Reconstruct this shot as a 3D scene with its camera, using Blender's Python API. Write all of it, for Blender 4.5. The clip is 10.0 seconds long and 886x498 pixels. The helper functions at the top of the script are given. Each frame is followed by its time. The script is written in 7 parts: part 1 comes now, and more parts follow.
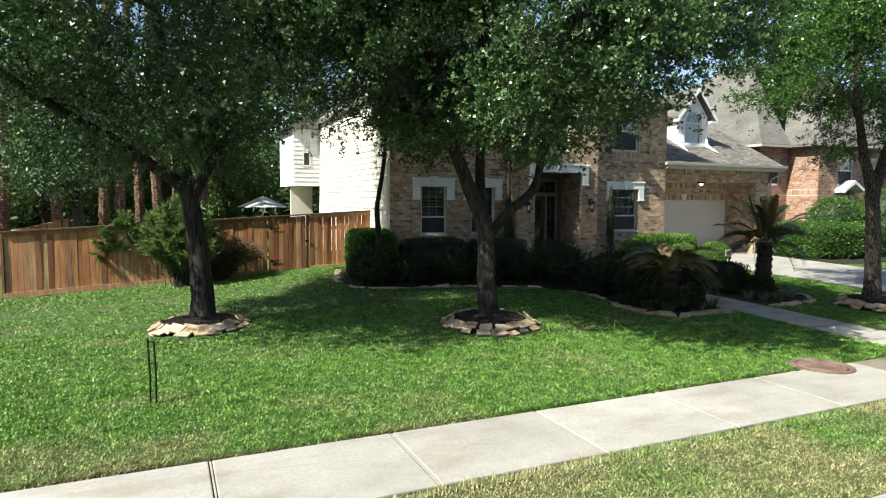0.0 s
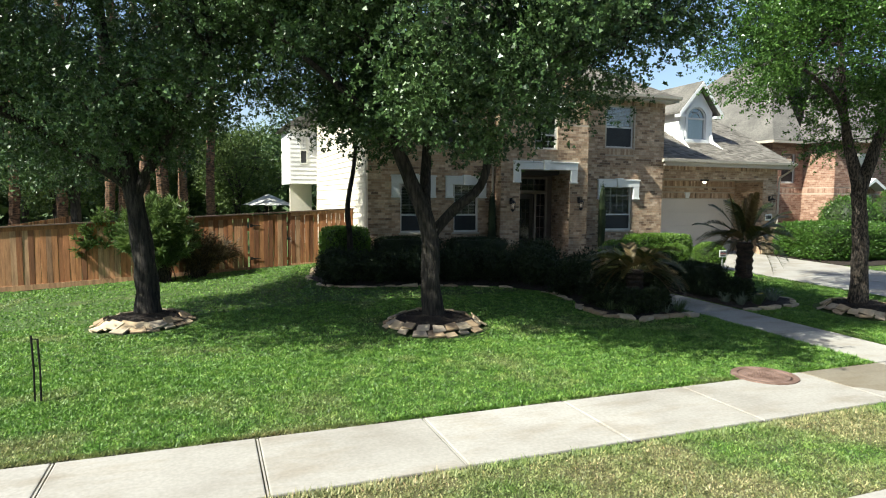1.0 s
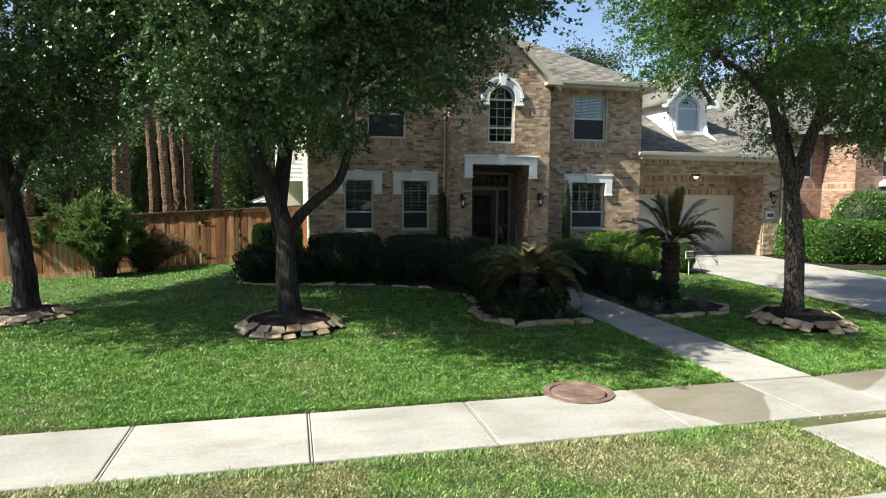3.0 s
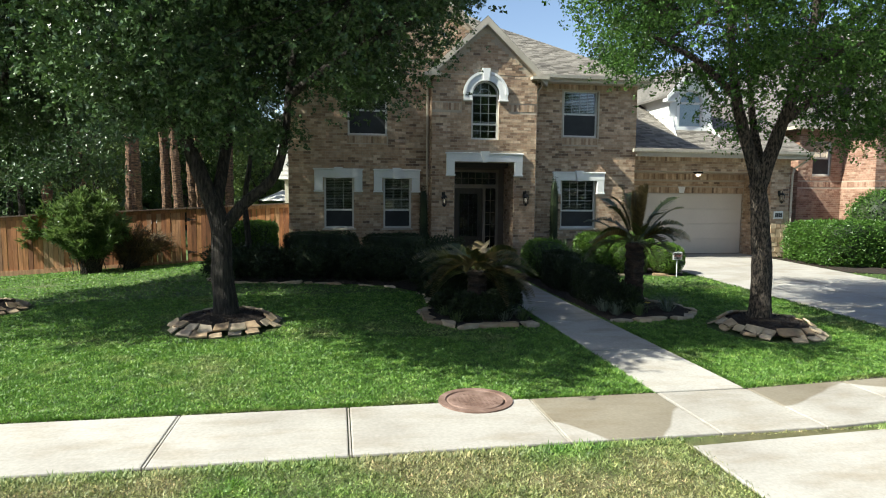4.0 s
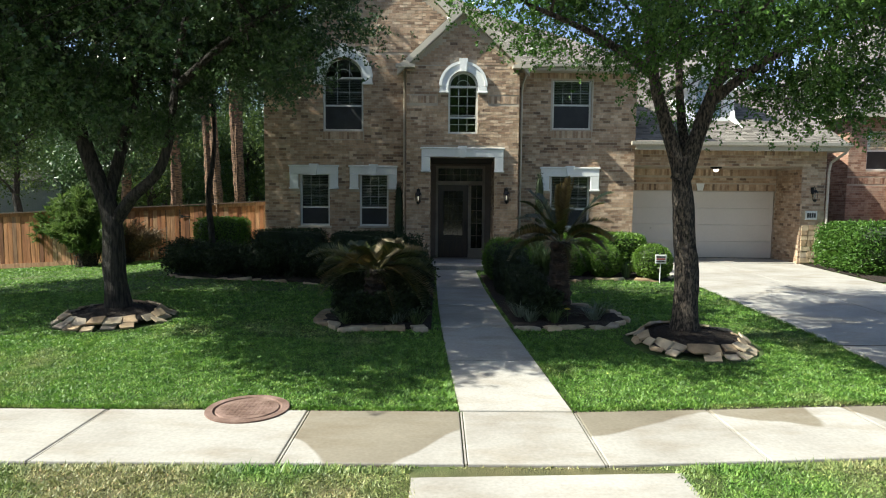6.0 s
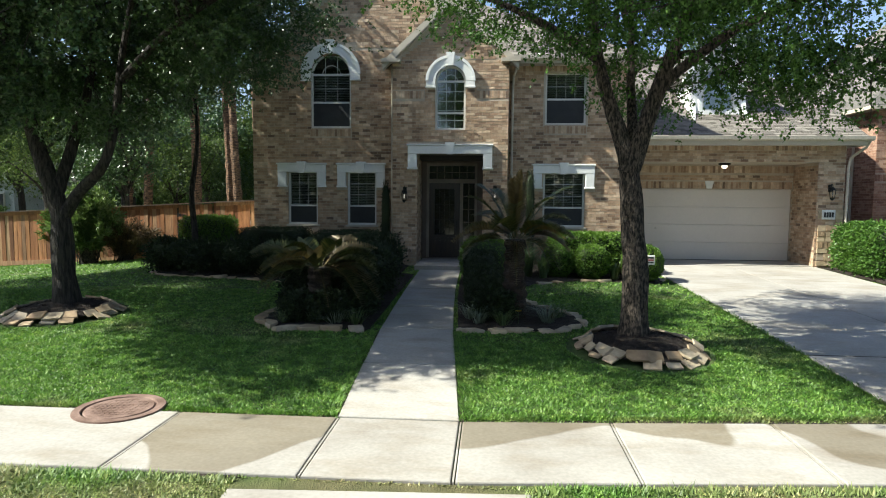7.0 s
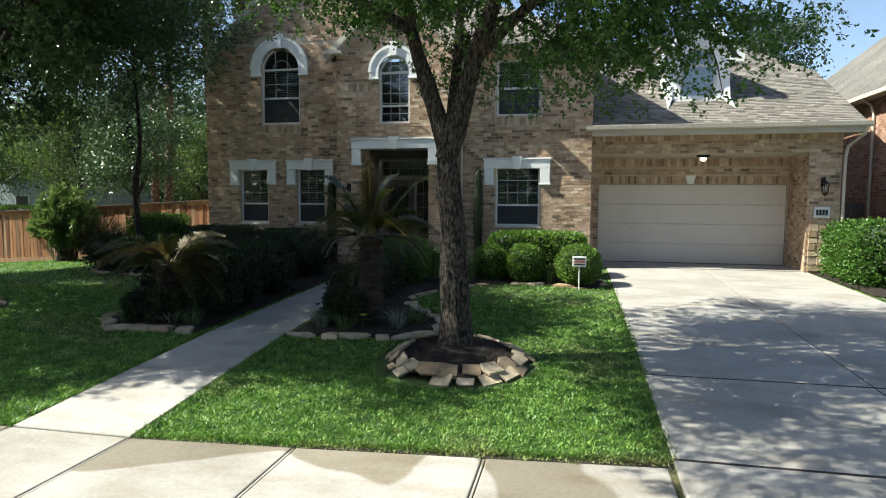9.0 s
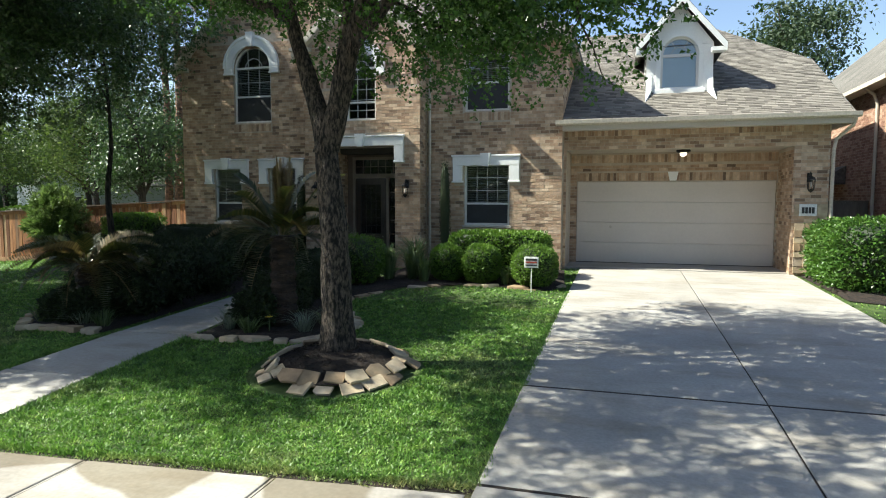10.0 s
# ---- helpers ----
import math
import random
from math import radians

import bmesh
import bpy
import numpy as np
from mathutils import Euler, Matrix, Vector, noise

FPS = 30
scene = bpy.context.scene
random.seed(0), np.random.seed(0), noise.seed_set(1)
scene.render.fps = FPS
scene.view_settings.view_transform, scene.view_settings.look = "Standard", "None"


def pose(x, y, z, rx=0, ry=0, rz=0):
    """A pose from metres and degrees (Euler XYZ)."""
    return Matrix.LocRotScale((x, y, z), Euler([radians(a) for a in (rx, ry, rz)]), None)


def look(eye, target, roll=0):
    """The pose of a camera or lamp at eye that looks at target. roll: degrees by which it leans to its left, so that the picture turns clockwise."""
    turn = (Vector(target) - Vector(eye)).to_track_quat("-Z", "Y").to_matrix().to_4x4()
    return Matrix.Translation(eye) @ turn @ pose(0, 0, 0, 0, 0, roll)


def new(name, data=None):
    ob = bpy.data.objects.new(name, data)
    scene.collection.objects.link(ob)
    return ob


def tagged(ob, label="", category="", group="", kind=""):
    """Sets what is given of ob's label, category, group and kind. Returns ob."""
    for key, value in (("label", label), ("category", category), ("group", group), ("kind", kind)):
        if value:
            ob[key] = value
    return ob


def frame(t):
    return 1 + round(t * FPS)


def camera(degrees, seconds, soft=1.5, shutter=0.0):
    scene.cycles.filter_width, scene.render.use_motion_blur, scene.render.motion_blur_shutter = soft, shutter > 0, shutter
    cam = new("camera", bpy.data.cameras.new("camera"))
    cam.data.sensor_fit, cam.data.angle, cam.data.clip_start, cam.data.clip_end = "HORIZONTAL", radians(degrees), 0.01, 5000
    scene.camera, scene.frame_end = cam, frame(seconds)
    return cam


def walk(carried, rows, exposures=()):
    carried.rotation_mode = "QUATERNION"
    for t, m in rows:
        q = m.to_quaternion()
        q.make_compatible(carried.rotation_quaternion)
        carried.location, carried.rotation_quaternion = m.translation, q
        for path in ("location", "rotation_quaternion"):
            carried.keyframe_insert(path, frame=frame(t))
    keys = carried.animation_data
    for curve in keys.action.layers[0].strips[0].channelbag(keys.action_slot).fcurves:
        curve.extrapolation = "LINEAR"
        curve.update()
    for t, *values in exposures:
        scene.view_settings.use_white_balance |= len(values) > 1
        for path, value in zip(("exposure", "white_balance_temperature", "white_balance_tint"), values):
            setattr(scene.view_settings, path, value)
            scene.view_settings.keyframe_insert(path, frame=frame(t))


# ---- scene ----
cam = camera(70.6, 10.0, soft=1.05)
PATH = [
    (0, (0.059, 0.157, 2.538), (0.869, 1.979, 2.378), 0.4),
    (0.5, (0.922, -0.033, 2.533), (1.676, 1.812, 2.37), 0.5),
    (1, (1.84, -0.201, 2.523), (2.539, 1.665, 2.358), 0.5),
    (1.5, (2.811, -0.353, 2.52), (3.459, 1.532, 2.353), 0.4),
    (2, (3.824, -0.5, 2.514), (4.422, 1.401, 2.345), 0.5),
    (2.5, (4.815, -0.621, 2.498), (5.353, 1.297, 2.329), 0.4),
    (3, (5.826, -0.709, 2.491), (6.294, 1.228, 2.319), 0.4),
    (4.5, (8.678, -0.717, 2.452), (8.935, 1.259, 2.275), 0.6),
    (5, (9.64, -0.618, 2.433), (9.811, 1.367, 2.255), 0.7),
    (5.5, (10.579, -0.455, 2.4), (10.671, 1.536, 2.225), 0.6),
    (7, (13.269, 0.326, 2.23), (13.119, 2.314, 2.066), 0.5),
    (7.5, (14.157, 0.651, 2.176), (13.937, 2.633, 2.016), 0.5),
    (8, (15.03, 0.985, 2.122), (14.748, 2.959, 1.965), 0.4),
    (8.5, (15.919, 1.342, 2.091), (15.572, 3.306, 1.937), 0.3),
    (9, (16.838, 1.782, 2.087), (16.425, 3.732, 1.932), 0.3),
    (9.5, (17.753, 2.217, 2.067), (17.272, 4.152, 1.913), 0.2),
    (10, (18.624, 2.695, 2.065), (18.078, 4.613, 1.908), 0.1),
]
walk(cam, [(t, look(eye, target, roll)) for t, eye, target, roll in PATH],
     exposures=[(0, 1.24), (2.5, 1.29), (5, 1.33), (7.5, 1.38), (9, 1.41), (10, 1.52)])

# ---- world, sun, exposure ----
SUN_AZ, SUN_EL = radians(12.5), radians(44)  # azimuth is turned from -x towards -y
to_sun = Vector((-math.cos(SUN_AZ) * math.cos(SUN_EL), -math.sin(SUN_AZ) * math.cos(SUN_EL), math.sin(SUN_EL)))
world = bpy.data.worlds.new("world")
scene.world = world
world.use_nodes = True
wn = world.node_tree.nodes
sky = wn.new("ShaderNodeTexSky")
sky.sky_type, sky.sun_disc = "NISHITA", False
sky.sun_elevation, sky.sun_rotation = SUN_EL, math.atan2(to_sun.x, to_sun.y)
sky.air_density, sky.dust_density, sky.ozone_density = 1.0, 1.0, 1.4
wn["Background"].inputs[1].default_value = 0.078
world.node_tree.links.new(sky.outputs[0], wn["Background"].inputs[0])
sun = new("sun", bpy.data.lights.new("sun", "SUN"))
sun.data.energy, sun.data.angle, sun.data.color = 5.0, radians(0.55), (0.955, 0.965, 0.845)
sun.matrix_world = look(to_sun * 60, (0, 0, 0))

# ---- materials ----


def nodes(name):
    m = bpy.data.materials.new(name)
    m.use_nodes = True
    t = m.node_tree
    return m, t, t.nodes["Principled BSDF"]


def tex(t, kind, scale, detail=4.0, coord=None, stretch=None, rough=0.55):
    n = t.nodes.new(kind)
    n.inputs["Scale"].default_value = scale
    if kind == "ShaderNodeTexNoise":
        n.inputs["Detail"].default_value = detail
        n.inputs["Roughness"].default_value = rough
    if coord is None:
        coord = t.nodes.new("ShaderNodeNewGeometry").outputs["Position"]
    if stretch:
        mp = t.nodes.new("ShaderNodeMapping")
        mp.inputs["Scale"].default_value = stretch
        t.links.new(coord, mp.inputs["Vector"])
        coord = mp.outputs[0]
    t.links.new(coord, n.inputs["Vector"])
    return n


def ramp(t, value, stops):
    r = t.nodes.new("ShaderNodeValToRGB")
    e = r.color_ramp.elements
    while len(e) < len(stops):
        e.new(0.5)
    for k, (p, c) in zip(e, stops):
        k.position, k.color = p, (*c, 1)
    t.links.new(value, r.inputs[0])
    return r.outputs[0]


def blend(t, a, b, f, how="MIX"):
    n = t.nodes.new("ShaderNodeMix")
    n.data_type, n.blend_type = "RGBA", how
    for sock, v in ((n.inputs[0], f), (n.inputs[6], a), (n.inputs[7], b)):
        if isinstance(v, bpy.types.NodeSocket):
            t.links.new(v, sock)
        elif isinstance(v, tuple):
            sock.default_value = (*v, 1)
        else:
            sock.default_value = v
    return n.outputs[2]


def bump(t, bsdf, height, strength, distance):
    b = t.nodes.new("ShaderNodeBump")
    b.inputs["Strength"].default_value, b.inputs["Distance"].default_value = strength, distance
    t.links.new(height, b.inputs["Height"])
    t.links.new(b.outputs[0], bsdf.inputs["Normal"])


def mottled(name, lo, hi, scale, rough=0.8, fine=40.0, relief=0.3, depth=0.01, metal=0.0, stretch=None, spread=(0.35, 0.65), grain=0.22):
    """Two scales of noise between two colours, with fine relief."""
    m, t, b = nodes(name)
    n1 = tex(t, "ShaderNodeTexNoise", scale, 5, stretch=stretch)
    n2 = tex(t, "ShaderNodeTexNoise", fine, 3, stretch=stretch)
    c1 = ramp(t, n1.outputs[0], [(spread[0], lo), (spread[1], hi)])
    g = ramp(t, n2.outputs[0], [(0.3, (1 - grain,) * 3), (0.7, (1 + grain * 0.45,) * 3)])
    t.links.new(blend(t, c1, g, 1.0, "MULTIPLY"), b.inputs["Base Color"])
    b.inputs["Roughness"].default_value, b.inputs["Metallic"].default_value = rough, metal
    bump(t, b, n2.outputs[0], relief, depth)
    return m


def leafy(name, stops, rough=0.42, through_light=0.3, patch=0.8):
    """Leaves: colour differs from leaf to leaf and from bough to bough; some light passes through."""
    m, t, b = nodes(name)
    isl = t.nodes.new("ShaderNodeNewGeometry").outputs["Random Per Island"]
    n = tex(t, "ShaderNodeTexNoise", patch, 2)
    mix = t.nodes.new("ShaderNodeMath")
    mix.operation = "MULTIPLY_ADD"
    t.links.new(isl, mix.inputs[0])
    mix.inputs[1].default_value = 0.6
    sub = t.nodes.new("ShaderNodeMath")
    sub.operation = "MULTIPLY_ADD"
    t.links.new(n.outputs[0], sub.inputs[0])
    sub.inputs[1].default_value, sub.inputs[2].default_value = 0.9, -0.25
    t.links.new(sub.outputs[0], mix.inputs[2])
    c = ramp(t, mix.outputs[0], stops)
    t.links.new(c, b.inputs["Base Color"])
    b.inputs["Roughness"].default_value = rough
    b.inputs["Specular IOR Level"].default_value = 0.38
    tr = t.nodes.new("ShaderNodeBsdfTranslucent")
    t.links.new(blend(t, c, (1.0, 1.15, 0.45), 0.6, "MULTIPLY"), tr.inputs[0])
    ms = t.nodes.new("ShaderNodeMixShader")
    ms.inputs[0].default_value = through_light
    t.links.new(b.outputs[0], ms.inputs[1])
    t.links.new(tr.outputs[0], ms.inputs[2])
    t.links.new(ms.outputs[0], t.nodes["Material Output"].inputs[0])
    return m


def brick_material(name, stops, single):
    m, t, b = nodes(name)
    rnd = t.nodes.new("ShaderNodeObjectInfo").outputs["Random"] if single else t.nodes.new("ShaderNodeNewGeometry").outputs["Random Per Island"]
    c = ramp(t, rnd, stops)
    n1 = tex(t, "ShaderNodeTexNoise", 9, 4)
    n2 = tex(t, "ShaderNodeTexNoise", 42, 4)
    n0 = tex(t, "ShaderNodeTexNoise", 0.7, 3)
    c = blend(t, c, ramp(t, n1.outputs[0], [(0.3, (0.72, 0.70, 0.68)), (0.7, (1.15, 1.12, 1.1))]), 1.0, "MULTIPLY")
    c = blend(t, c, ramp(t, n0.outputs[0], [(0.35, (0.88, 0.86, 0.84)), (0.65, (1.08, 1.07, 1.05))]), 1.0, "MULTIPLY")
    t.links.new(c, b.inputs["Base Color"])
    b.inputs["Roughness"].default_value = 0.9
    bump(t, b, n2.outputs[0], 0.85, 0.018)
    return m


BRICK_STOPS = [(0.0, (0.173, 0.124, 0.090)), (0.06, (0.235, 0.162, 0.114)), (0.16, (0.359, 0.244, 0.167)), (0.36, (0.467, 0.335, 0.231)), (0.55, (0.384, 0.273, 0.188)), (0.72, (0.533, 0.404, 0.289)), (0.88, (0.599, 0.478, 0.358)), (1.0, (0.293, 0.191, 0.130))]
RED_STOPS = [(0.0, (0.220, 0.118, 0.084)), (0.4, (0.312, 0.186, 0.133)), (0.7, (0.372, 0.239, 0.179)), (1.0, (0.418, 0.296, 0.224))]
brick_mat = brick_material("brick_joined", BRICK_STOPS, False)
brick_one_mat = brick_material("brick_single", BRICK_STOPS, True)
red_brick_mat = brick_material("red_brick", RED_STOPS, False)
mortar_mat = mottled("mortar", (0.42, 0.35, 0.27), (0.52, 0.44, 0.345), 2.0, 0.95, 60, 0.15)
red_mortar_mat = mottled("red_mortar", (0.40, 0.32, 0.25), (0.48, 0.39, 0.31), 2.0, 0.95, 60, 0.4)
white_mat = mottled("white_paint", (0.74, 0.74, 0.72), (0.81, 0.81, 0.79), 1.4, 0.6, 30, 0.05, grain=0.05)
trim_mat = mottled("beige_trim", (0.42, 0.37, 0.30), (0.50, 0.45, 0.37), 1.4, 0.6, 30, 0.08, grain=0.07)
siding_mat = mottled("cream_siding", (0.62, 0.56, 0.46), (0.70, 0.64, 0.54), 0.8, 0.7, 25, 0.15)
pale_siding_mat = mottled("pale_siding", (0.60, 0.60, 0.60), (0.70, 0.70, 0.70), 0.8, 0.7, 25, 0.15)
grey_siding_mat = mottled("blue_grey_siding", (0.33, 0.37, 0.42), (0.40, 0.44, 0.49), 0.8, 0.7, 25, 0.15)
garage_mat = mottled("garage_door_paint", (0.57, 0.51, 0.44), (0.63, 0.565, 0.49), 0.4, 0.55, 18, 0.03, grain=0.03)
frame_mat = mottled("window_frame", (0.56, 0.55, 0.52), (0.63, 0.62, 0.59), 2, 0.45, 30, 0.05, grain=0.05)
dark_wood_mat = mottled("dark_door_wood", (0.018, 0.011, 0.008), (0.045, 0.026, 0.016), 3, 0.35, 30, 0.2, stretch=(6, 6, 0.6))
brown_paint_mat = mottled("brown_paint", (0.10, 0.072, 0.052), (0.14, 0.10, 0.075), 2, 0.5, 30, 0.15)
door_frame_mat = mottled("door_frame_paint", (0.20, 0.16, 0.125), (0.27, 0.22, 0.175), 2, 0.5, 30, 0.1, grain=0.1)
black_metal_mat = mottled("black_metal", (0.012, 0.012, 0.012), (0.03, 0.028, 0.026), 5, 0.45, 60, 0.15, metal=0.6)
soil_mat = mottled("mulch", (0.009, 0.006, 0.004), (0.036, 0.022, 0.014), 14, 0.95, 70, 1.0, 0.03)
bark_mat = mottled("bark", (0.012, 0.009, 0.007), (0.155, 0.12, 0.092), 16, 0.95, 40, 1.0, 0.09, stretch=(2.2, 2.2, 0.8), spread=(0.42, 0.60), grain=0.45)
dark_bark_mat = mottled("dark_bark", (0.010, 0.008, 0.006), (0.055, 0.045, 0.036), 9, 0.95, 30, 1.0, 0.06, stretch=(2.6, 2.6, 0.42), spread=(0.40, 0.60))
palm_bark_mat = mottled("palm_bark", (0.012, 0.009, 0.007), (0.058, 0.036, 0.024), 4, 0.95, 16, 1.0, 0.04, stretch=(1, 1, 3))
tall_palm_mat = mottled("tall_palm_bark", (0.040, 0.022, 0.014), (0.24, 0.135, 0.078), 5, 0.95, 18, 1.0, 0.05, stretch=(1, 1, 3.5), spread=(0.38, 0.6), grain=0.4)
rust_mat = mottled("rusted_iron", (0.13, 0.075, 0.055), (0.24, 0.155, 0.125), 5, 0.8, 55, 0.6, 0.01, metal=0.15)
road_mat = mottled("road_concrete", (0.27, 0.258, 0.236), (0.36, 0.348, 0.318), 0.7, 0.9, 45, 0.3)
# walls behind the windows: the dimness indoors is put into their colour
inside_mat = mottled("dim_room_wall", (0.06, 0.055, 0.05), (0.09, 0.08, 0.07), 1, 0.9)
bar_mat = mottled("glazing_bar_paint", (0.34, 0.34, 0.33), (0.41, 0.41, 0.40), 2, 0.5, 30, 0.05, grain=0.05)
blind_mat = mottled("blind_slat", (0.40, 0.40, 0.37), (0.48, 0.48, 0.45), 3, 0.5)
# pale dormer blind; the sky's reflection in the glass is tinted into its colour
shade_mat = mottled("sky_tinted_blind", (0.36, 0.45, 0.52), (0.42, 0.51, 0.58), 2, 0.8, 30, 0.03, grain=0.03)
screen_mat = mottled("insect_screen", (0.012, 0.014, 0.017), (0.022, 0.024, 0.028), 3, 0.6, 300, 0.3)
gutter_mat = mottled("gutter_paint", (0.46, 0.41, 0.34), (0.53, 0.48, 0.40), 1, 0.45, 20, 0.1)
cloth_mat = mottled("umbrella_cloth", (0.66, 0.64, 0.60), (0.76, 0.74, 0.70), 2, 0.9, 60, 0.2)
sign_mat = mottled("sign_white", (0.68, 0.68, 0.66), (0.76, 0.76, 0.74), 3, 0.4)
red_mat = mottled("sign_red", (0.30, 0.05, 0.04), (0.36, 0.07, 0.05), 3, 0.5)
ink_mat = mottled("sign_ink", (0.02, 0.02, 0.02), (0.04, 0.04, 0.04), 3, 0.5)
car_mat = mottled("car_paint", (0.55, 0.56, 0.57), (0.60, 0.61, 0.62), 2, 0.25, 30, 0.05)
tyre_mat = mottled("tyre_rubber", (0.015, 0.015, 0.015), (0.03, 0.03, 0.03), 6, 0.8)
aged_wood_mat = mottled("aged_wood", (0.055, 0.034, 0.024), (0.13, 0.085, 0.06), 3, 0.9, 24, 0.5, stretch=(0.6, 4, 4))
grey_fence_mat = mottled("grey_wood", (0.12, 0.095, 0.075), (0.20, 0.165, 0.13), 2, 0.9, 20, 0.5, stretch=(4, 4, 0.4))


def concrete_material():
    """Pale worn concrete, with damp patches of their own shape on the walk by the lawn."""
    m, t, b = nodes("pale_concrete")
    n1 = tex(t, "ShaderNodeTexNoise", 0.9, 6)
    n2 = tex(t, "ShaderNodeTexNoise", 26, 4)
    n3 = tex(t, "ShaderNodeTexNoise", 0.8, 1.5, stretch=(1.0, 0.6, 1.0), rough=0.3)
    c = ramp(t, n1.outputs[0], [(0.28, (0.27, 0.248, 0.222)), (0.5, (0.335, 0.315, 0.289)), (0.72, (0.385, 0.364, 0.336))])
    c = blend(t, c, ramp(t, n2.outputs[0], [(0.3, (0.86, 0.86, 0.86)), (0.7, (1.06, 1.06, 1.06))]), 1.0, "MULTIPLY")
    rnd = t.nodes.new("ShaderNodeObjectInfo").outputs["Random"]
    c = blend(t, c, ramp(t, rnd, [(0.0, (0.90, 0.89, 0.87)), (1.0, (1.05, 1.05, 1.04))]), 1.0, "MULTIPLY")
    pos = t.nodes.new("ShaderNodeNewGeometry").outputs["Position"]
    sep = t.nodes.new("ShaderNodeSeparateXYZ")
    t.links.new(pos, sep.inputs[0])

    def fx(op, a, b2):
        n = t.nodes.new("ShaderNodeMath")
        n.operation = op
        for sock, v in zip(n.inputs, (a, b2)):
            if isinstance(v, bpy.types.NodeSocket):
                t.links.new(v, sock)
            else:
                sock.default_value = v
        return n.outputs[0]

    def step(sock, a, width=0.06):
        r = t.nodes.new("ShaderNodeMapRange")
        r.inputs[1].default_value, r.inputs[2].default_value = a, a + width
        t.links.new(sock, r.inputs[0])
        return r.outputs[0]
    X, Y = sep.outputs[0], sep.outputs[1]
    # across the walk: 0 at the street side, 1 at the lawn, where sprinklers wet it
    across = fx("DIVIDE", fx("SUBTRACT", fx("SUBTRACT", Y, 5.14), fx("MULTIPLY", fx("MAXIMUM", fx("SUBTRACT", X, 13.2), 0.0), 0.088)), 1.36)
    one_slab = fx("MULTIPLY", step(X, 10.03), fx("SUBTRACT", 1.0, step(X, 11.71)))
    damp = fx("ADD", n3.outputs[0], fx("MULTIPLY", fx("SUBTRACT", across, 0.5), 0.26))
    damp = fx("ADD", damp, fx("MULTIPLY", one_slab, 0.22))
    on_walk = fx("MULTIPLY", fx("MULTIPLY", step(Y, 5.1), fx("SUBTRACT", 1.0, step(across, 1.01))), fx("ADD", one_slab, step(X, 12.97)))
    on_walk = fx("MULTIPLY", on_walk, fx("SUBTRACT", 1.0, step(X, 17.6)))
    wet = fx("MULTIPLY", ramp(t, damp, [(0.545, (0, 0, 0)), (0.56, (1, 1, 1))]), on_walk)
    # old rusty and grey stains
    n4 = tex(t, "ShaderNodeTexNoise", 1.7, 5, stretch=(0.55, 1.5, 1.0), rough=0.62)
    c = blend(t, c, blend(t, c, (0.80, 0.745, 0.67), 1.0, "MULTIPLY"), ramp(t, n4.outputs[0], [(0.48, (0, 0, 0)), (0.72, (1, 1, 1))]))
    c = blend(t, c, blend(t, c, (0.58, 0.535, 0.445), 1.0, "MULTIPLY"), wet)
    t.links.new(c, b.inputs["Base Color"])
    b.inputs["Roughness"].default_value = 0.85
    bump(t, b, n2.outputs[0], 0.25, 0.006)
    return m


concrete_mat = concrete_material()


def stone_material():
    m, t, b = nodes("flagstone")
    rnd = t.nodes.new("ShaderNodeObjectInfo").outputs["Random"]
    c = ramp(t, rnd, [(0.0, (0.30, 0.21, 0.13)), (0.35, (0.42, 0.32, 0.21)), (0.7, (0.50, 0.41, 0.29)), (1.0, (0.36, 0.30, 0.24))])
    n1, n2 = tex(t, "ShaderNodeTexNoise", 6, 5), tex(t, "ShaderNodeTexNoise", 40, 4)
    c = blend(t, c, ramp(t, n1.outputs[0], [(0.3, (0.65, 0.62, 0.58)), (0.7, (1.12, 1.1, 1.06))]), 1.0, "MULTIPLY")
    t.links.new(c, b.inputs["Base Color"])
    b.inputs["Roughness"].default_value = 0.9
    bump(t, b, n2.outputs[0], 0.6, 0.012)
    return m


stone_mat = stone_material()


def board_material():
    """Red-brown stained cedar, differing from board to board, greyed in streaks."""
    m, t, b = nodes("stained_cedar")
    rnd = t.nodes.new("ShaderNodeObjectInfo").outputs["Random"]
    c = ramp(t, rnd, [(0.0, (0.17, 0.068, 0.030)), (0.25, (0.34, 0.14, 0.055)), (0.5, (0.47, 0.215, 0.090)), (0.75, (0.42, 0.235, 0.125)), (0.9, (0.50, 0.32, 0.18)), (1.0, (0.25, 0.13, 0.07))])
    n1 = tex(t, "ShaderNodeTexNoise", 3, 5, stretch=(5, 5, 0.5))
    n2 = tex(t, "ShaderNodeTexNoise", 26, 4, stretch=(6, 6, 0.35))
    c = blend(t, c, ramp(t, n1.outputs[0], [(0.3, (0.55, 0.52, 0.5)), (0.65, (1.15, 1.12, 1.1))]), 1.0, "MULTIPLY")
    c = blend(t, c, ramp(t, n2.outputs[0], [(0.3, (0.75, 0.73, 0.72)), (0.7, (1.1, 1.1, 1.1))]), 1.0, "MULTIPLY")
    t.links.new(c, b.inputs["Base Color"])
    b.inputs["Roughness"].default_value = 0.8
    bump(t, b, n2.outputs[0], 0.4, 0.008)
    return m


board_mat = board_material()


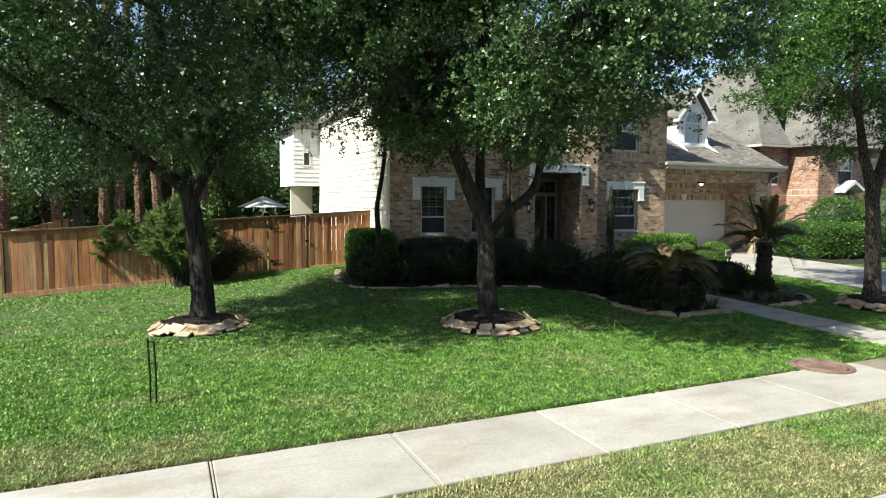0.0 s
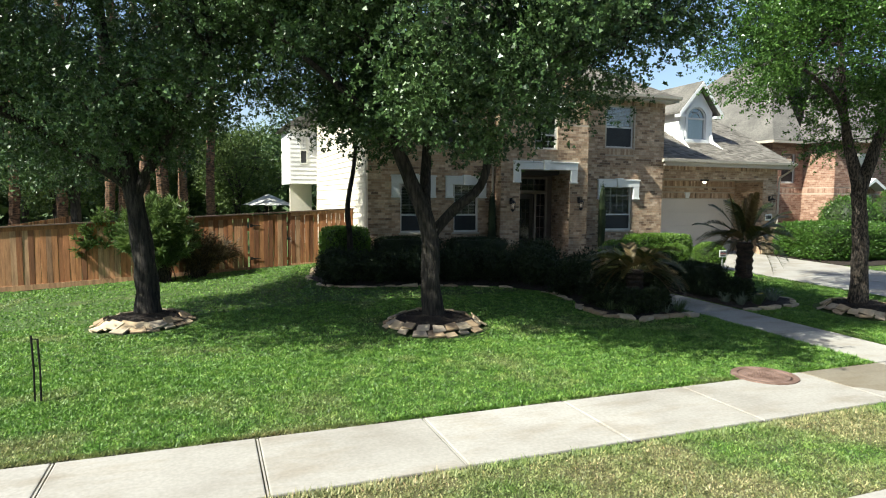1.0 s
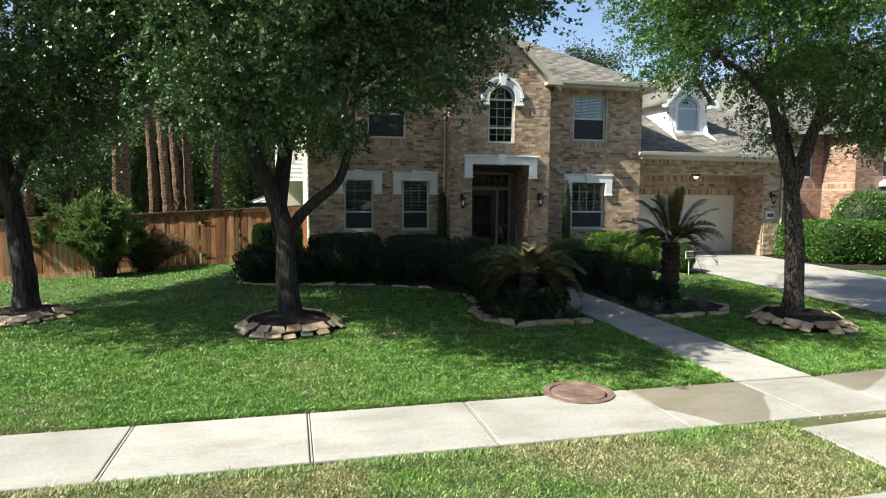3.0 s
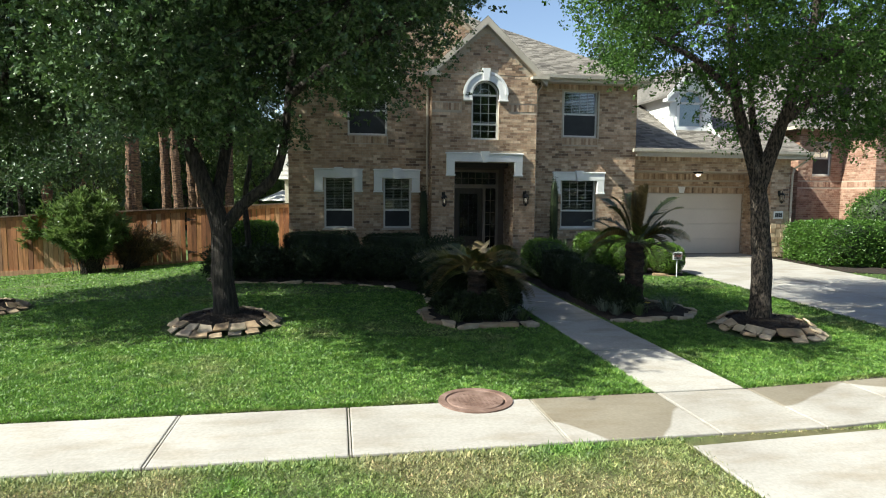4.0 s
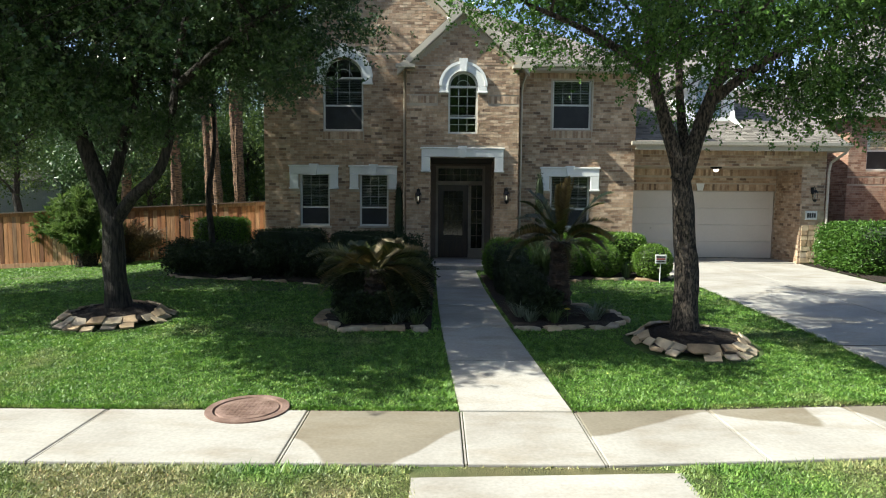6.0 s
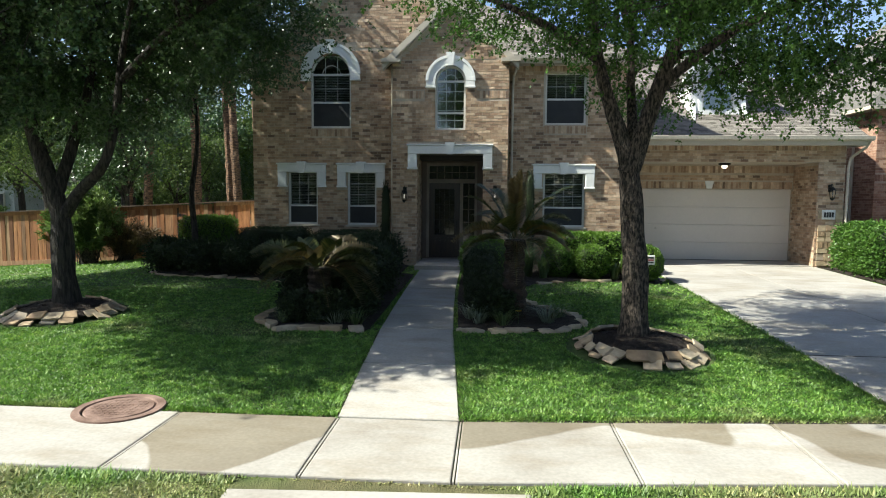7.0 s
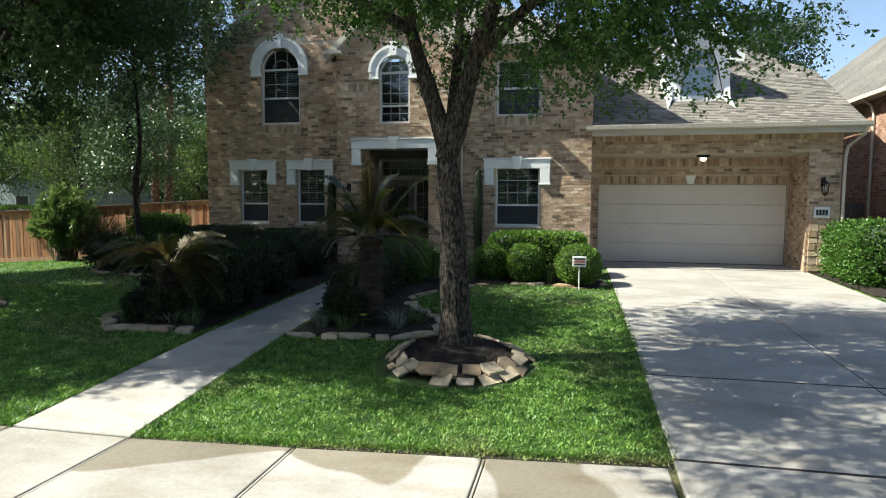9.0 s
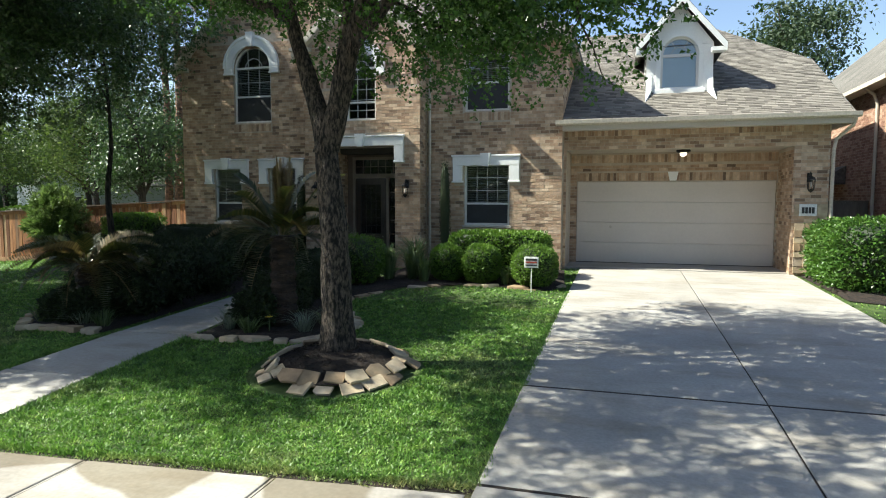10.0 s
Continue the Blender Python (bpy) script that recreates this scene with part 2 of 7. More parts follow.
def shingle_material(name, tint):
    m, t, b = nodes(name)
    isl = t.nodes.new("ShaderNodeNewGeometry").outputs["Random Per Island"]
    k = [(0.0, (0.085, 0.075, 0.064)), (0.3, (0.135, 0.120, 0.103)), (0.45, (0.165, 0.148, 0.127)), (0.8, (0.19, 0.172, 0.147)), (1.0, (0.235, 0.213, 0.182))]
    c = ramp(t, isl, [(p, tuple(a * q for a, q in zip(v, tint))) for p, v in k])
    n1, n2 = tex(t, "ShaderNodeTexNoise", 0.8, 4), tex(t, "ShaderNodeTexNoise", 120, 2)
    c = blend(t, c, ramp(t, n1.outputs[0], [(0.3, (0.82, 0.82, 0.82)), (0.7, (1.1, 1.1, 1.1))]), 1.0, "MULTIPLY")
    t.links.new(c, b.inputs["Base Color"])
    b.inputs["Roughness"].default_value = 0.95
    bump(t, b, n2.outputs[0], 0.25, 0.004)
    return m


shingle_mat = shingle_material("shingles", (1, 1, 1))
roof_base_mat = mottled("roof_felt", (0.10, 0.093, 0.082), (0.16, 0.148, 0.13), 1.0, 0.95, 14, 0.6, 0.02, grain=0.4)


def lawn_colours(t, blades):
    n1 = tex(t, "ShaderNodeTexNoise", 0.55, 5)
    n2 = tex(t, "ShaderNodeTexNoise", 5.0, 4)
    green = ramp(t, n2.outputs[0], [(0.3, (0.068, 0.162, 0.024)), (0.5, (0.128, 0.26, 0.041)), (0.7, (0.21, 0.35, 0.069))])
    straw = ramp(t, n2.outputs[0], [(0.3, (0.22, 0.22, 0.09)), (0.7, (0.40, 0.37, 0.19))])
    pos = t.nodes.new("ShaderNodeNewGeometry").outputs["Position"]
    sep = t.nodes.new("ShaderNodeSeparateXYZ")
    t.links.new(pos, sep.inputs[0])

    def span(sock, a, b2, lo, hi):
        r = t.nodes.new("ShaderNodeMapRange")
        r.inputs[1].default_value, r.inputs[2].default_value, r.inputs[3].default_value, r.inputs[4].default_value = a, b2, lo, hi
        t.links.new(sock, r.inputs[0])
        return r.outputs[0]
    # dry turf: the verge by the street, and the west end of the lawn
    verge = span(sep.outputs[1], 5.6, 4.9, 0.0, 0.08)
    west = span(sep.outputs[0], 6.0, 0.0, 0.0, 0.13)
    front = span(sep.outputs[1], 9.4, 6.9, 0.0, 0.10)
    add = t.nodes.new("ShaderNodeMath")
    add.operation = "ADD"
    t.links.new(verge, add.inputs[0])
    mul = t.nodes.new("ShaderNodeMath")
    mul.operation = "MAXIMUM"
    t.links.new(west, mul.inputs[0])
    t.links.new(front, mul.inputs[1])
    both = t.nodes.new("ShaderNodeMath")
    both.operation = "MULTIPLY"
    t.links.new(west, both.inputs[0])
    t.links.new(front, both.inputs[1])
    w2 = t.nodes.new("ShaderNodeMath")
    w2.operation = "MULTIPLY"
    w2.inputs[1].default_value = 12.0
    t.links.new(both.outputs[0], w2.inputs[0])
    t.links.new(w2.outputs[0], add.inputs[1])
    s = t.nodes.new("ShaderNodeMath")
    s.operation = "ADD"
    t.links.new(n1.outputs[0], s.inputs[0])
    # bleached runners along the mown edge of the walk
    rim = t.nodes.new("ShaderNodeMath")
    rim.operation = "ADD"
    t.links.new(add.outputs[0], rim.inputs[0])
    edge = t.nodes.new("ShaderNodeMath")
    edge.operation = "MULTIPLY_ADD"
    east = span(sep.outputs[0], 13.2, 17.7, 0.0, 0.396)
    t.links.new(east, edge.inputs[0])
    edge.inputs[1].default_value = -1.0
    t.links.new(sep.outputs[1], edge.inputs[2])
    t.links.new(span(edge.outputs[0], 6.72, 6.50, 0.0, 0.15), rim.inputs[1])
    t.links.new(rim.outputs[0], s.inputs[1])
    dry = ramp(t, s.outputs[0], [(0.57, (0, 0, 0)), (0.80, (0.9, 0.9, 0.9))])
    c = blend(t, green, straw, dry)
    if blades:
        isl = t.nodes.new("ShaderNodeNewGeometry").outputs["Random Per Island"]
        c = blend(t, c, ramp(t, isl, [(0.0, (0.42, 0.5, 0.42)), (0.4, (0.85, 0.9, 0.85)), (0.8, (1.25, 1.2, 1.2)), (0.94, (1.55, 1.4, 1.5)), (1.0, (2.3, 1.65, 2.1))]), 1.0, "MULTIPLY")
    return c, n2


def lawn_material():
    m, t, b = nodes("shaded_lawn_base")
    c, n2 = lawn_colours(t, False)
    # turf colours darkened: the shadow between the blades is put into the ground
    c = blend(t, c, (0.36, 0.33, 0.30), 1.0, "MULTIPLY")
    t.links.new(c, b.inputs["Base Color"])
    b.inputs["Roughness"].default_value = 0.95
    n3 = tex(t, "ShaderNodeTexNoise", 60, 3)
    bump(t, b, n3.outputs[0], 1.0, 0.03)
    return m


def blade_material():
    m, t, b = nodes("grass_blade")
    c, _ = lawn_colours(t, True)
    t.links.new(c, b.inputs["Base Color"])
    b.inputs["Roughness"].default_value = 0.5
    tr = t.nodes.new("ShaderNodeBsdfTranslucent")
    t.links.new(c, tr.inputs[0])
    ms = t.nodes.new("ShaderNodeMixShader")
    ms.inputs[0].default_value = 0.35
    t.links.new(b.outputs[0], ms.inputs[1])
    t.links.new(tr.outputs[0], ms.inputs[2])
    t.links.new(ms.outputs[0], t.nodes["Material Output"].inputs[0])
    return m


lawn_mat, blade_mat = lawn_material(), blade_material()
oak_leaf = leafy("oak_leaf", [(0.0, (0.016, 0.036, 0.013)), (0.35, (0.034, 0.070, 0.022)), (0.7, (0.064, 0.118, 0.037)), (1.0, (0.15, 0.235, 0.085))], 0.36, 0.10)
light_leaf = leafy("light_oak_leaf", [(0.0, (0.022, 0.056, 0.014)), (0.35, (0.048, 0.108, 0.024)), (0.7, (0.082, 0.172, 0.036)), (1.0, (0.14, 0.25, 0.056))], 0.26, 0.26)
far_leaf = leafy("far_leaf", [(0.0, (0.025, 0.045, 0.016)), (0.5, (0.055, 0.09, 0.03)), (1.0, (0.11, 0.16, 0.05))], 0.7, 0.3)
back_leaf = leafy("back_oak_leaf", [(0.0, (0.025, 0.046, 0.013)), (0.5, (0.065, 0.105, 0.028)), (1.0, (0.16, 0.21, 0.062))], 0.7, 0.35)
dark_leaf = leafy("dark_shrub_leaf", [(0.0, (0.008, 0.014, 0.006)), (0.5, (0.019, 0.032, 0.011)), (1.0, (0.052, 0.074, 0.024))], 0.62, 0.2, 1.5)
box_leaf = leafy("boxwood_leaf", [(0.0, (0.045, 0.095, 0.015)), (0.5, (0.095, 0.18, 0.028)), (1.0, (0.17, 0.27, 0.045))], 0.4, 0.32, 2)
hedge_leaf = leafy("hedge_leaf", [(0.0, (0.03, 0.075, 0.014)), (0.5, (0.06, 0.135, 0.022)), (1.0, (0.11, 0.20, 0.035))], 0.34, 0.3, 2)
dry_reed_leaf = leafy("dry_reed_leaf", [(0.0, (0.03, 0.022, 0.012)), (0.5, (0.09, 0.06, 0.03)), (1.0, (0.20, 0.13, 0.07))], 0.6, 0.25, 2)
sword_leaf = leafy("sword_leaf", [(0.0, (0.05, 0.08, 0.03)), (0.5, (0.10, 0.15, 0.06)), (1.0, (0.20, 0.24, 0.12))], 0.45, 0.3, 2)
grey_leaf = leafy("grey_leaf", [(0.0, (0.10, 0.13, 0.10)), (0.5, (0.18, 0.22, 0.17)), (1.0, (0.28, 0.31, 0.24))], 0.6, 0.2, 2)
frond_leaf = leafy("frond_leaf", [(0.0, (0.025, 0.038, 0.011)), (0.5, (0.062, 0.076, 0.024)), (1.0, (0.20, 0.17, 0.05))], 0.35, 0.2, 1.5)
dry_frond = leafy("dry_frond", [(0.0, (0.09, 0.065, 0.03)), (0.5, (0.18, 0.13, 0.06)), (1.0, (0.28, 0.21, 0.10))], 0.5, 0.25, 1.5)
pine_leaf = leafy("pine_leaf", [(0.0, (0.02, 0.04, 0.02)), (0.5, (0.04, 0.07, 0.032)), (1.0, (0.08, 0.11, 0.05))], 0.5, 0.2)


def glass_material():
    m, t, b = nodes("window_glass")
    b.inputs["Base Color"].default_value = (0.86, 0.92, 0.94, 1)
    b.inputs["Roughness"].default_value = 0.02
    b.inputs["Transmission Weight"].default_value = 1.0
    b.inputs["IOR"].default_value = 1.75
    return m


glass_mat = glass_material()
dark_glass_mat = mottled("dark_glass", (0.010, 0.010, 0.011), (0.018, 0.018, 0.019), 2, 0.08, 20, 0.02)


def glow_material(name, colour, strength):
    m, t, b = nodes(name)
    b.inputs["Base Color"].default_value = (*colour, 1)
    b.inputs["Emission Color"].default_value = (*colour, 1)
    b.inputs["Emission Strength"].default_value = strength
    return m


bulb_mat = glow_material("lit_bulb", (1.0, 0.88, 0.68), 0.9)
dim_bulb_mat = glow_material("dim_bulb", (0.9, 0.8, 0.64), 0.2)

# ---- mesh helpers ----


def origin_of(ob):
    p = Vector((0, 0, 0))
    while ob:
        p += ob.location
        ob = ob.parent
    return p


def thing(name, at, label, category, group="", kind=""):
    ob = new(name)
    ob.empty_display_size = 0.2
    ob.location = at
    return tagged(ob, label, category, group, kind)


def own(ob, parent):
    """Hangs ob, whose mesh is in world places, under parent."""
    if parent:
        p = origin_of(parent)
        ob.parent = parent
        ob.location = -p
    return ob


def mesh_of(bm, name, mats, smooth=False):
    me = bpy.data.meshes.new(name)
    bm.to_mesh(me)
    bm.free()
    for m in mats if isinstance(mats, (list, tuple)) else [mats]:
        me.materials.append(m)
    if smooth:
        me.polygons.foreach_set("use_smooth", [True] * len(me.polygons))
    return me


def part(name, bm, material, parent=None, label="", smooth=False):
    ob = own(new(name, mesh_of(bm, name, material, smooth)), parent)
    return tagged(ob, label)


def pieces(name, bm, material, parent=None, label=""):
    """As part(), but every loose piece of bm becomes an object of its own."""
    left, out = set(bm.verts), []
    while left:
        todo, got = [left.pop()], []
        while todo:
            v = todo.pop()
            got.append(v)
            for e in v.link_edges:
                o = e.other_vert(v)
                if o in left:
                    left.remove(o)
                    todo.append(o)
        one = bmesh.new()
        twin = {v: one.verts.new(v.co) for v in got}
        for f in {f for v in got for f in v.link_faces}:
            one.faces.new([twin[v] for v in f.verts])
        out.append(part(name, one, material, parent, label))
    bm.free()
    return out


def box(bm, x0, x1, y0, y1, z0, z1, mi=0):
    v = [bm.verts.new(c) for c in ((x0, y0, z0), (x1, y0, z0), (x1, y1, z0), (x0, y1, z0), (x0, y0, z1), (x1, y0, z1), (x1, y1, z1), (x0, y1, z1))]
    for f in ((0, 3, 2, 1), (4, 5, 6, 7), (0, 1, 5, 4), (1, 2, 6, 5), (2, 3, 7, 6), (3, 0, 4, 7)):
        bm.faces.new([v[i] for i in f]).material_index = mi
    return v


def soft_box(x0, x1, y0, y1, z0, z1, r=0.01, seg=1):
    bm = bmesh.new()
    box(bm, x0, x1, y0, y1, z0, z1)
    bmesh.ops.bevel(bm, geom=bm.edges[:], offset=r, segments=seg, affect="EDGES", profile=0.6)
    return bm


def prism(bm, pts, axis, a, b):
    """A flat outline (pairs) pulled from a to b along an axis: 'y' takes (x, z), 'z' takes (x, y), 'x' takes (y, z)."""
    def at(p, k):
        return {"y": (p[0], k, p[1]), "z": (p[0], p[1], k), "x": (k, p[0], p[1])}[axis]
    lo, hi = [bm.verts.new(at(p, a)) for p in pts], [bm.verts.new(at(p, b)) for p in pts]
    n = len(pts)
    bm.faces.new(lo)
    bm.faces.new(hi[::-1])
    for i in range(n):
        bm.faces.new((lo[i], hi[i], hi[(i + 1) % n], lo[(i + 1) % n]))
    bmesh.ops.recalc_face_normals(bm, faces=bm.faces[:])
    return bm


def tube(bm, pts, radii, n=8, close=True, rough=0.0, mi=0):
    """A tapering limb along a line of points."""
    rings = []
    for i, (p, r) in enumerate(zip(pts, radii)):
        p = Vector(p)
        d = (Vector(pts[min(i + 1, len(pts) - 1)]) - Vector(pts[max(i - 1, 0)])).normalized()
        s = d.cross(Vector((0.31, 0.95, 0.05))).normalized()
        u = d.cross(s)
        ring = []
        for k in range(n):
            a = 2 * math.pi * k / n
            q = 1 + rough * noise.noise(p * 3 + Vector((math.cos(a), math.sin(a), 0)) * 2)
            ring.append(bm.verts.new(p + (s * math.cos(a) + u * math.sin(a)) * r * q))
        rings.append(ring)
    for a, b in zip(rings, rings[1:]):
        for k in range(n):
            bm.faces.new((a[k], a[(k + 1) % n], b[(k + 1) % n], b[k])).material_index = mi
    if close:
        bm.faces.new(rings[0][::-1]).material_index = mi
        bm.faces.new(rings[-1]).material_index = mi


def quads(name, V, mat):
    """A mesh of loose faces of k corners each, V of shape (n, k, 3)."""
    n, k = V.shape[:2]
    me = bpy.data.meshes.new(name)
    me.vertices.add(k * n)
    me.vertices.foreach_set("co", np.ascontiguousarray(V, dtype=np.float32).ravel())
    me.loops.add(k * n)
    me.loops.foreach_set("vertex_index", np.arange(k * n, dtype=np.int32))
    me.polygons.add(n)
    me.polygons.foreach_set("loop_start", np.arange(0, k * n, k, dtype=np.int32))
    me.polygons.foreach_set("use_smooth", np.zeros(n, bool))
    me.update(calc_edges=True)
    me.materials.append(mat)
    return me


def unit(a):
    return a / np.maximum(np.linalg.norm(a, axis=-1, keepdims=True), 1e-6)


def leaf_quads(P, size, rng, width=0.5, droop=-0.15, towards=None):
    n = len(P)
    d = unit(rng.normal(size=(n, 3)) + (0 if towards is None else towards) + np.array([0, 0, droop]))
    w = unit(np.cross(d, rng.normal(size=(n, 3))))
    L = (size * rng.uniform(0.65, 1.3, n))[:, None]
    nrm = np.cross(d, w)
    mid = P + d * L * 0.5 + nrm * L * 0.08
    return np.stack([P, mid + w * L * width * 0.5, P + d * L, mid - w * L * width * 0.5], axis=1)


def boxes_mesh(name, B, mat, jitter=None):
    """Many small blocks in one mesh. B: corners (n, 8, 3), the first four in front."""
    n = len(B)
    F = np.array([[0, 1, 2, 3], [1, 5, 6, 2], [4, 0, 3, 7], [3, 2, 6, 7], [4, 5, 1, 0]])
    me = bpy.data.meshes.new(name)
    me.vertices.add(8 * n)
    me.vertices.foreach_set("co", np.ascontiguousarray(B, dtype=np.float32).ravel())
    idx = (np.arange(n)[:, None, None] * 8 + F[None]).astype(np.int32).ravel()
    me.loops.add(len(idx))
    me.loops.foreach_set("vertex_index", idx)
    me.polygons.add(5 * n)
    me.polygons.foreach_set("loop_start", np.arange(0, len(idx), 4, dtype=np.int32))
    me.polygons.foreach_set("use_smooth", np.zeros(5 * n, bool))
    me.update(calc_edges=True)
    me.materials.append(mat)
    return me

# ---- ground and paving ----


def lie(x, y):
    """Height of the lawn."""
    k = [(-999, -0.07), (3.5, -0.07), (6.5, -0.05), (10.0, 0.10), (13.0, 0.18), (16.0, 0.26), (19.0, 0.34), (999, 0.34)]
    z = k[-1][1]
    for (a, za), (b, zb) in zip(k, k[1:]):
        if a <= y < b:
            z = za + (zb - za) * (y - a) / (b - a)
            break
    w = min(1.0, max(0.0, (5.0 - x) / 8.0)) * min(1.0, max(0.0, (y - 9.0) / 8.0))
    return z - 0.55 * w


def ground_sheet():
    xs = [-900, -300, -100, -40, -20, -12] + [-8 + i for i in range(37)] + [32, 40, 60, 120, 300, 900]
    ys = [-900, -200, -60, -25, -9, 3.30, 3.34, 3.5, 4.2, 5.1, 5.8, 6.5] + [7.5 + i for i in range(16)] + [26, 32, 40, 60, 120, 300, 900]
    bm = bmesh.new()
    g = [[bm.verts.new((x, y, -0.26 if y < 3.33 else lie(x, y))) for y in ys] for x in xs]
    for i in range(len(xs) - 1):
        for j in range(len(ys) - 1):
            bm.faces.new((g[i][j], g[i + 1][j], g[i + 1][j + 1], g[i][j + 1]))
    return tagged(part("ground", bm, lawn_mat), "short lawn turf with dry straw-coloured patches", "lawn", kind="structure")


ground_sheet()
bm = bmesh.new()
box(bm, -300, 300, -6.5, 3.18, -0.30, -0.235)
tagged(part("road", bm, road_mat), "pale grey concrete street along the lawn", "road", kind="structure")
bm = bmesh.new()
prism(bm, [(3.10, -0.30), (3.16, -0.232), (3.22, -0.09), (3.27, -0.055), (3.47, -0.05), (3.47, -0.30)], "x", -120, 120)
tagged(part("kerb", bm, concrete_mat), "rounded concrete kerb edging the street", "kerb", kind="structure")


def slab(name, pts, z, parent, thick=0.10, lip=0.012):
    """A cast slab with a rounded edge; pts run anticlockwise; z may be a number for each corner."""
    zs = z if isinstance(z, (list, tuple)) else [z] * len(pts)
    cx, cy = sum(p[0] for p in pts) / len(pts), sum(p[1] for p in pts) / len(pts)
    bm = bmesh.new()

    def ring(d, dz):
        out = []
        for (x, y), k in zip(pts, zs):
            l = math.hypot(x - cx, y - cy)
            out.append(bm.verts.new((x - (x - cx) / l * d, y - (y - cy) / l * d, k + dz)))
        return out
    r = [ring(0, -thick), ring(0, -0.012), ring(lip * 0.5, -0.003), ring(lip * 1.6, 0)]
    n = len(pts)
    for a, b in zip(r, r[1:]):
        for i in range(n):
            bm.faces.new((a[i], a[(i + 1) % n], b[(i + 1) % n], b[i]))
    bm.faces.new(r[-1])
    return part(name, bm, concrete_mat, parent)


def bend(x):
    return 0.0 if x < 13.2 else 0.088 * (x - 13.2)


sidewalk = thing("sidewalk", (0, 5.8, -0.06), "pale concrete sidewalk of square slabs with damp stains", "sidewalk", kind="structure")
joints = [-16.2, -14.35, -12.5, -10.65, -8.8, -6.95, -5.1, -3.3, -1.45, 0.40, 2.27, 4.12, 5.98, 7.85, 10.06, 11.74, 13.0, 14.52, 16.14, 17.62]
G = 0.019
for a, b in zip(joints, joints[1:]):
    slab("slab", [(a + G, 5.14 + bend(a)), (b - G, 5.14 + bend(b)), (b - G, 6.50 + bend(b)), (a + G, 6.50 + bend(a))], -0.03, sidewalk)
for a, b in ((22.47, 24.3), (24.3, 26.2), (26.2, 28.1), (28.1, 30.0), (30.0, 31.9)):
    slab("slab", [(a + G, 5.5), (b - G, 5.5), (b - G, 6.9), (a + G, 6.9)], -0.03, sidewalk)
for a in joints[1:-1]:
    bm = bmesh.new()
    box(bm, a - 0.008, a + 0.008, 5.15 + bend(a), 6.49 + bend(a), -0.10, -0.036)
    part("joint_filler", bm, concrete_mat, sidewalk)
slab("slab", [(11.26, 3.48), (13.61, 3.48), (13.61, 5.00), (11.26, 4.88)], -0.035, sidewalk)

front_walk = thing("front_walk", (12.2, 10, 0), "pale concrete path to the front door", "path", kind="structure")
rows_ = [(6.515, 11.73, 12.98), (8.35, 11.62, 12.84), (10.2, 11.53, 12.70), (12.1, 11.47, 12.60), (14.0, 11.43, 12.52), (16.88, 11.40, 12.48)]
for (ya, la, ra), (yb, lb, rb) in zip(rows_, rows_[1:]):
    za, zb = lie(12, ya) + 0.022, lie(12, yb) + 0.022
    slab("slab", [(la, ya + G), (ra, ya + G), (rb, yb - G), (lb, yb - G)], [za, za, zb, zb], front_walk)
slab("porch_slab", [(11.25, 16.9), (13.0, 16.9), (13.0, 18.98), (11.25, 18.98)], 0.41, front_walk, 0.2)

driveway = thing("driveway", (20, 12, 0), "wide pale concrete driveway with dark expansion joints", "driveway", kind="structure")
ys_ = [2.95, 4.9, 7.0, 9.22, 13.7, 18.72]
for ya, yb in zip(ys_, ys_[1:]):
    za, zb = (lie(18, ya) + 0.03 if ya > 3.2 else -0.16), lie(18, yb) + 0.03
    fl = 1.2 if ya < 3 else 0.0
    for xa, xb in ((17.65, 20.03), (20.03, 22.46)):
        la, rb = xa - (fl if xa < 18 else 0), xb + (fl if xb > 22 else 0)
        slab("slab", [(la + 0.006, ya + 0.016), (rb - 0.006, ya + 0.016), (xb - 0.006, yb - 0.016), (xa + 0.006, yb - 0.016)], [za, za, zb, zb], driveway)
slab("garage_floor", [(17.22, 18.73), (22.6, 18.73), (22.6, 25), (17.22, 25)], 0.385, driveway)
bm = bmesh.new()
box(bm, 17.6, 22.5, 4.0, 18.7, -0.16, -0.13)
own(part("joint_bed", bm, soil_mat), driveway)
for y in ys_[2:5]:
    bm = bmesh.new()
    z = lie(18, y) + 0.03
    box(bm, 17.66, 22.45, y - (0.022 if y < 10 else 0.014), y + (0.022 if y < 10 else 0.014), z - 0.06, z - (0.002 if y < 10 else 0.008))
    part("expansion_joint", bm, soil_mat, driveway, "dark expansion joint")
bm = bmesh.new()
v = []
for y in ys_[2:]:
    z = lie(18, y) + 0.03
    v.append([bm.verts.new((20.03 + dx, y, z - 0.003)) for dx in (-0.006, 0.006)])
    v[-1][0].co.z -= 0.005 if y > 10 else 0
    v[-1][1].co.z -= 0.005 if y > 10 else 0
for p_, q_ in zip(v, v[1:]):
    bm.faces.new((p_[0], p_[1], q_[1], q_[0]))
part("expansion_joint", bm, soil_mat, driveway, "dark expansion joint")

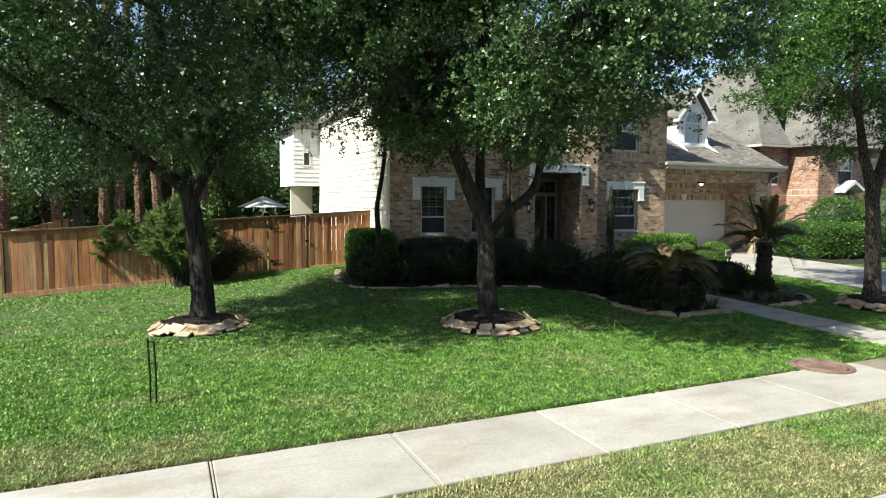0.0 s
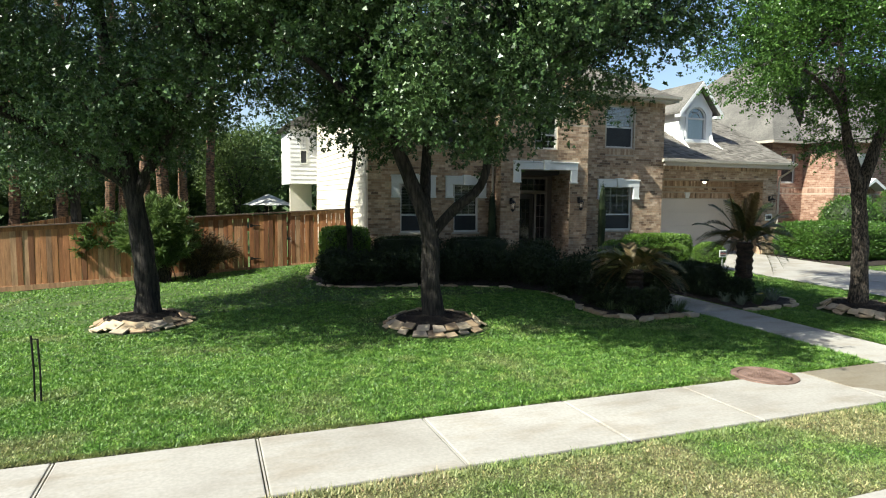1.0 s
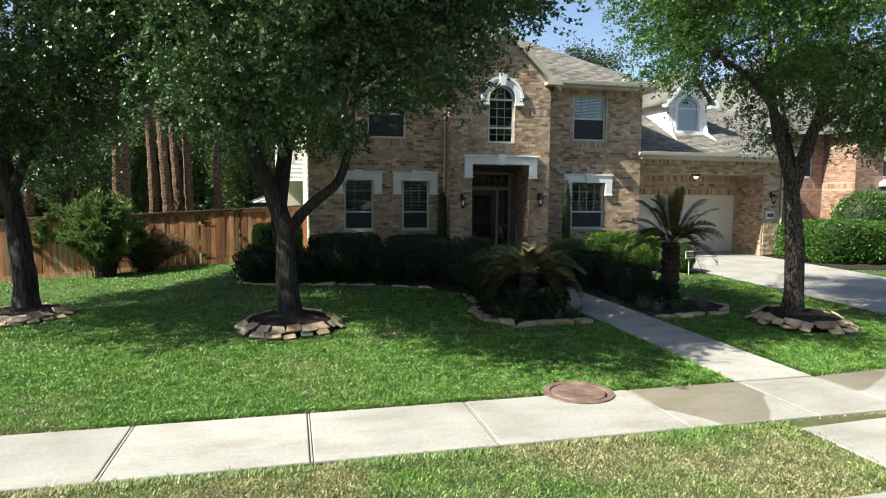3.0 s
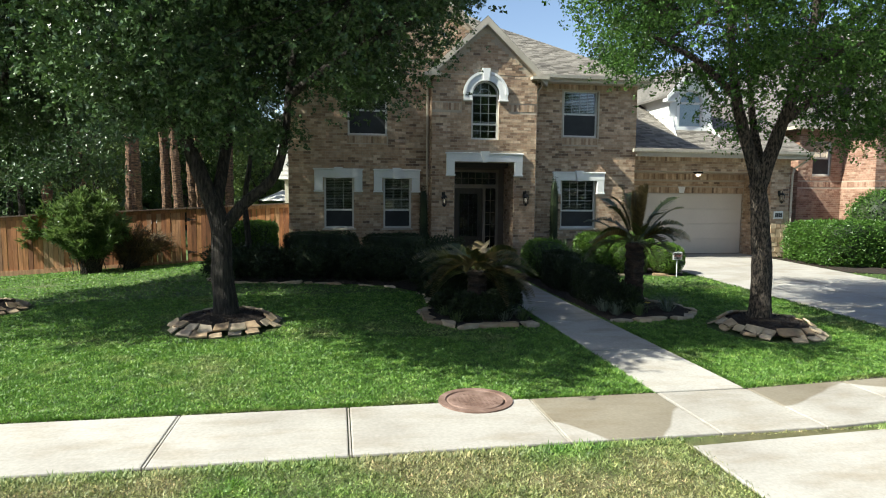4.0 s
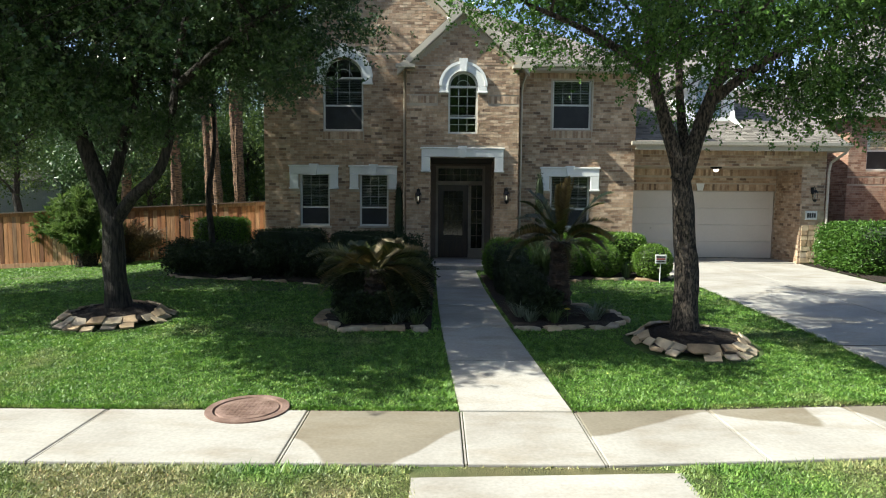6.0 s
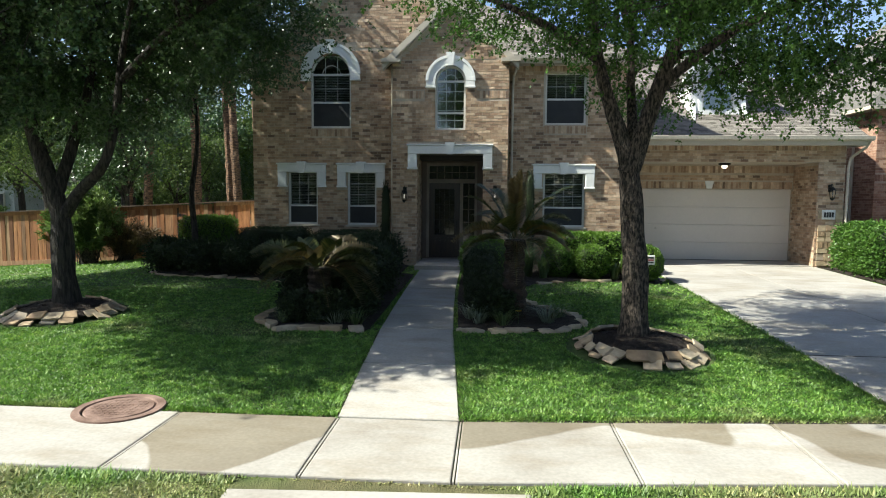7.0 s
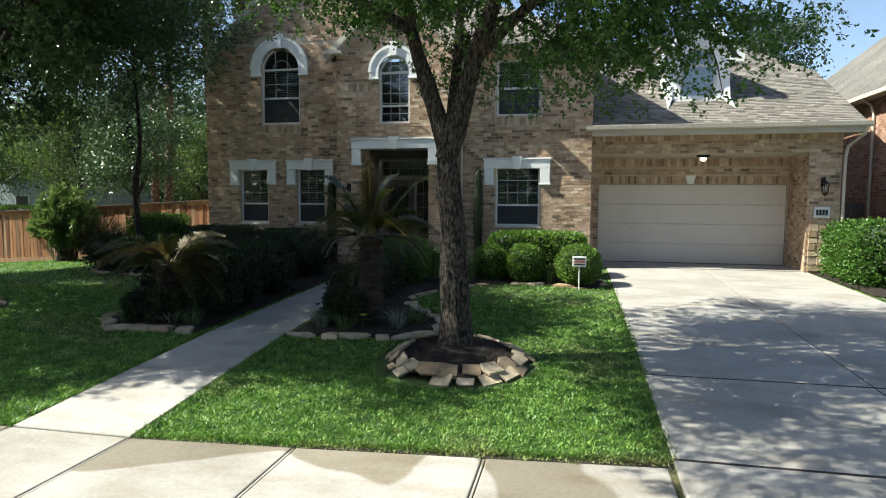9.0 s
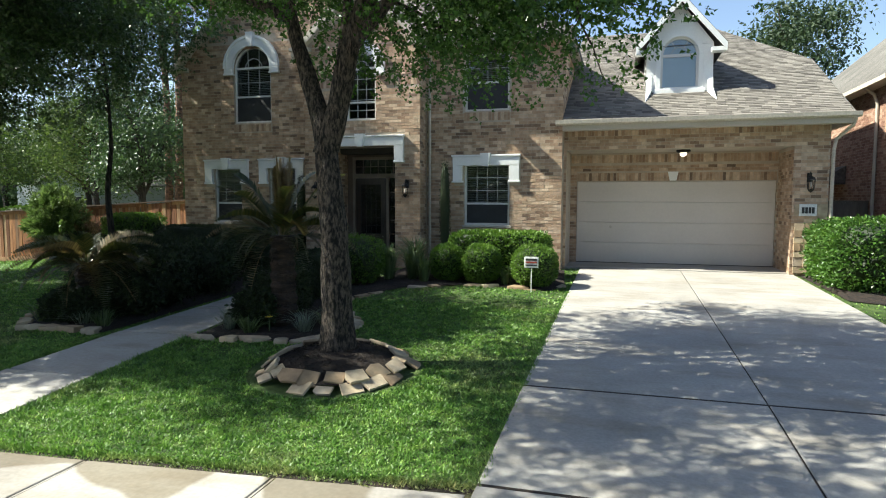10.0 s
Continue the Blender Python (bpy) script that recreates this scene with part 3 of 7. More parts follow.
# cover of the inlet beside the path
cover = thing("manhole_cover", (9.38, 6.52, -0.02), "round rusted iron manhole cover set in a concrete collar", "manhole cover")
bm = bmesh.new()
ring_r = [(0.0, 0.012), (0.30, 0.012), (0.335, 0.010), (0.345, -0.004), (0.36, -0.004), (0.37, 0.012), (0.45, 0.012), (0.46, -0.06)]
prev = None
for r, h in ring_r:
    cur = [bm.verts.new((9.38 + r * math.cos(a), 6.52 + r * math.sin(a), -0.026 + h)) for a in [2 * math.pi * k / 40 for k in range(40)]] if r else [bm.verts.new((9.38, 6.52, -0.026 + h))]
    if prev:
        for k in range(40):
            if len(prev) == 1:
                bm.faces.new((prev[0], cur[k], cur[(k + 1) % 40]))
            else:
                bm.faces.new((prev[k], cur[k], cur[(k + 1) % 40], prev[(k + 1) % 40]))
    prev = cur
part("plate", bm, rust_mat, cover)
bm = bmesh.new()
for i in range(-5, 6):
    for j in range(-5, 6):
        x, y = i * 0.052, j * 0.052
        if x * x + y * y < 0.075:
            box(bm, 9.38 + x - 0.016, 9.38 + x + 0.016, 6.52 + y - 0.016, 6.52 + y + 0.016, -0.016, -0.010)
tagged(part("raised_studs", bm, rust_mat, cover), kind="stuff")

# ---- house ----
house = thing("house", (12, 19, 0.3), "two-storey tan brick house with gables and an attached garage", "house")


def pierced(Y, th, x0, x1, z0, z1, ops, flip=False):
    """A wall in the x-z plane from Y to Y+th with square openings (x0, x1, z0, z1)."""
    bm = bmesh.new()
    xs = sorted({x0, x1, *[v for o in ops for v in o[:2]]})
    zs = sorted({z0, z1, *[v for o in ops for v in o[2:4]]})

    def q(pts):
        bm.faces.new([bm.verts.new(p) for p in pts])
    for a, b in zip(xs, xs[1:]):
        for c, d in zip(zs, zs[1:]):
            if any(o[0] - 1e-6 <= a and b <= o[1] + 1e-6 and o[2] - 1e-6 <= c and d <= o[3] + 1e-6 for o in ops):
                continue
            q([(a, Y, c), (b, Y, c), (b, Y, d), (a, Y, d)])
            q([(a, Y + th, c), (a, Y + th, d), (b, Y + th, d), (b, Y + th, c)])
    for o in [*ops, (x0, x1, z0, z1)]:
        a, b, c, d = o[:4]
        q([(a, Y, c), (a, Y, d), (a, Y + th, d), (a, Y + th, c)])
        q([(b, Y, c), (b, Y + th, c), (b, Y + th, d), (b, Y, d)])
        q([(a, Y, d), (b, Y, d), (b, Y + th, d), (a, Y + th, d)])
        q([(a, Y, c), (a, Y + th, c), (b, Y + th, c), (b, Y, c)])
    bmesh.ops.remove_doubles(bm, verts=bm.verts[:], dist=1e-5)
    return bm


BRICKS = []  # laid at the end of the file: wall, origin, along, outwards, blocks


def lay(wall, o, along, out, u0, u1, z0, z1, ops=(), top=None, soldiers=(), stock="tan"):
    """Plans courses of bricks on a wall face. soldiers: (u0, u1, z) rows of upright bricks."""
    rng = np.random.default_rng(int(abs(u0 * 37 + z0 * 11 + o[1] * 5) * 10) % 99991)
    L, H, J = 0.207, 0.070, 0.009
    bl = []
    rows = int((z1 - z0) / (H + J))
    for r in range(rows):
        z = z0 + r * (H + J)
        u = u0 - (L + J) * (0.5 if r % 2 else 0.0)
        while u < u1:
            a, b = max(u, u0), min(u + L, u1)
            u += L + J
            spans = [(a, b)]
            for p, q_, c, d in [*[x[:4] for x in ops], *[(s[0] - 0.01, s[1] + 0.01, s[2] - 0.01, s[2] + 0.215) for s in soldiers]]:
                if c < z + H - 0.01 and d > z + 0.01:
                    nxt = []
                    for s0, s1 in spans:
                        if q_ <= s0 or p >= s1:
                            nxt.append((s0, s1))
                        else:
                            if p > s0:
                                nxt.append((s0, p))
                            if q_ < s1:
                                nxt.append((q_, s1))
                    spans = nxt
            for s0, s1 in spans:
                if s1 - s0 > 0.025 and not (top and z + H > min(top(s0), top(s1))):
                    bl.append((s0, s1, z, z + H))
    for s0, s1, z in soldiers:
        u = s0
        while u < s1 - 0.03:
            bl.append((u, min(u + H, s1), z, z + 0.205))
            u += H + J
    b = np.array(bl)
    n = len(b)
    pr = 0.0060 + rng.uniform(0, 0.0045, n)
    yaw, lean = rng.normal(0, 0.0019, n), rng.normal(0, 0.0010, n)
    tilt = np.stack([-yaw - lean, yaw - lean, yaw + lean, -yaw + lean], axis=1)
    o, al, ou = np.array(o, float), np.array(along, float), np.array(out, float)
    up = np.array([0, 0, 1.0])
    us = b[:, [0, 1, 1, 0]]
    zs = b[:, [2, 2, 3, 3]]
    base = o + us[..., None] * al + zs[..., None] * up
    front = base + (pr[:, None] + tilt)[..., None] * ou
    BRICKS.append((wall, np.concatenate([front, base - 0.006 * ou], axis=1), stock))


def window(x0, x1, z0, z1, Y, cols, rows, arch=False, split=0.5, blind=True, parent=None, screen=True):
    """A hung window: frame, meeting rail, bars, glass, a blind and the screen of the lower sash. Y: face of the frame."""
    w, cx, top = 0.055, (x0 + x1) / 2, z1
    r = (x1 - x0) / 2
    zm = z0 + (z1 - z0) * split
    bm = bmesh.new()
    box(bm, x0, x0 + w, Y, Y + 0.07, z0, z1)
    box(bm, x1 - w, x1, Y, Y + 0.07, z0, z1)
    box(bm, x0, x1, Y - 0.002, Y + 0.072, z0, z0 + w)
    box(bm, x0, x1, Y - 0.002, Y + 0.072, z1 - w * 0.5, z1 + w * 0.5)
    box(bm, x0 + w, x1 - w, Y - 0.004, Y + 0.06, zm - 0.025, zm + 0.025)
    if arch:
        for k in range(16):
            a, b = math.pi * k / 16, math.pi * (k + 1) / 16
            pts = [(cx + q * math.cos(t), z1 + q * math.sin(t)) for q, t in ((r - w, a), (r, a), (r, b), (r - w, b))]
            prism(bm, pts, "y", Y + 0.001, Y + 0.071)
    fr = part("window", bm, frame_mat, parent or house, "hung window in a pale painted frame")
    bm = bmesh.new()
    lo = zm if screen else z0
    for i in range(1, cols):
        x = x0 + w + (x1 - x0 - 2 * w) * i / cols
        box(bm, x - 0.009, x + 0.009, Y + 0.02, Y + 0.045, lo, z1)
        if arch and not i % 1:
            h = math.sqrt(max(0, r * r - (x - cx) ** 2)) - w
            box(bm, x - 0.009, x + 0.009, Y + 0.02, Y + 0.045, z1, z1 + h)
    for j in range(1, rows):
        z = lo + (z1 - lo) * j / rows
        box(bm, x0 + w, x1 - w, Y + 0.022, Y + 0.047, z - 0.009, z + 0.009)
    if arch:
        q = r * 0.45
        for k in range(10):
            a, b = math.pi * k / 10, math.pi * (k + 1) / 10
            prism(bm, [(cx + u * math.cos(t), z1 + u * math.sin(t)) for u, t in ((q - 0.009, a), (q + 0.009, a), (q + 0.009, b), (q - 0.009, b))], "y", Y + 0.018, Y + 0.049)
    pieces("glazing_bar", bm, bar_mat, fr)
    bm = bmesh.new()
    box(bm, x0 + 0.02, x1 - 0.02, Y + 0.030, Y + 0.036, z0 + 0.02, z1 - 0.002)
    if arch:
        prism(bm, [(cx + (r - 0.02) * math.cos(math.pi * k / 16), z1 + 0.002 + (r - 0.02) * math.sin(math.pi * k / 16)) for k in range(17)], "y", Y + 0.030, Y + 0.036)
    g = part("pane", bm, glass_mat, fr)
    g.visible_shadow = False
    if screen:
        bm = bmesh.new()
        box(bm, x0 + w, x1 - w, Y + 0.012, Y + 0.016, z0 + w, zm - 0.025)
        part("insect_screen", bm, screen_mat, fr, "dark insect screen over the lower sash")
    if blind:
        bm = bmesh.new()
        z = zm - 0.3
        while z < z1 - 0.03:
            v = [bm.verts.new(p) for p in ((x0 + 0.06, Y + 0.12, z + 0.010), (x1 - 0.06, Y + 0.12, z + 0.010), (x1 - 0.06, Y + 0.145, z + 0.034), (x0 + 0.06, Y + 0.145, z + 0.034))]
            bm.faces.new(v)
            z += 0.047
        part("blind", bm, blind_mat, fr, "white slatted blind behind the glass")
    return fr


def lintel(x0, x1, z0, z1, Y, leg=0.27, drop=0.42, parent=None):
    """White moulded surround: a head with two ears and a keystone."""
    head = part("window_surround", soft_box(x0, x1, Y - 0.075, Y + 0.02, z1 - 0.22, z1, 0.006), white_mat, parent or house, "white painted moulded surround with a keystone")
    part("cap_moulding", soft_box(x0 - 0.03, x1 + 0.03, Y - 0.10, Y + 0.02, z1 + 0.002, z1 + 0.045, 0.008), white_mat, head)
    for a, b in ((x0, x0 + leg), (x1 - leg, x1)):
        part("ear", soft_box(a + 0.003, b - 0.003, Y - 0.072, Y + 0.02, z0 + 0.052, z1 - 0.222, 0.006), white_mat, head)
        part("ear_foot", soft_box(a - 0.02, b + 0.02, Y - 0.088, Y + 0.02, z0, z0 + 0.05, 0.008), white_mat, head)
    c = (x0 + x1) / 2
    bm = bmesh.new()
    prism(bm, [(c - 0.08, z1 - 0.24), (c + 0.08, z1 - 0.24), (c + 0.13, z1 + 0.085), (c - 0.13, z1 + 0.085)], "y", Y - 0.13, Y + 0.02)
    part("keystone", bm, white_mat, head)
    return head


def arch_band(cx, zs, r0, r1, ya, yb, n=24):
    """Half a ring of square section, in one piece."""
    bm = bmesh.new()
    prev = None
    for k in range(n + 1):
        a = math.pi * k / n
        cur = [bm.verts.new((cx + r * math.cos(a), y, zs + r * math.sin(a))) for r, y in ((r0, ya), (r1, ya), (r1, yb), (r0, yb))]
        if prev:
            for i in range(4):
                bm.faces.new((prev[i], prev[(i + 1) % 4], cur[(i + 1) % 4], cur[i]))
        else:
            bm.faces.new(cur)
        prev = cur
    bm.faces.new(prev[::-1])
    bmesh.ops.recalc_face_normals(bm, faces=bm.faces[:])
    return bm


def arch_trim(cx, zs, r, Y, wide=0.27):
    ring = part("window_surround", arch_band(cx, zs, r, r + wide - 0.06, Y - 0.075, Y + 0.02), white_mat, house, "white painted arched surround with a keystone")
    part("outer_moulding", arch_band(cx, zs, r + wide - 0.058, r + wide + 0.015, Y - 0.10, Y + 0.02), white_mat, ring)
    for s in (-1, 1):
        a, b = sorted((cx + s * r, cx + s * (r + wide)))
        part("ear", soft_box(a, b, Y - 0.074, Y + 0.02, zs - 0.138, zs - 0.002, 0.006), white_mat, ring)
        part("ear_foot", soft_box(a - 0.02, b + 0.02, Y - 0.09, Y + 0.02, zs - 0.19, zs - 0.14, 0.008), white_mat, ring)
    z = zs + r
    bm = bmesh.new()
    prism(bm, [(cx - 0.075, z - 0.02), (cx + 0.075, z - 0.02), (cx + 0.12, z + wide + 0.09), (cx - 0.12, z + wide + 0.09)], "y", Y - 0.13, Y + 0.02)
    part("keystone", bm, white_mat, ring)
    return ring


YF, YB, YG, YD = 18.30, 17.80, 18.62, 20.05  # faces: main front, entrance bay, garage front, garage door
Z0, ZE = 0.30, 6.10
W1, W2 = (7.36, 8.24, 1.42, 2.94), (9.12, 9.97, 1.42, 2.94)
W3 = (8.06, 9.23, 4.20, 5.72)
W4, W5 = (14.74, 15.91, 1.42, 2.95), (14.75, 15.89, 4.29, 5.71)
WA = (11.70, 12.54, 4.10, 5.42)


def grow(w, arch=0.0):
    return (w[0], w[1], w[2], w[3] + arch)


# west part of the front, with the large gable
left_ops = [W1, W2, grow(W3, 0.585)]
wall_l = part("front_wall", pierced(YF, 0.22, 6.33, 10.60, Z0, 6.45, left_ops), mortar_mat, house, "tan brown brick wall with pale mortar")
GX, GZ = 9.87, 9.40
bm = bmesh.new()
prism(bm, [(6.83, 6.453), (13.2, 6.453), (GX, GZ - 0.05)], "y", YF + 0.004, YF + 0.22)
gable_l = part("gable_wall", bm, mortar_mat, house)
lay(wall_l, (0, YF, 0), (1, 0, 0), (0, -1, 0), 6.335, 10.51, Z0, 6.45, [(W1[0] - 0.29, W1[1] + 0.23, 2.45, 3.2), W1, (W2[0] - 0.29, W2[1] + 0.23, 2.45, 3.2), W2, grow(W3, 0.5)],
    top=lambda x: 6.02 + 1.0 * (x - 6.33) + 0.2, soldiers=[(W3[0] - 0.02, W3[1] + 0.02, W3[2] - 0.24)])
lay(gable_l, (0, YF, 0), (1, 0, 0), (0, -1, 0), 6.4, 13.2, 6.46, 9.4, [(7.9, 9.4, 6.4, 6.62)], top=lambda x: 9.22 - abs(x - GX) * 1.0)
# east part of the front
wall_r = part("front_wall", pierced(YF, 0.22, 13.72, 17.20, Z0, 6.12, [W4, W5]), mortar_mat, house, "tan brown brick wall with pale mortar")
lay(wall_r, (0, YF, 0), (1, 0, 0), (0, -1, 0), 13.76, 17.2, Z0, 6.1, [(W4[0] - 0.26, W4[1] + 0.28, 2.48, 3.2), W4, W5], soldiers=[(13.8, 17.2, 5.76), (W5[0] - 0.02, W5[1] + 0.02, W5[2] - 0.24)])
# entrance bay
DO = (11.20, 13.05, 0.32, 3.43)
bay = part("entrance_bay_wall", pierced(YB, 0.22, 10.52, 13.72, Z0, 6.0, [DO, grow(WA, 0.42)]), mortar_mat, house, "projecting tan brick entrance bay")
lay(bay, (0, YB, 0), (1, 0, 0), (0, -1, 0), 10.525, 13.715, Z0, 6.0, [(10.93, 13.31, 3.0, 3.72), DO, grow(WA, 0.40), (11.45, 12.8, 5.25, 5.6), (11.62, 12.62, 5.4, 6.0)], soldiers=[(10.53, 11.4, 4.95), (12.85, 13.71, 4.95)])
bm = bmesh.new()
prism(bm, [(10.52, 6.003), (13.72, 6.003), (12.12, 7.50)], "y", YB + 0.004, YB + 0.22)
bay_gable = part("gable_wall", bm, mortar_mat, house)
lay(bay_gable, (0, YB, 0), (1, 0, 0), (0, -1, 0), 10.55, 13.7, 6.01, 7.5, [(11.75, 12.5, 5.9, 6.16)], top=lambda x: 7.36 - abs(x - 12.12) * 0.93)
bm = bmesh.new()
box(bm, 10.52, 10.60, YB + 0.22, YF, Z0, 6.0)
box(bm, 13.64, 13.72, YB + 0.22, YF + 0.1, Z0, 6.0)
bay_side = pieces("bay_side", bm, mortar_mat, house)[0]
lay(bay_side, (10.52, 0, 0), (0, 1, 0), (-1, 0, 0), YB, YF, Z0, 6.0)
lay(bay_side, (13.72, 0, 0), (0, 1, 0), (1, 0, 0), YB, YF, Z0, 6.0)
# porch recess: sides, ceiling, back wall with the door
bm = bmesh.new()
box(bm, 11.02, 11.195, YB + 0.222, 18.98, 0.30, 3.44)
box(bm, 13.055, 13.2, YB + 0.222, 18.98, 0.30, 3.44)
porch_side = pieces("porch_side", bm, mortar_mat, house)[0]
lay(porch_side, (11.2, 0, 0), (0, 1, 0), (1, 0, 0), YB + 0.02, 18.96, 0.43, 3.4)
lay(porch_side, (13.05, 0, 0), (0, 1, 0), (-1, 0, 0), YB + 0.02, 18.96, 0.43, 3.4)
bm = bmesh.new()
box(bm, 11.0, 13.25, YB + 0.224, 19.1, 3.445, 3.52)
part("porch_ceiling", bm, trim_mat, house)
part("porch_back", pierced(18.98, 0.12, 11.2, 13.05, 0.30, 3.44, [(11.36, 12.86, 0.43, 3.24)]), brown_paint_mat, house)

bm = bmesh.new()
for a, b, c, d in ((11.36, 11.43, 0.43, 3.24), (12.36, 12.44, 0.43, 2.72), (12.79, 12.86, 0.43, 3.24), (11.43, 12.79, 2.66, 2.78), (11.43, 12.79, 3.17, 3.24), (12.44, 12.79, 0.43, 0.72)):
    box(bm, a, b, 18.96, 19.08, c, d)
dframe = part("door_frame", bm, door_frame_mat, house, "brown grey door frame with sidelight and transom")
bm = soft_box(11.435, 12.355, 19.0, 19.05, 0.44, 2.655, 0.006)
for (a, b, c, d) in ((11.53, 12.26, 0.60, 0.95), (11.53, 12.26, 1.0, 1.04)):
    box(bm, a, b, 18.985, 19.0, c, d)
door = part("front_door", bm, dark_wood_mat, house, "dark stained timber front door with leaded glass")
bm = bmesh.new()
box(bm, 11.60, 12.19, 18.988, 18.996, 1.12, 2.48)
part("door_glass", bm, dark_glass_mat, door)
bm = bmesh.new()
for k in range(5):
    x = 11.60 + 0.59 * k / 4
    box(bm, x - 0.006, x + 0.006, 18.982, 18.99, 1.12, 2.48)
for k in range(7):
    z = 1.12 + 1.36 * k / 6
    box(bm, 11.60, 12.19, 18.981, 18.991, z - 0.006, z + 0.006)
part("leading", bm, black_metal_mat, door)
bm = bmesh.new()
tube(bm, [(12.27, 18.96, 1.25), (12.27, 18.95, 1.40), (12.27, 18.96, 1.55)], [0.012] * 3, 8)
part("door_handle", bm, black_metal_mat, door)
for (a, b, c, d, n, r) in ((12.45, 12.78, 0.73, 2.65, 2, 5), (11.44, 12.78, 2.79, 3.16, 6, 2)):
    bm = bmesh.new()
    box(bm, a, b, 19.01, 19.018, c, d)
    part("pane", bm, dark_glass_mat, dframe)
    bm = bmesh.new()
    for i in range(1, n):
        x = a + (b - a) * i / n
        box(bm, x - 0.01, x + 0.01, 18.995, 19.02, c, d)
    for j in range(1, r):
        z = c + (d - c) * j / r
        box(bm, a, b, 18.993, 19.022, z - 0.01, z + 0.01)
    pieces("glazing_bar", bm, brown_paint_mat, dframe)
lintel(10.95, 13.29, 3.01, 3.66, YB, 0.25)

for w, n, r in ((W1, 3, 3), (W2, 3, 3), (W4, 4, 3)):
    window(*w, YF + 0.07, n, r, split=0.36)
    lintel(w[0] - 0.29, w[1] + 0.25, 2.50, 3.15, YF, 0.25)
    bm = soft_box(w[0] - 0.05, w[1] + 0.05, YF - 0.03, YF + 0.09, w[2] - 0.06, w[2] - 0.002, 0.008)
    part("window_sill", bm, trim_mat, house)
window(*W3, YF + 0.07, 3, 2, arch=True, split=0.48)
arch_trim(8.645, 5.72, 0.585, YF)
window(*W5, YF + 0.07, 4, 2, split=0.5)
window(*WA, YB + 0.07, 3, 5, arch=True, split=0.35, screen=False, blind=False)
arch_trim(12.12, 5.42, 0.42, YB, 0.25)
bm = bmesh.new()
box(bm, 14.70, 14.748, YF - 0.016, YF + 0.07, 4.25, 5.75)
box(bm, 15.892, 15.94, YF - 0.016, YF + 0.07, 4.25, 5.75)
pieces("side_casing", bm, trim_mat, house)

# garage front: piers, head, recess, door
GO = (17.28, 22.36, 0.33, 3.30)
gar = part("garage_wall", pierced(YG, 0.22, 17.20, 23.08, Z0, 3.90, [GO]), mortar_mat, house, "tan brick garage front with soldier courses")
lay(gar, (0, YG, 0), (1, 0, 0), (0, -1, 0), 17.22, 23.075, Z0, 3.86, [GO], soldiers=[(17.24, 23.05, 3.62)])
bm = bmesh.new()
box(bm, 22.36, 22.6, YG + 0.222, YD + 0.2, 0.33, 3.30)
box(bm, 17.04, 17.28, YG + 0.222, YD + 0.2, 0.33, 3.30)
jamb = pieces("garage_jamb", bm, mortar_mat, house)[0]
lay(jamb, (22.36, 0, 0), (0, 1, 0), (-1, 0, 0), YG + 0.01, YD - 0.01, 0.38, 3.28)
bm = bmesh.new()
box(bm, 17.1, 22.8, YG + 0.03, YD + 0.2, 3.301, 3.38)
part("garage_soffit", bm, trim_mat, house)
GD = (17.45, 22.33, 0.34, 2.56)
inner = part("garage_back_wall", pierced(YD, 0.15, 17.10, 22.45, 0.33, 3.30, [GD]), mortar_mat, house)
lay(inner, (0, YD, 0), (1, 0, 0), (0, -1, 0), 17.28, 22.36, 0.38, 3.28, [GD], soldiers=[(17.45, 22.33, 2.575), (17.3, 22.34, 3.05)])
gd = part("garage_door", soft_box(GD[0] + 0.005, GD[1] - 0.005, YD + 0.06, YD + 0.09, 0.39, 2.56, 0.006), garage_mat, house, "wide beige sectional garage door, closed")
for r in range(4):
    za, zb = 0.395 + 0.541 * r, 0.395 + 0.541 * (r + 1) - 0.008
    bm = soft_box(GD[0] + 0.008, GD[1] - 0.008, YD + 0.043, YD + 0.061, za, zb, 0.007)
    for c in range(8):
        x = GD[0] + 0.09 + 0.598 * c
        box(bm, x, x + 0.50, YD + 0.0415, YD + 0.044, za + 0.10, zb - 0.10)
    part("door_section", bm, garage_mat, gd)
bm = bmesh.new()
box(bm, GD[0], GD[1], YD + 0.045, YD + 0.10, 0.386, 0.402)
part("bottom_seal", bm, black_metal_mat, gd)
bm = bmesh.new()
tube(bm, [(18.35, YD + 0.03, 1.35), (18.35, YD + 0.045, 1.35)], [0.035, 0.03], 12)
part("lock", bm, trim_mat, gd)
bm = bmesh.new()
prism(bm, [(19.81, 2.57), (19.97, 2.57), (20.02, 2.80), (19.76, 2.80)], "y", YD - 0.05, YD + 0.01)
part("keystone", bm, white_mat, house)
# side walls, back, floor of the upper storey
bm = bmesh.new()
box(bm, 6.33, 6.53, YF + 0.222, 27.6, Z0 - 0.2, 6.0)
sw = part("side_wall", bm, siding_mat, house, "cream painted lap siding on the side wall")
bm = bmesh.new()
for i in range(30):
    z = Z0 + 0.19 * i
    v = [bm.verts.new(p) for p in ((6.305, YF + 0.225, z), (6.305, 27.6, z), (6.327, 27.6, z + 0.188), (6.327, YF + 0.225, z + 0.188), (6.329, YF + 0.225, z), (6.329, 27.6, z))]
    bm.faces.new((v[0], v[3], v[2], v[1]))
    bm.faces.new((v[0], v[1], v[5], v[4]))
pieces("lap_board", bm, siding_mat, sw)
bm = bmesh.new()
box(bm, 17.0, 17.2, YF + 0.222, 27.6, Z0, 6.12)
e_wall = part("side_wall", bm, mortar_mat, house)
lay(e_wall, (17.2, 0, 0), (0, 1, 0), (1, 0, 0), YF, 22.0, 3.9, 6.1)
bm = bmesh.new()
box(bm, 22.87, 23.08, YG + 0.222, 27.0, Z0, 3.9)
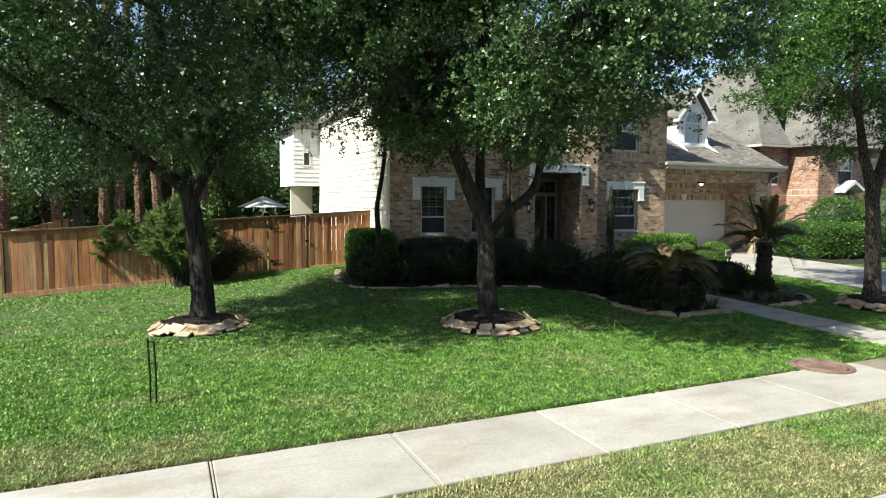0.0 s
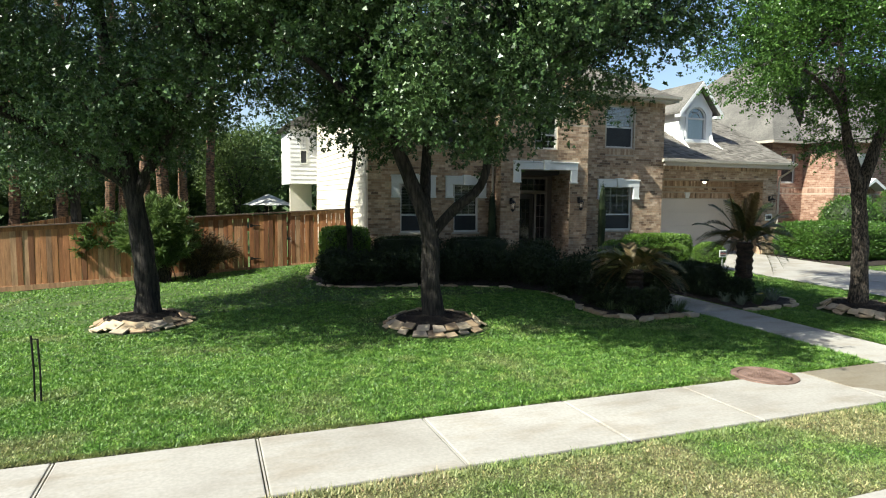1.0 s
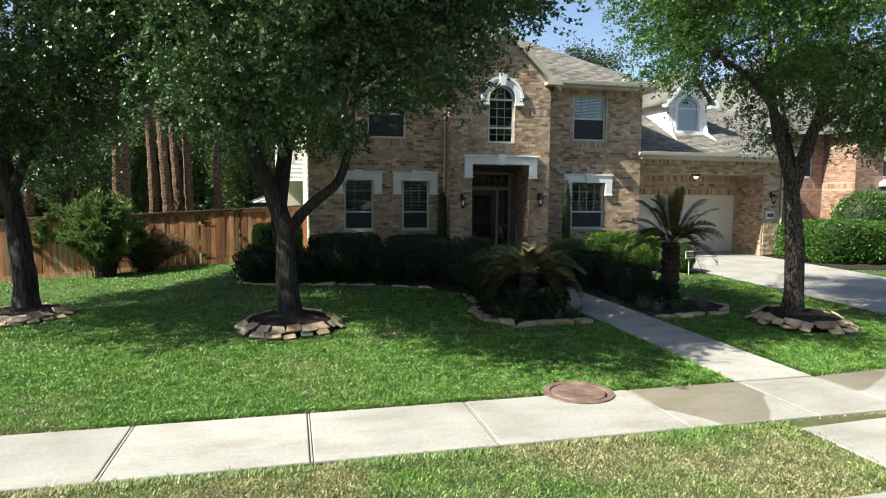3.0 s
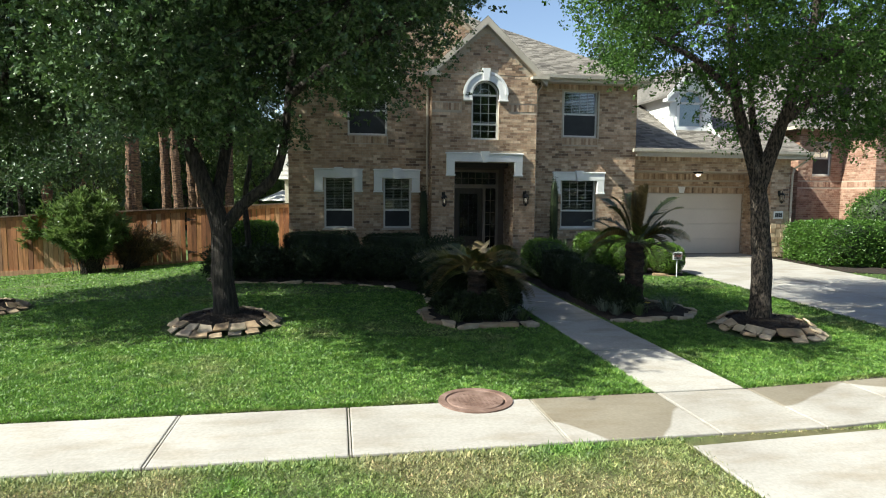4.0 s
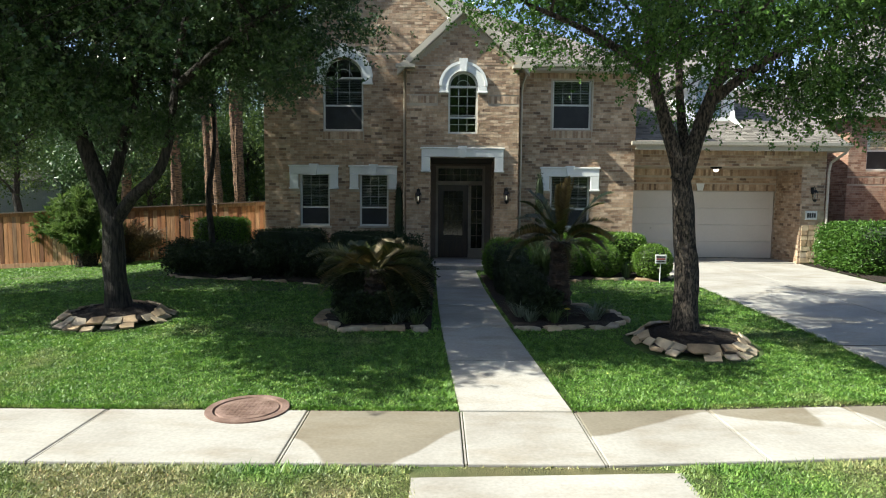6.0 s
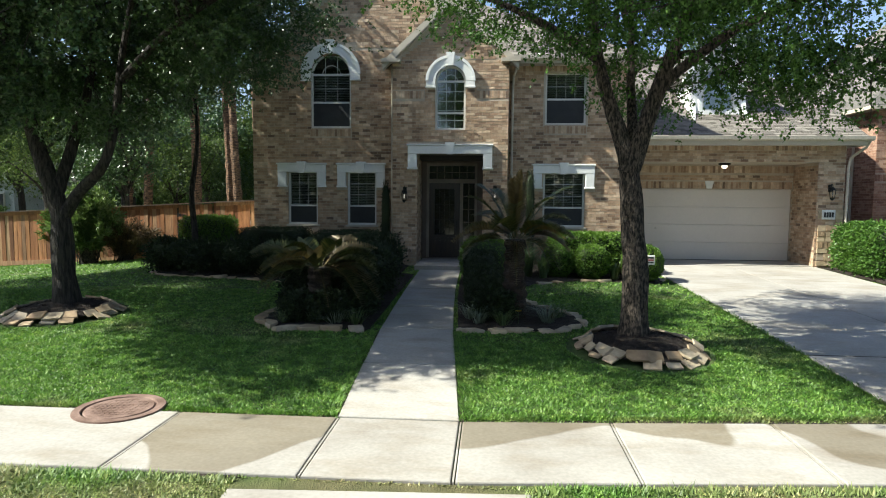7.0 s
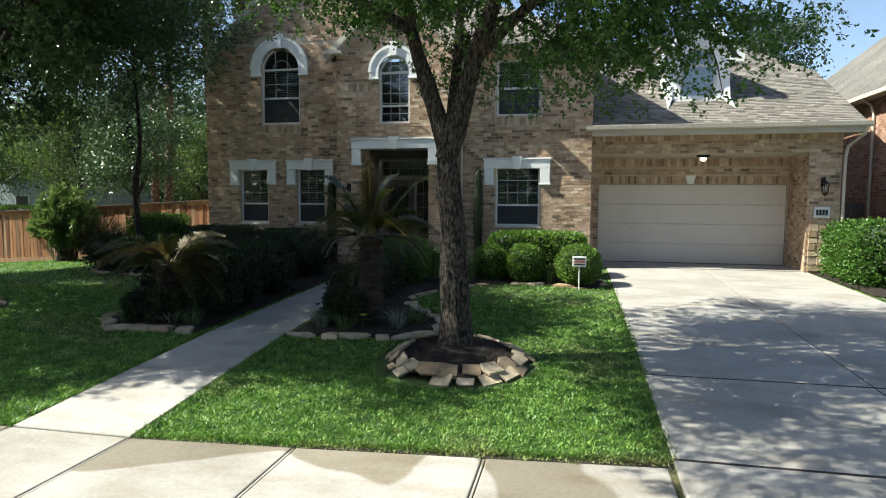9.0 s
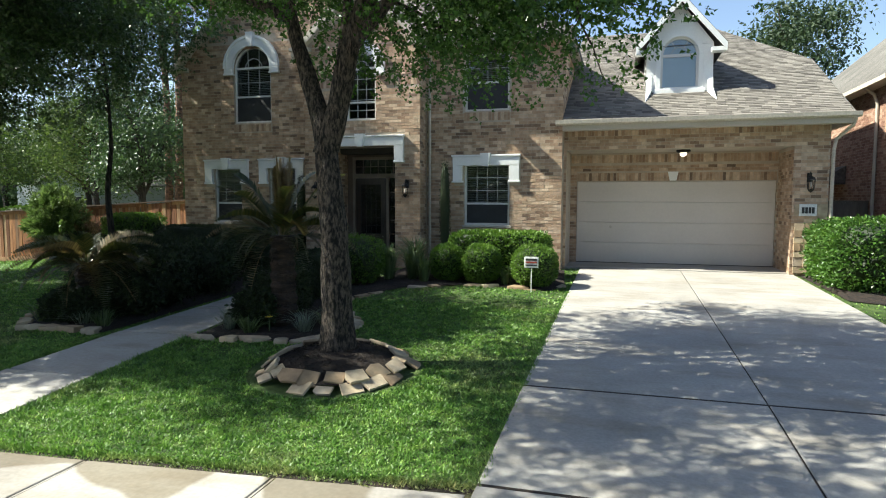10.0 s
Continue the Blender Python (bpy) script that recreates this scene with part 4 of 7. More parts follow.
g_side = part("side_wall", bm, mortar_mat, house)
bm = bmesh.new()
box(bm, 6.33, 23.08, 27.6, 27.8, Z0, 6.1)
part("back_wall", bm, siding_mat, house)
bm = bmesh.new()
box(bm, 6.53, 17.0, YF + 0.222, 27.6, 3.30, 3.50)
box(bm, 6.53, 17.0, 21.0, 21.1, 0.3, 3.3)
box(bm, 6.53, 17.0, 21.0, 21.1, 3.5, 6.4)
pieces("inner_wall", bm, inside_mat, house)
# upper box at the back of the west side
bm = bmesh.new()
box(bm, 5.18, 6.33, 27.6, 31.0, 3.05, 5.55)
up = part("bay_box", bm, pale_siding_mat, house, "pale siding box of the upper storey")
bm = bmesh.new()
for i in range(13):
    z = 3.06 + 0.19 * i
    v = [bm.verts.new(p) for p in ((5.16, 27.575, z), (6.32, 27.575, z), (6.32, 27.597, z + 0.188), (5.16, 27.597, z + 0.188))]
    bm.faces.new(v)
pieces("lap_board", bm, pale_siding_mat, up)
window(5.58, 5.92, 3.9, 5.1, 27.56, 2, 2, parent=house, blind=False)
bm = bmesh.new()
box(bm, 5.35, 6.33, 29.2, 29.4, 0.3, 3.05)
part("side_wall", bm, siding_mat, house)
bm = bmesh.new()
prism(bm, [(4.9, 5.5), (6.9, 5.5), (6.9, 6.75)], "y", 27.3, 31.3)
part("roof", bm, roof_base_mat, house)

# ---- roofs ----
SH = []  # shingles, joined at the end: corner, along, upslope, width, length, normal


def slope(name, pts, thick=0.10):
    bm = bmesh.new()
    lo = [bm.verts.new((x, y, z - thick)) for x, y, z in pts]
    hi = [bm.verts.new(p) for p in pts]
    n = len(pts)
    bm.faces.new(hi)
    bm.faces.new(lo[::-1])
    for i in range(n):
        bm.faces.new((lo[i], lo[(i + 1) % n], hi[(i + 1) % n], hi[i]))
    bmesh.ops.recalc_face_normals(bm, faces=bm.faces[:])
    return part(name, bm, roof_base_mat, house, "grey brown shingled roof")


def shingle(roof, o, along, upv, keep, nu, nv, W=0.22, E=0.115):
    """Courses of tabs over a roof plane: keep(u, v) says where the plane lies."""
    rng = np.random.default_rng(nu * 7 + nv)
    o, along, upv = (np.array(a, float) for a in (o, along, upv))
    along, upv = unit(along), unit(upv)
    nrm = np.cross(along, upv)
    B = []
    for j in range(nv):
        u = -rng.uniform(0, W)
        while u < nu * W:
            w = W * rng.uniform(0.6, 1.25)
            a, b, v = u, u + w - 0.008, j * E
            u += w
            vm = v + E * 0.5
            ka, kb = keep(a, vm), keep(b, vm)
            if ka != kb:  # trimmed at the edge of the plane
                p, q = (a, b) if ka else (b, a)
                for _ in range(8):
                    m = (p + q) / 2
                    p, q = (m, q) if keep(m, vm) else (p, m)
                a, b = (a, p) if ka else (p, b)
            if (ka or kb) and b - a > 0.02:
                h, g = rng.uniform(0.009, 0.016), 0.001
                c = [(a, v - 0.008, h), (b, v - 0.008, h), (b, v + E, g + 0.002), (a, v + E, g + 0.002), (a, v - 0.008, g - 0.004), (b, v - 0.008, g - 0.004), (b, v + E, g - 0.004), (a, v + E, g - 0.004)]
                B.append([o + along * p + upv * q + nrm * r for p, q, r in c])
    ob = own(new("shingles", boxes_mesh("shingles", np.array(B), shingle_mat)), roof)
    tagged(ob, kind="stuff")


SG = 0.52
ye, ze = 18.18, 3.97
groof = slope("garage_roof", [(17.2, ye, ze), (23.42, ye, ze), (23.42, 21.7, ze + SG * (21.7 - ye)), (21.4, 25.3, ze + SG * (25.3 - ye)), (17.2, 25.3, ze + SG * (25.3 - ye))])
k = math.hypot(1, SG)


def on_groof(u, v):
    y = ye + v / k
    x = 17.2 + u
    return 17.22 < x < 23.4 and y < 25.2 and (y < 21.7 or x < 23.4 - (y - 21.7) * 0.561)


shingle(groof, (17.2, ye, ze + 0.002), (1, 0, 0), (0, 1, SG), on_groof, 30, 73)
slope("garage_roof", [(23.42, 21.7, 5.80), (23.42, 23.2, 3.97), (21.4, 25.3, 7.67)])
slope("garage_roof", [(23.42, 23.2, 3.97), (23.42, 27.5, 3.97), (21.4, 27.5, 7.6), (21.4, 25.3, 7.67)])
bm = bmesh.new()
prism(bm, [(18.9, 3.90), (23.0, 3.90), (21.7, 5.62)], "x", 22.9, 23.08)
part("gable_wall", bm, siding_mat, house)
# main roof: front slope with a hip on the east side
MS = 0.60
my, mz = 17.88, 6.10
mroof = slope("main_roof", [(10.0, my + 0.5, mz + 0.3), (12.9, my + 0.55, mz + 0.33), (13.6, my, mz), (17.45, my, mz), (13.05, my + 4.4, mz + 4.4 * MS), (12.0, 24.0, mz + MS * 6.1), (10.0, 24.0, mz + MS * 6.1)])
k2 = math.hypot(1, MS)
shingle(mroof, (12.0, my, mz + 0.002), (1, 0, 0), (0, 1, MS), lambda u, v: (12.0 + u < 17.42 - v / k2) and v / k2 < 6 and 12 + u > 13.7 - min(v / k2, 1.5), 26, 62)
slope("main_roof", [(17.45, my, mz), (17.45, 27.9, mz), (13.05, 24.5, mz + 4.4 * MS), (13.05, my + 4.4, mz + 4.4 * MS)])
# large west gable roof, ridge running back
for s in (-1, 1):
    xe = GX + s * 3.72
    slope("main_roof", [(xe, 18.12, 9.52 - 3.72), (xe, 28.0, 9.52 - 3.72), (GX, 28.0, 9.55), (GX, 18.12, 9.55)][:: s], 0.12)
# bay gable roof
for s in (-1, 1):
    xe = 12.12 + s * 1.86
    slope("bay_roof", [(xe, 17.62, 7.66 - 1.86 * 0.93), (xe, 20.2, 7.66 - 1.86 * 0.93), (12.12, 20.2, 7.68), (12.12, 17.62, 7.68)][:: s], 0.09)
# rake boards and eave boards
bm = bmesh.new()
for cx, top_, half, run, yf in ((GX, 9.53, 3.72, 1.0, 18.10), (12.12, 7.655, 1.86, 0.93, 17.60)):
    for s in (-1, 1):
        e = (cx + s * half, top_ - half * run)
        prism(bm, [(cx, top_), e, (e[0], e[1] - 0.20), (cx, top_ - 0.20)], "y", yf, yf + 0.03)
        prism(bm, [(cx, top_ - 0.20), (e[0], e[1] - 0.20), (e[0], e[1] - 0.23), (cx, top_ - 0.23)], "y", yf + 0.005, yf + 0.19)
pieces("rake_board", bm, trim_mat, house, "beige rake board along the gable")
bm = bmesh.new()
box(bm, 13.62, 17.45, my - 0.02, my + 0.01, mz - 0.20, mz - 0.02)
box(bm, 13.72, 17.45, my + 0.012, YF - 0.002, mz - 0.19, mz - 0.15)
box(bm, 17.2, 17.45, my + 0.012, 27, mz - 0.194, mz - 0.154)
for a, b in ((10.22, 10.75), (13.50, 14.02)):
    prism(bm, [(a, 5.90), (b, 5.90), (b, 5.98), ((a + b) / 2, 6.04), (a, 5.98)], "y", 17.55, YB - 0.003)
box(bm, 6.08, 6.6, 17.98, YF - 0.002, 5.68, 5.80)
pieces("eave", bm, trim_mat, house)
bm = bmesh.new()
box(bm, 17.21, 23.42, ye - 0.015, ye + 0.015, ze - 0.24, ze - 0.03)
box(bm, 17.21, 23.42, ye + 0.02, YG - 0.002, ze - 0.22, ze - 0.18)
box(bm, 23.39, 23.42, ye + 0.02, 21.7, ze - 0.24, ze - 0.06)
pieces("eave", bm, trim_mat, house)
bm = bmesh.new()
prism(bm, [(ye - 0.13, ze - 0.005), (ye - 0.12, ze - 0.09), (ye - 0.07, ze - 0.12), (ye - 0.018, ze - 0.12), (ye - 0.018, ze - 0.005)], "x", 17.05, 23.5)
tube(bm, [(23.40, ye - 0.07, ze - 0.12), (23.38, ye + 0.05, ze - 0.28), (23.17, YG - 0.06, ze - 0.55), (23.13, YG - 0.05, ze - 0.8), (23.13, YG - 0.05, 0.4)], [0.038] * 5, 8)
pieces("gutter", bm, gutter_mat, house, "beige gutter and downpipe")
bm = bmesh.new()
prism(bm, [(my - 0.13, mz + 0.0), (my - 0.12, mz - 0.09), (my - 0.07, mz - 0.12), (my - 0.022, mz - 0.12), (my - 0.022, mz + 0.0)], "x", 13.85, 17.5)
tube(bm, [(13.95, my - 0.07, mz - 0.11), (13.95, my + 0.1, mz - 0.25), (13.86, YF - 0.07, mz - 0.5), (13.84, YF - 0.06, mz - 0.8), (13.84, YF - 0.06, 0.4)], [0.036] * 5, 8)
pieces("gutter", bm, gutter_mat, house)
bm = bmesh.new()
tube(bm, [(10.44, YF - 0.2, 5.9), (10.44, YF - 0.07, 5.6), (10.44, YF - 0.06, 0.4)], [0.04] * 3, 8)
part("downpipe", bm, trim_mat, house)

# dormer on the garage roof
DY = 19.75
DX, DW_, DB, DE = 19.94, 0.79, 4.70, 5.94  # middle, half width, foot, eave


def gz(y):
    return ze + SG * (y - ye)


dorm = part("dormer_wall", pierced(DY, 0.14, DX - DW_, DX + DW_, DB, DE, [(DX - 0.45, DX + 0.45, 4.90, DE)]), white_mat, house, "white painted dormer with an arched window")
bm = bmesh.new()
arc = [(DX + 0.45 * math.cos(math.pi * k / 16), 5.70 + 0.45 * math.sin(math.pi * k / 16)) for k in range(17)]
arc = [p for p in arc if p[1] >= DE]
prism(bm, [(DX - DW_, DE), *arc[::-1], (DX + DW_, DE), (DX + DW_, DE + 0.03), (DX, 6.98), (DX - DW_, DE + 0.03)][::-1], "y", DY + 0.001, DY + 0.14)
for s in (-1, 1):
    prism(bm, [(DX + s * 0.45, 5.70), (DX + s * 0.45, DE), *[p for p in [(DX + s * 0.45 * math.cos(math.pi * k / 16), 5.70 + 0.45 * math.sin(math.pi * k / 16)) for k in range(8, -1, -1)] if p[1] < DE]], "y", DY + 0.004, DY + 0.138)
pieces("dormer_gable", bm, white_mat, dorm)
# moulded frame round the window, proud of the face
dsur = part("window_surround", arch_band(DX, 5.702, 0.45, 0.56, DY - 0.05, DY - 0.002), white_mat, dorm)
for s in (-1, 1):
    xa, xb = sorted((DX + s * 0.45, DX + s * 0.56))
    part("side_casing", soft_box(xa, xb, DY - 0.05, DY - 0.002, 4.865, 5.70, 0.006), white_mat, dorm)
part("sill", soft_box(DX - 0.60, DX + 0.60, DY - 0.08, DY - 0.002, 4.74, 4.86, 0.008), white_mat, dorm)
bm = bmesh.new()
for s in (-1, 1):
    xa, xb = sorted((DX + s * DW_, DX + s * (DW_ - 0.10)))
    prism(bm, [(DY + 0.141, gz(DY) - 0.1), (DY + 0.141, DE), (22.2, DE), (22.2, gz(22.2) - 0.1)], "x", xa, xb)
pieces("dormer_cheek", bm, white_mat, dorm)
bm = bmesh.new()
for i in range(6):
    z = gz(DY) + 0.04 + 0.19 * i
    yb = min(22.2, DY + 0.142 + (z - gz(DY + 0.142)) / SG + 0.3)
    v = [bm.verts.new(p) for p in ((DX - DW_ - 0.022, DY + 0.01, z), (DX - DW_ - 0.002, DY + 0.01, z + 0.186), (DX - DW_ - 0.002, yb, z + 0.186), (DX - DW_ - 0.022, yb, z))]
    bm.faces.new(v)
pieces("lap_board", bm, white_mat, dorm)
# flared foot of the corner boards
for s in (-1, 1):
    bm = bmesh.new()
    xa, xb = DX + s * (DW_ - 0.13), DX + s * (DW_ + 0.002)
    y0 = DY - 0.62
    v = [bm.verts.new(p) for p in ((xa, DY - 0.003, gz(DY) + 0.42), (xb, DY - 0.003, gz(DY) + 0.42), (xb, DY - 0.12, gz(DY) + 0.05), (xa, DY - 0.12, gz(DY) + 0.05), (xb + s * 0.03, y0, gz(y0) + 0.02), (xb, DY - 0.003, gz(DY) - 0.05), (xa, DY - 0.003, gz(DY) - 0.05), (xb, y0 + 0.05, gz(y0) - 0.05))]
    for q in ((0, 1, 2, 3), (3, 2, 4), (1, 5, 7, 4, 2), (3, 4, 7, 6), (0, 3, 6), (0, 6, 5, 1), (5, 6, 7)):
        bm.faces.new([v[i] for i in q])
    bmesh.ops.recalc_face_normals(bm, faces=bm.faces[:])
    part("flared_foot", bm, white_mat, dorm)
dw = window(DX - 0.45, DX + 0.45, 4.86, 5.70, DY + 0.02, 1, 1, arch=True, parent=house, split=0.98, screen=False, blind=False)
bm = bmesh.new()
for g in (math.pi / 3, 2 * math.pi / 3):
    prism(bm, [(DX + w * math.cos(g) + o * math.sin(g), 5.70 + w * math.sin(g) - o * math.cos(g)) for w, o in ((0.20, -0.009), (0.40, -0.009), (0.40, 0.009), (0.20, 0.009))], "y", DY + 0.04, DY + 0.065)
pieces("glazing_bar", bm, frame_mat, dw)
bm = bmesh.new()
box(bm, DX - 0.42, DX + 0.42, DY + 0.09, DY + 0.10, 4.90, 6.12)
part("blind", bm, shade_mat, dw, "pale closed roller blind, tinted blue for the sky reflected in the glass")
for s in (-1, 1):
    slope("dormer_roof", [(DX + s * 1.06, DY - 0.30, 5.90), (DX + s * 1.06, 21.9, 5.90), (DX, 24.0, 7.12), (DX, DY - 0.30, 7.12)][:: s], 0.07)
bm = bmesh.new()
for s in (-1, 1):
    prism(bm, [(DX, 7.10), (DX + s * 1.06, 5.88), (DX + s * 1.06, 5.70), (DX, 6.92)], "y", DY - 0.32, DY - 0.29)
    p, q = sorted((DX + s * 1.06, DX + s * 0.72))
    box(bm, p, q, DY - 0.285, DY - 0.003, 5.70, 5.80)
pieces("dormer_rake", bm, white_mat, dorm)


def coach_lamp(x, y, z, lit=True):
    """A lantern on a wall bracket."""
    base = part("wall_lantern", soft_box(x - 0.05, x + 0.05, y - 0.025, y, z + 0.02, z + 0.22, 0.008), black_metal_mat, house, "black metal wall lantern")
    bm = bmesh.new()
    tube(bm, [(x, y - 0.02, z + 0.16), (x, y - 0.10, z + 0.24), (x, y - 0.16, z + 0.20), (x, y - 0.16, z + 0.14)], [0.011] * 4, 6)
    tube(bm, [(x, y - 0.16, z + 0.15), (x, y - 0.16, z + 0.12), (x, y - 0.16, z + 0.06)], [0.015, 0.06, 0.10], 6)
    tube(bm, [(x, y - 0.16, z - 0.14), (x, y - 0.16, z - 0.18), (x, y - 0.16, z - 0.22)], [0.07, 0.05, 0.01], 6)
    for k in range(6):
        a = math.pi * k / 3
        tube(bm, [(x + 0.085 * math.cos(a), y - 0.16 + 0.085 * math.sin(a), z + 0.06), (x + 0.062 * math.cos(a), y - 0.16 + 0.062 * math.sin(a), z - 0.14)], [0.007, 0.007], 4)
    part("cage", bm, black_metal_mat, base)
    bm = bmesh.new()
    tube(bm, [(x, y - 0.16, z - 0.10), (x, y - 0.16, z - 0.03), (x, y - 0.16, z + 0.02)], [0.014, 0.02, 0.009], 8)
    part("bulb", bm, dim_bulb_mat if lit else trim_mat, base)


coach_lamp(10.87, YB - 0.015, 2.30)
coach_lamp(13.38, YB - 0.015, 2.34)
coach_lamp(22.68, YG - 0.015, 2.46, False)
bm = bmesh.new()
tube(bm, [(20.06, 19.3, 3.30), (20.06, 19.3, 3.26), (20.06, 19.3, 3.23)], [0.17, 0.17, 0.12], 16)
gl = part("ceiling_lamp", bm, black_metal_mat, house, "small round soffit lamp, lit")
bm = bmesh.new()
tube(bm, [(20.06, 19.3, 3.235), (20.06, 19.3, 3.17), (20.06, 19.3, 3.14)], [0.085, 0.075, 0.03], 16)
part("lamp_glass", bm, bulb_mat, gl)
# stone facing at the foot of the pier, with the plaque set in it
r_ = random.Random(8)
bm = bmesh.new()
z = 0.40
while z < 1.93:
    h = min(r_.uniform(0.13, 0.22), 1.99 - z)
    x = 22.41
    while x < 23.03:
        w = min(r_.uniform(0.14, 0.30), 23.07 - x)
        if 23.07 - x - w < 0.08:
            w = 23.07 - x
        if not (z + h > 1.72 and x + w > 22.50 and x < 22.86):
            d = r_.uniform(0.03, 0.055)
            prism(bm, [(x + 0.006 + r_.uniform(0, 0.01), z + 0.006), (x + w - 0.006, z + 0.006 + r_.uniform(0, 0.01)), (x + w - 0.006 - r_.uniform(0, 0.01), z + h - 0.006), (x + 0.006, z + h - 0.006 - r_.uniform(0, 0.01))], "y", YG - d, YG - 0.001)
        x += w
    z += h
for x0, x1 in ((22.41, 22.493), (22.867, 23.07)):
    prism(bm, [(x0, 1.72), (x1, 1.73), (x1, 1.98), (x0, 1.97)], "y", YG - 0.045, YG - 0.001)
pieces("stone", bm, stone_mat, gar)
bm = soft_box(22.50, 22.86, YG - 0.05, YG, 1.71, 1.98, 0.01)
pl = part("number_plaque", bm, sign_mat, house, "white framed house plaque")
bm = bmesh.new()
for k in range(4):
    box(bm, 22.55 + 0.068 * k, 22.605 + 0.068 * k, YG - 0.056, YG - 0.049, 1.77, 1.91)
part("plaque_bars", bm, ink_mat, pl)

# ---- timber fence ----


def fence_top(x):
    return 1.54 + (x + 3.9) * 0.054


FY = 20.25
board_meshes = []
for i in range(4):
    r = random.Random(i)
    bm = bmesh.new()
    box(bm, -0.069, 0.069, 0, 0.018, 0, 1.66)
    bmesh.ops.bevel(bm, geom=[e for e in bm.edges if abs(e.verts[0].co.z - e.verts[1].co.z) > 1], offset=0.004, segments=1, affect="EDGES")
    for v in bm.verts:
        v.co.x += 0.004 * r.uniform(-1, 1)
    board_meshes.append(mesh_of(bm, "board", board_mat))


def board_row(owner, x0, x1, seed):
    r = random.Random(seed)
    p = owner.location
    x = x0 + 0.072
    while x < x1 - 0.06:
        ob = new("board", r.choice(board_meshes))
        ob.parent = owner
        ob.location = Vector((x, FY + r.uniform(-0.006, 0.006), fence_top(x) - 1.68)) - p
        ob.rotation_euler = (r.uniform(-0.004, 0.004), r.uniform(-0.005, 0.005), r.uniform(-0.03, 0.03))
        x += 0.1435


def run(x0, x1, y0, y1, dz0, dz1, name, owner, mat=None):
    bm = bmesh.new()
    v = []
    for x in (x0, x1):
        t = fence_top(x)
        v += [bm.verts.new((x, y, t + z)) for y, z in ((y0, dz0), (y1, dz0), (y1, dz1), (y0, dz1))]
    for a, b in ((0, 1), (1, 2), (2, 3), (3, 0)):
        bm.faces.new((v[a], v[b], v[b + 4], v[a + 4]))
    bm.faces.new(v[3::-1])
    bm.faces.new(v[4:])
    bmesh.ops.recalc_face_normals(bm, faces=bm.faces[:])
    return part(name, bm, mat or board_mat, owner)


fence = thing("wooden_fence", (0, FY, 0), "red-brown stained cedar privacy fence with a cap rail", "fence")
board_row(fence, -3.92, 3.02, 5)
board_row(fence, 4.30, 6.33, 6)
for a, b in ((-3.98, 3.02), (4.30, 6.33)):
    run(a, b, FY - 0.07, FY + 0.10, 0.012, 0.05, "cap_rail", fence, aged_wood_mat)
    run(a, b, FY - 0.024, FY - 0.004, -0.10, 0.010, "top_trim", fence)
    run(a, b, FY - 0.032, FY - 0.004, -1.78, -1.63, "kick_board", fence)
    for z in (-0.5, -1.3):
        run(a, b, FY + 0.022, FY + 0.06, z, z + 0.09, "rail", fence)
for x in (-3.9, -1.5, 0.9, 3.07, 4.25):
    bm = soft_box(x - 0.045, x + 0.045, FY + 0.022, FY + 0.11, fence_top(x) - 1.85, fence_top(x) + 0.005, 0.006)
    part("post", bm, board_mat, fence)
bm = soft_box(-4.0, -3.93, FY - 0.03, FY + 0.06, -0.25, 1.545, 0.006)
part("post", bm, board_mat, fence)
# return of the fence at its west end
side_fence = thing("wooden_fence", (-3.9, 24, 0), "weathered cedar fence running back from the corner", "fence")
for i in range(90):
    ob = new("board", board_meshes[i % 4])
    ob.parent = side_fence
    ob.location = (-0.06, -3.55 + 0.1435 * i, -0.13)
    ob.rotation_euler = (0, 0, math.pi / 2 + 0.01 * ((i * 7) % 5 - 2))
gate = thing("fence_gate", (3.66, FY, 0), "stained cedar garden gate with black strap hinges, closed", "gate")
board_row(gate, 3.025, 4.30, 8)
run(3.03, 4.29, FY - 0.05, FY + 0.05, 0.012, 0.05, "cap_rail", gate, aged_wood_mat)
run(3.1, 4.24, FY + 0.022, FY + 0.06, -0.4, -0.31, "rail", gate)
run(3.1, 4.24, FY + 0.022, FY + 0.06, -1.5, -1.41, "rail", gate)
for z in (1.58, 0.55):
    bm = bmesh.new()
    prism(bm, [(3.04, z - 0.05), (3.12, z - 0.05), (3.12, z - 0.025), (3.36, z - 0.008), (3.36, z + 0.008), (3.12, z + 0.025), (3.12, z + 0.05), (3.04, z + 0.05)], "y", FY - 0.03, FY - 0.022)
    part("hinge", bm, black_metal_mat, gate, "black iron strap hinge")
bm = soft_box(4.16, 4.28, FY - 0.035, FY - 0.02, 1.12, 1.20, 0.004)
tube(bm, [(4.18, FY - 0.05, 1.16), (4.27, FY - 0.05, 1.16)], [0.01, 0.01], 6)
part("latch", bm, black_metal_mat, gate)

# ---- trees ----


def limb(bm, a, b, ra, rb, sag, rng, n=7, sides=8):
    a, b = np.array(a, float), np.array(b, float)
    k = rng.normal(0, 1, 3) * np.linalg.norm(b - a) * 0.05
    pts, rad = [], []
    for i in range(n):
        t = i / (n - 1)
        p = a + (b - a) * t + k * math.sin(math.pi * t) + np.array([0, 0, sag * math.sin(math.pi * t)]) + rng.normal(0, 0.02, 3) * (0 < i < n - 1)
        pts.append(tuple(p))
        rad.append(ra + (rb - ra) * t ** 0.8)
    tube(bm, pts, rad, sides, rough=0.12)
    return pts


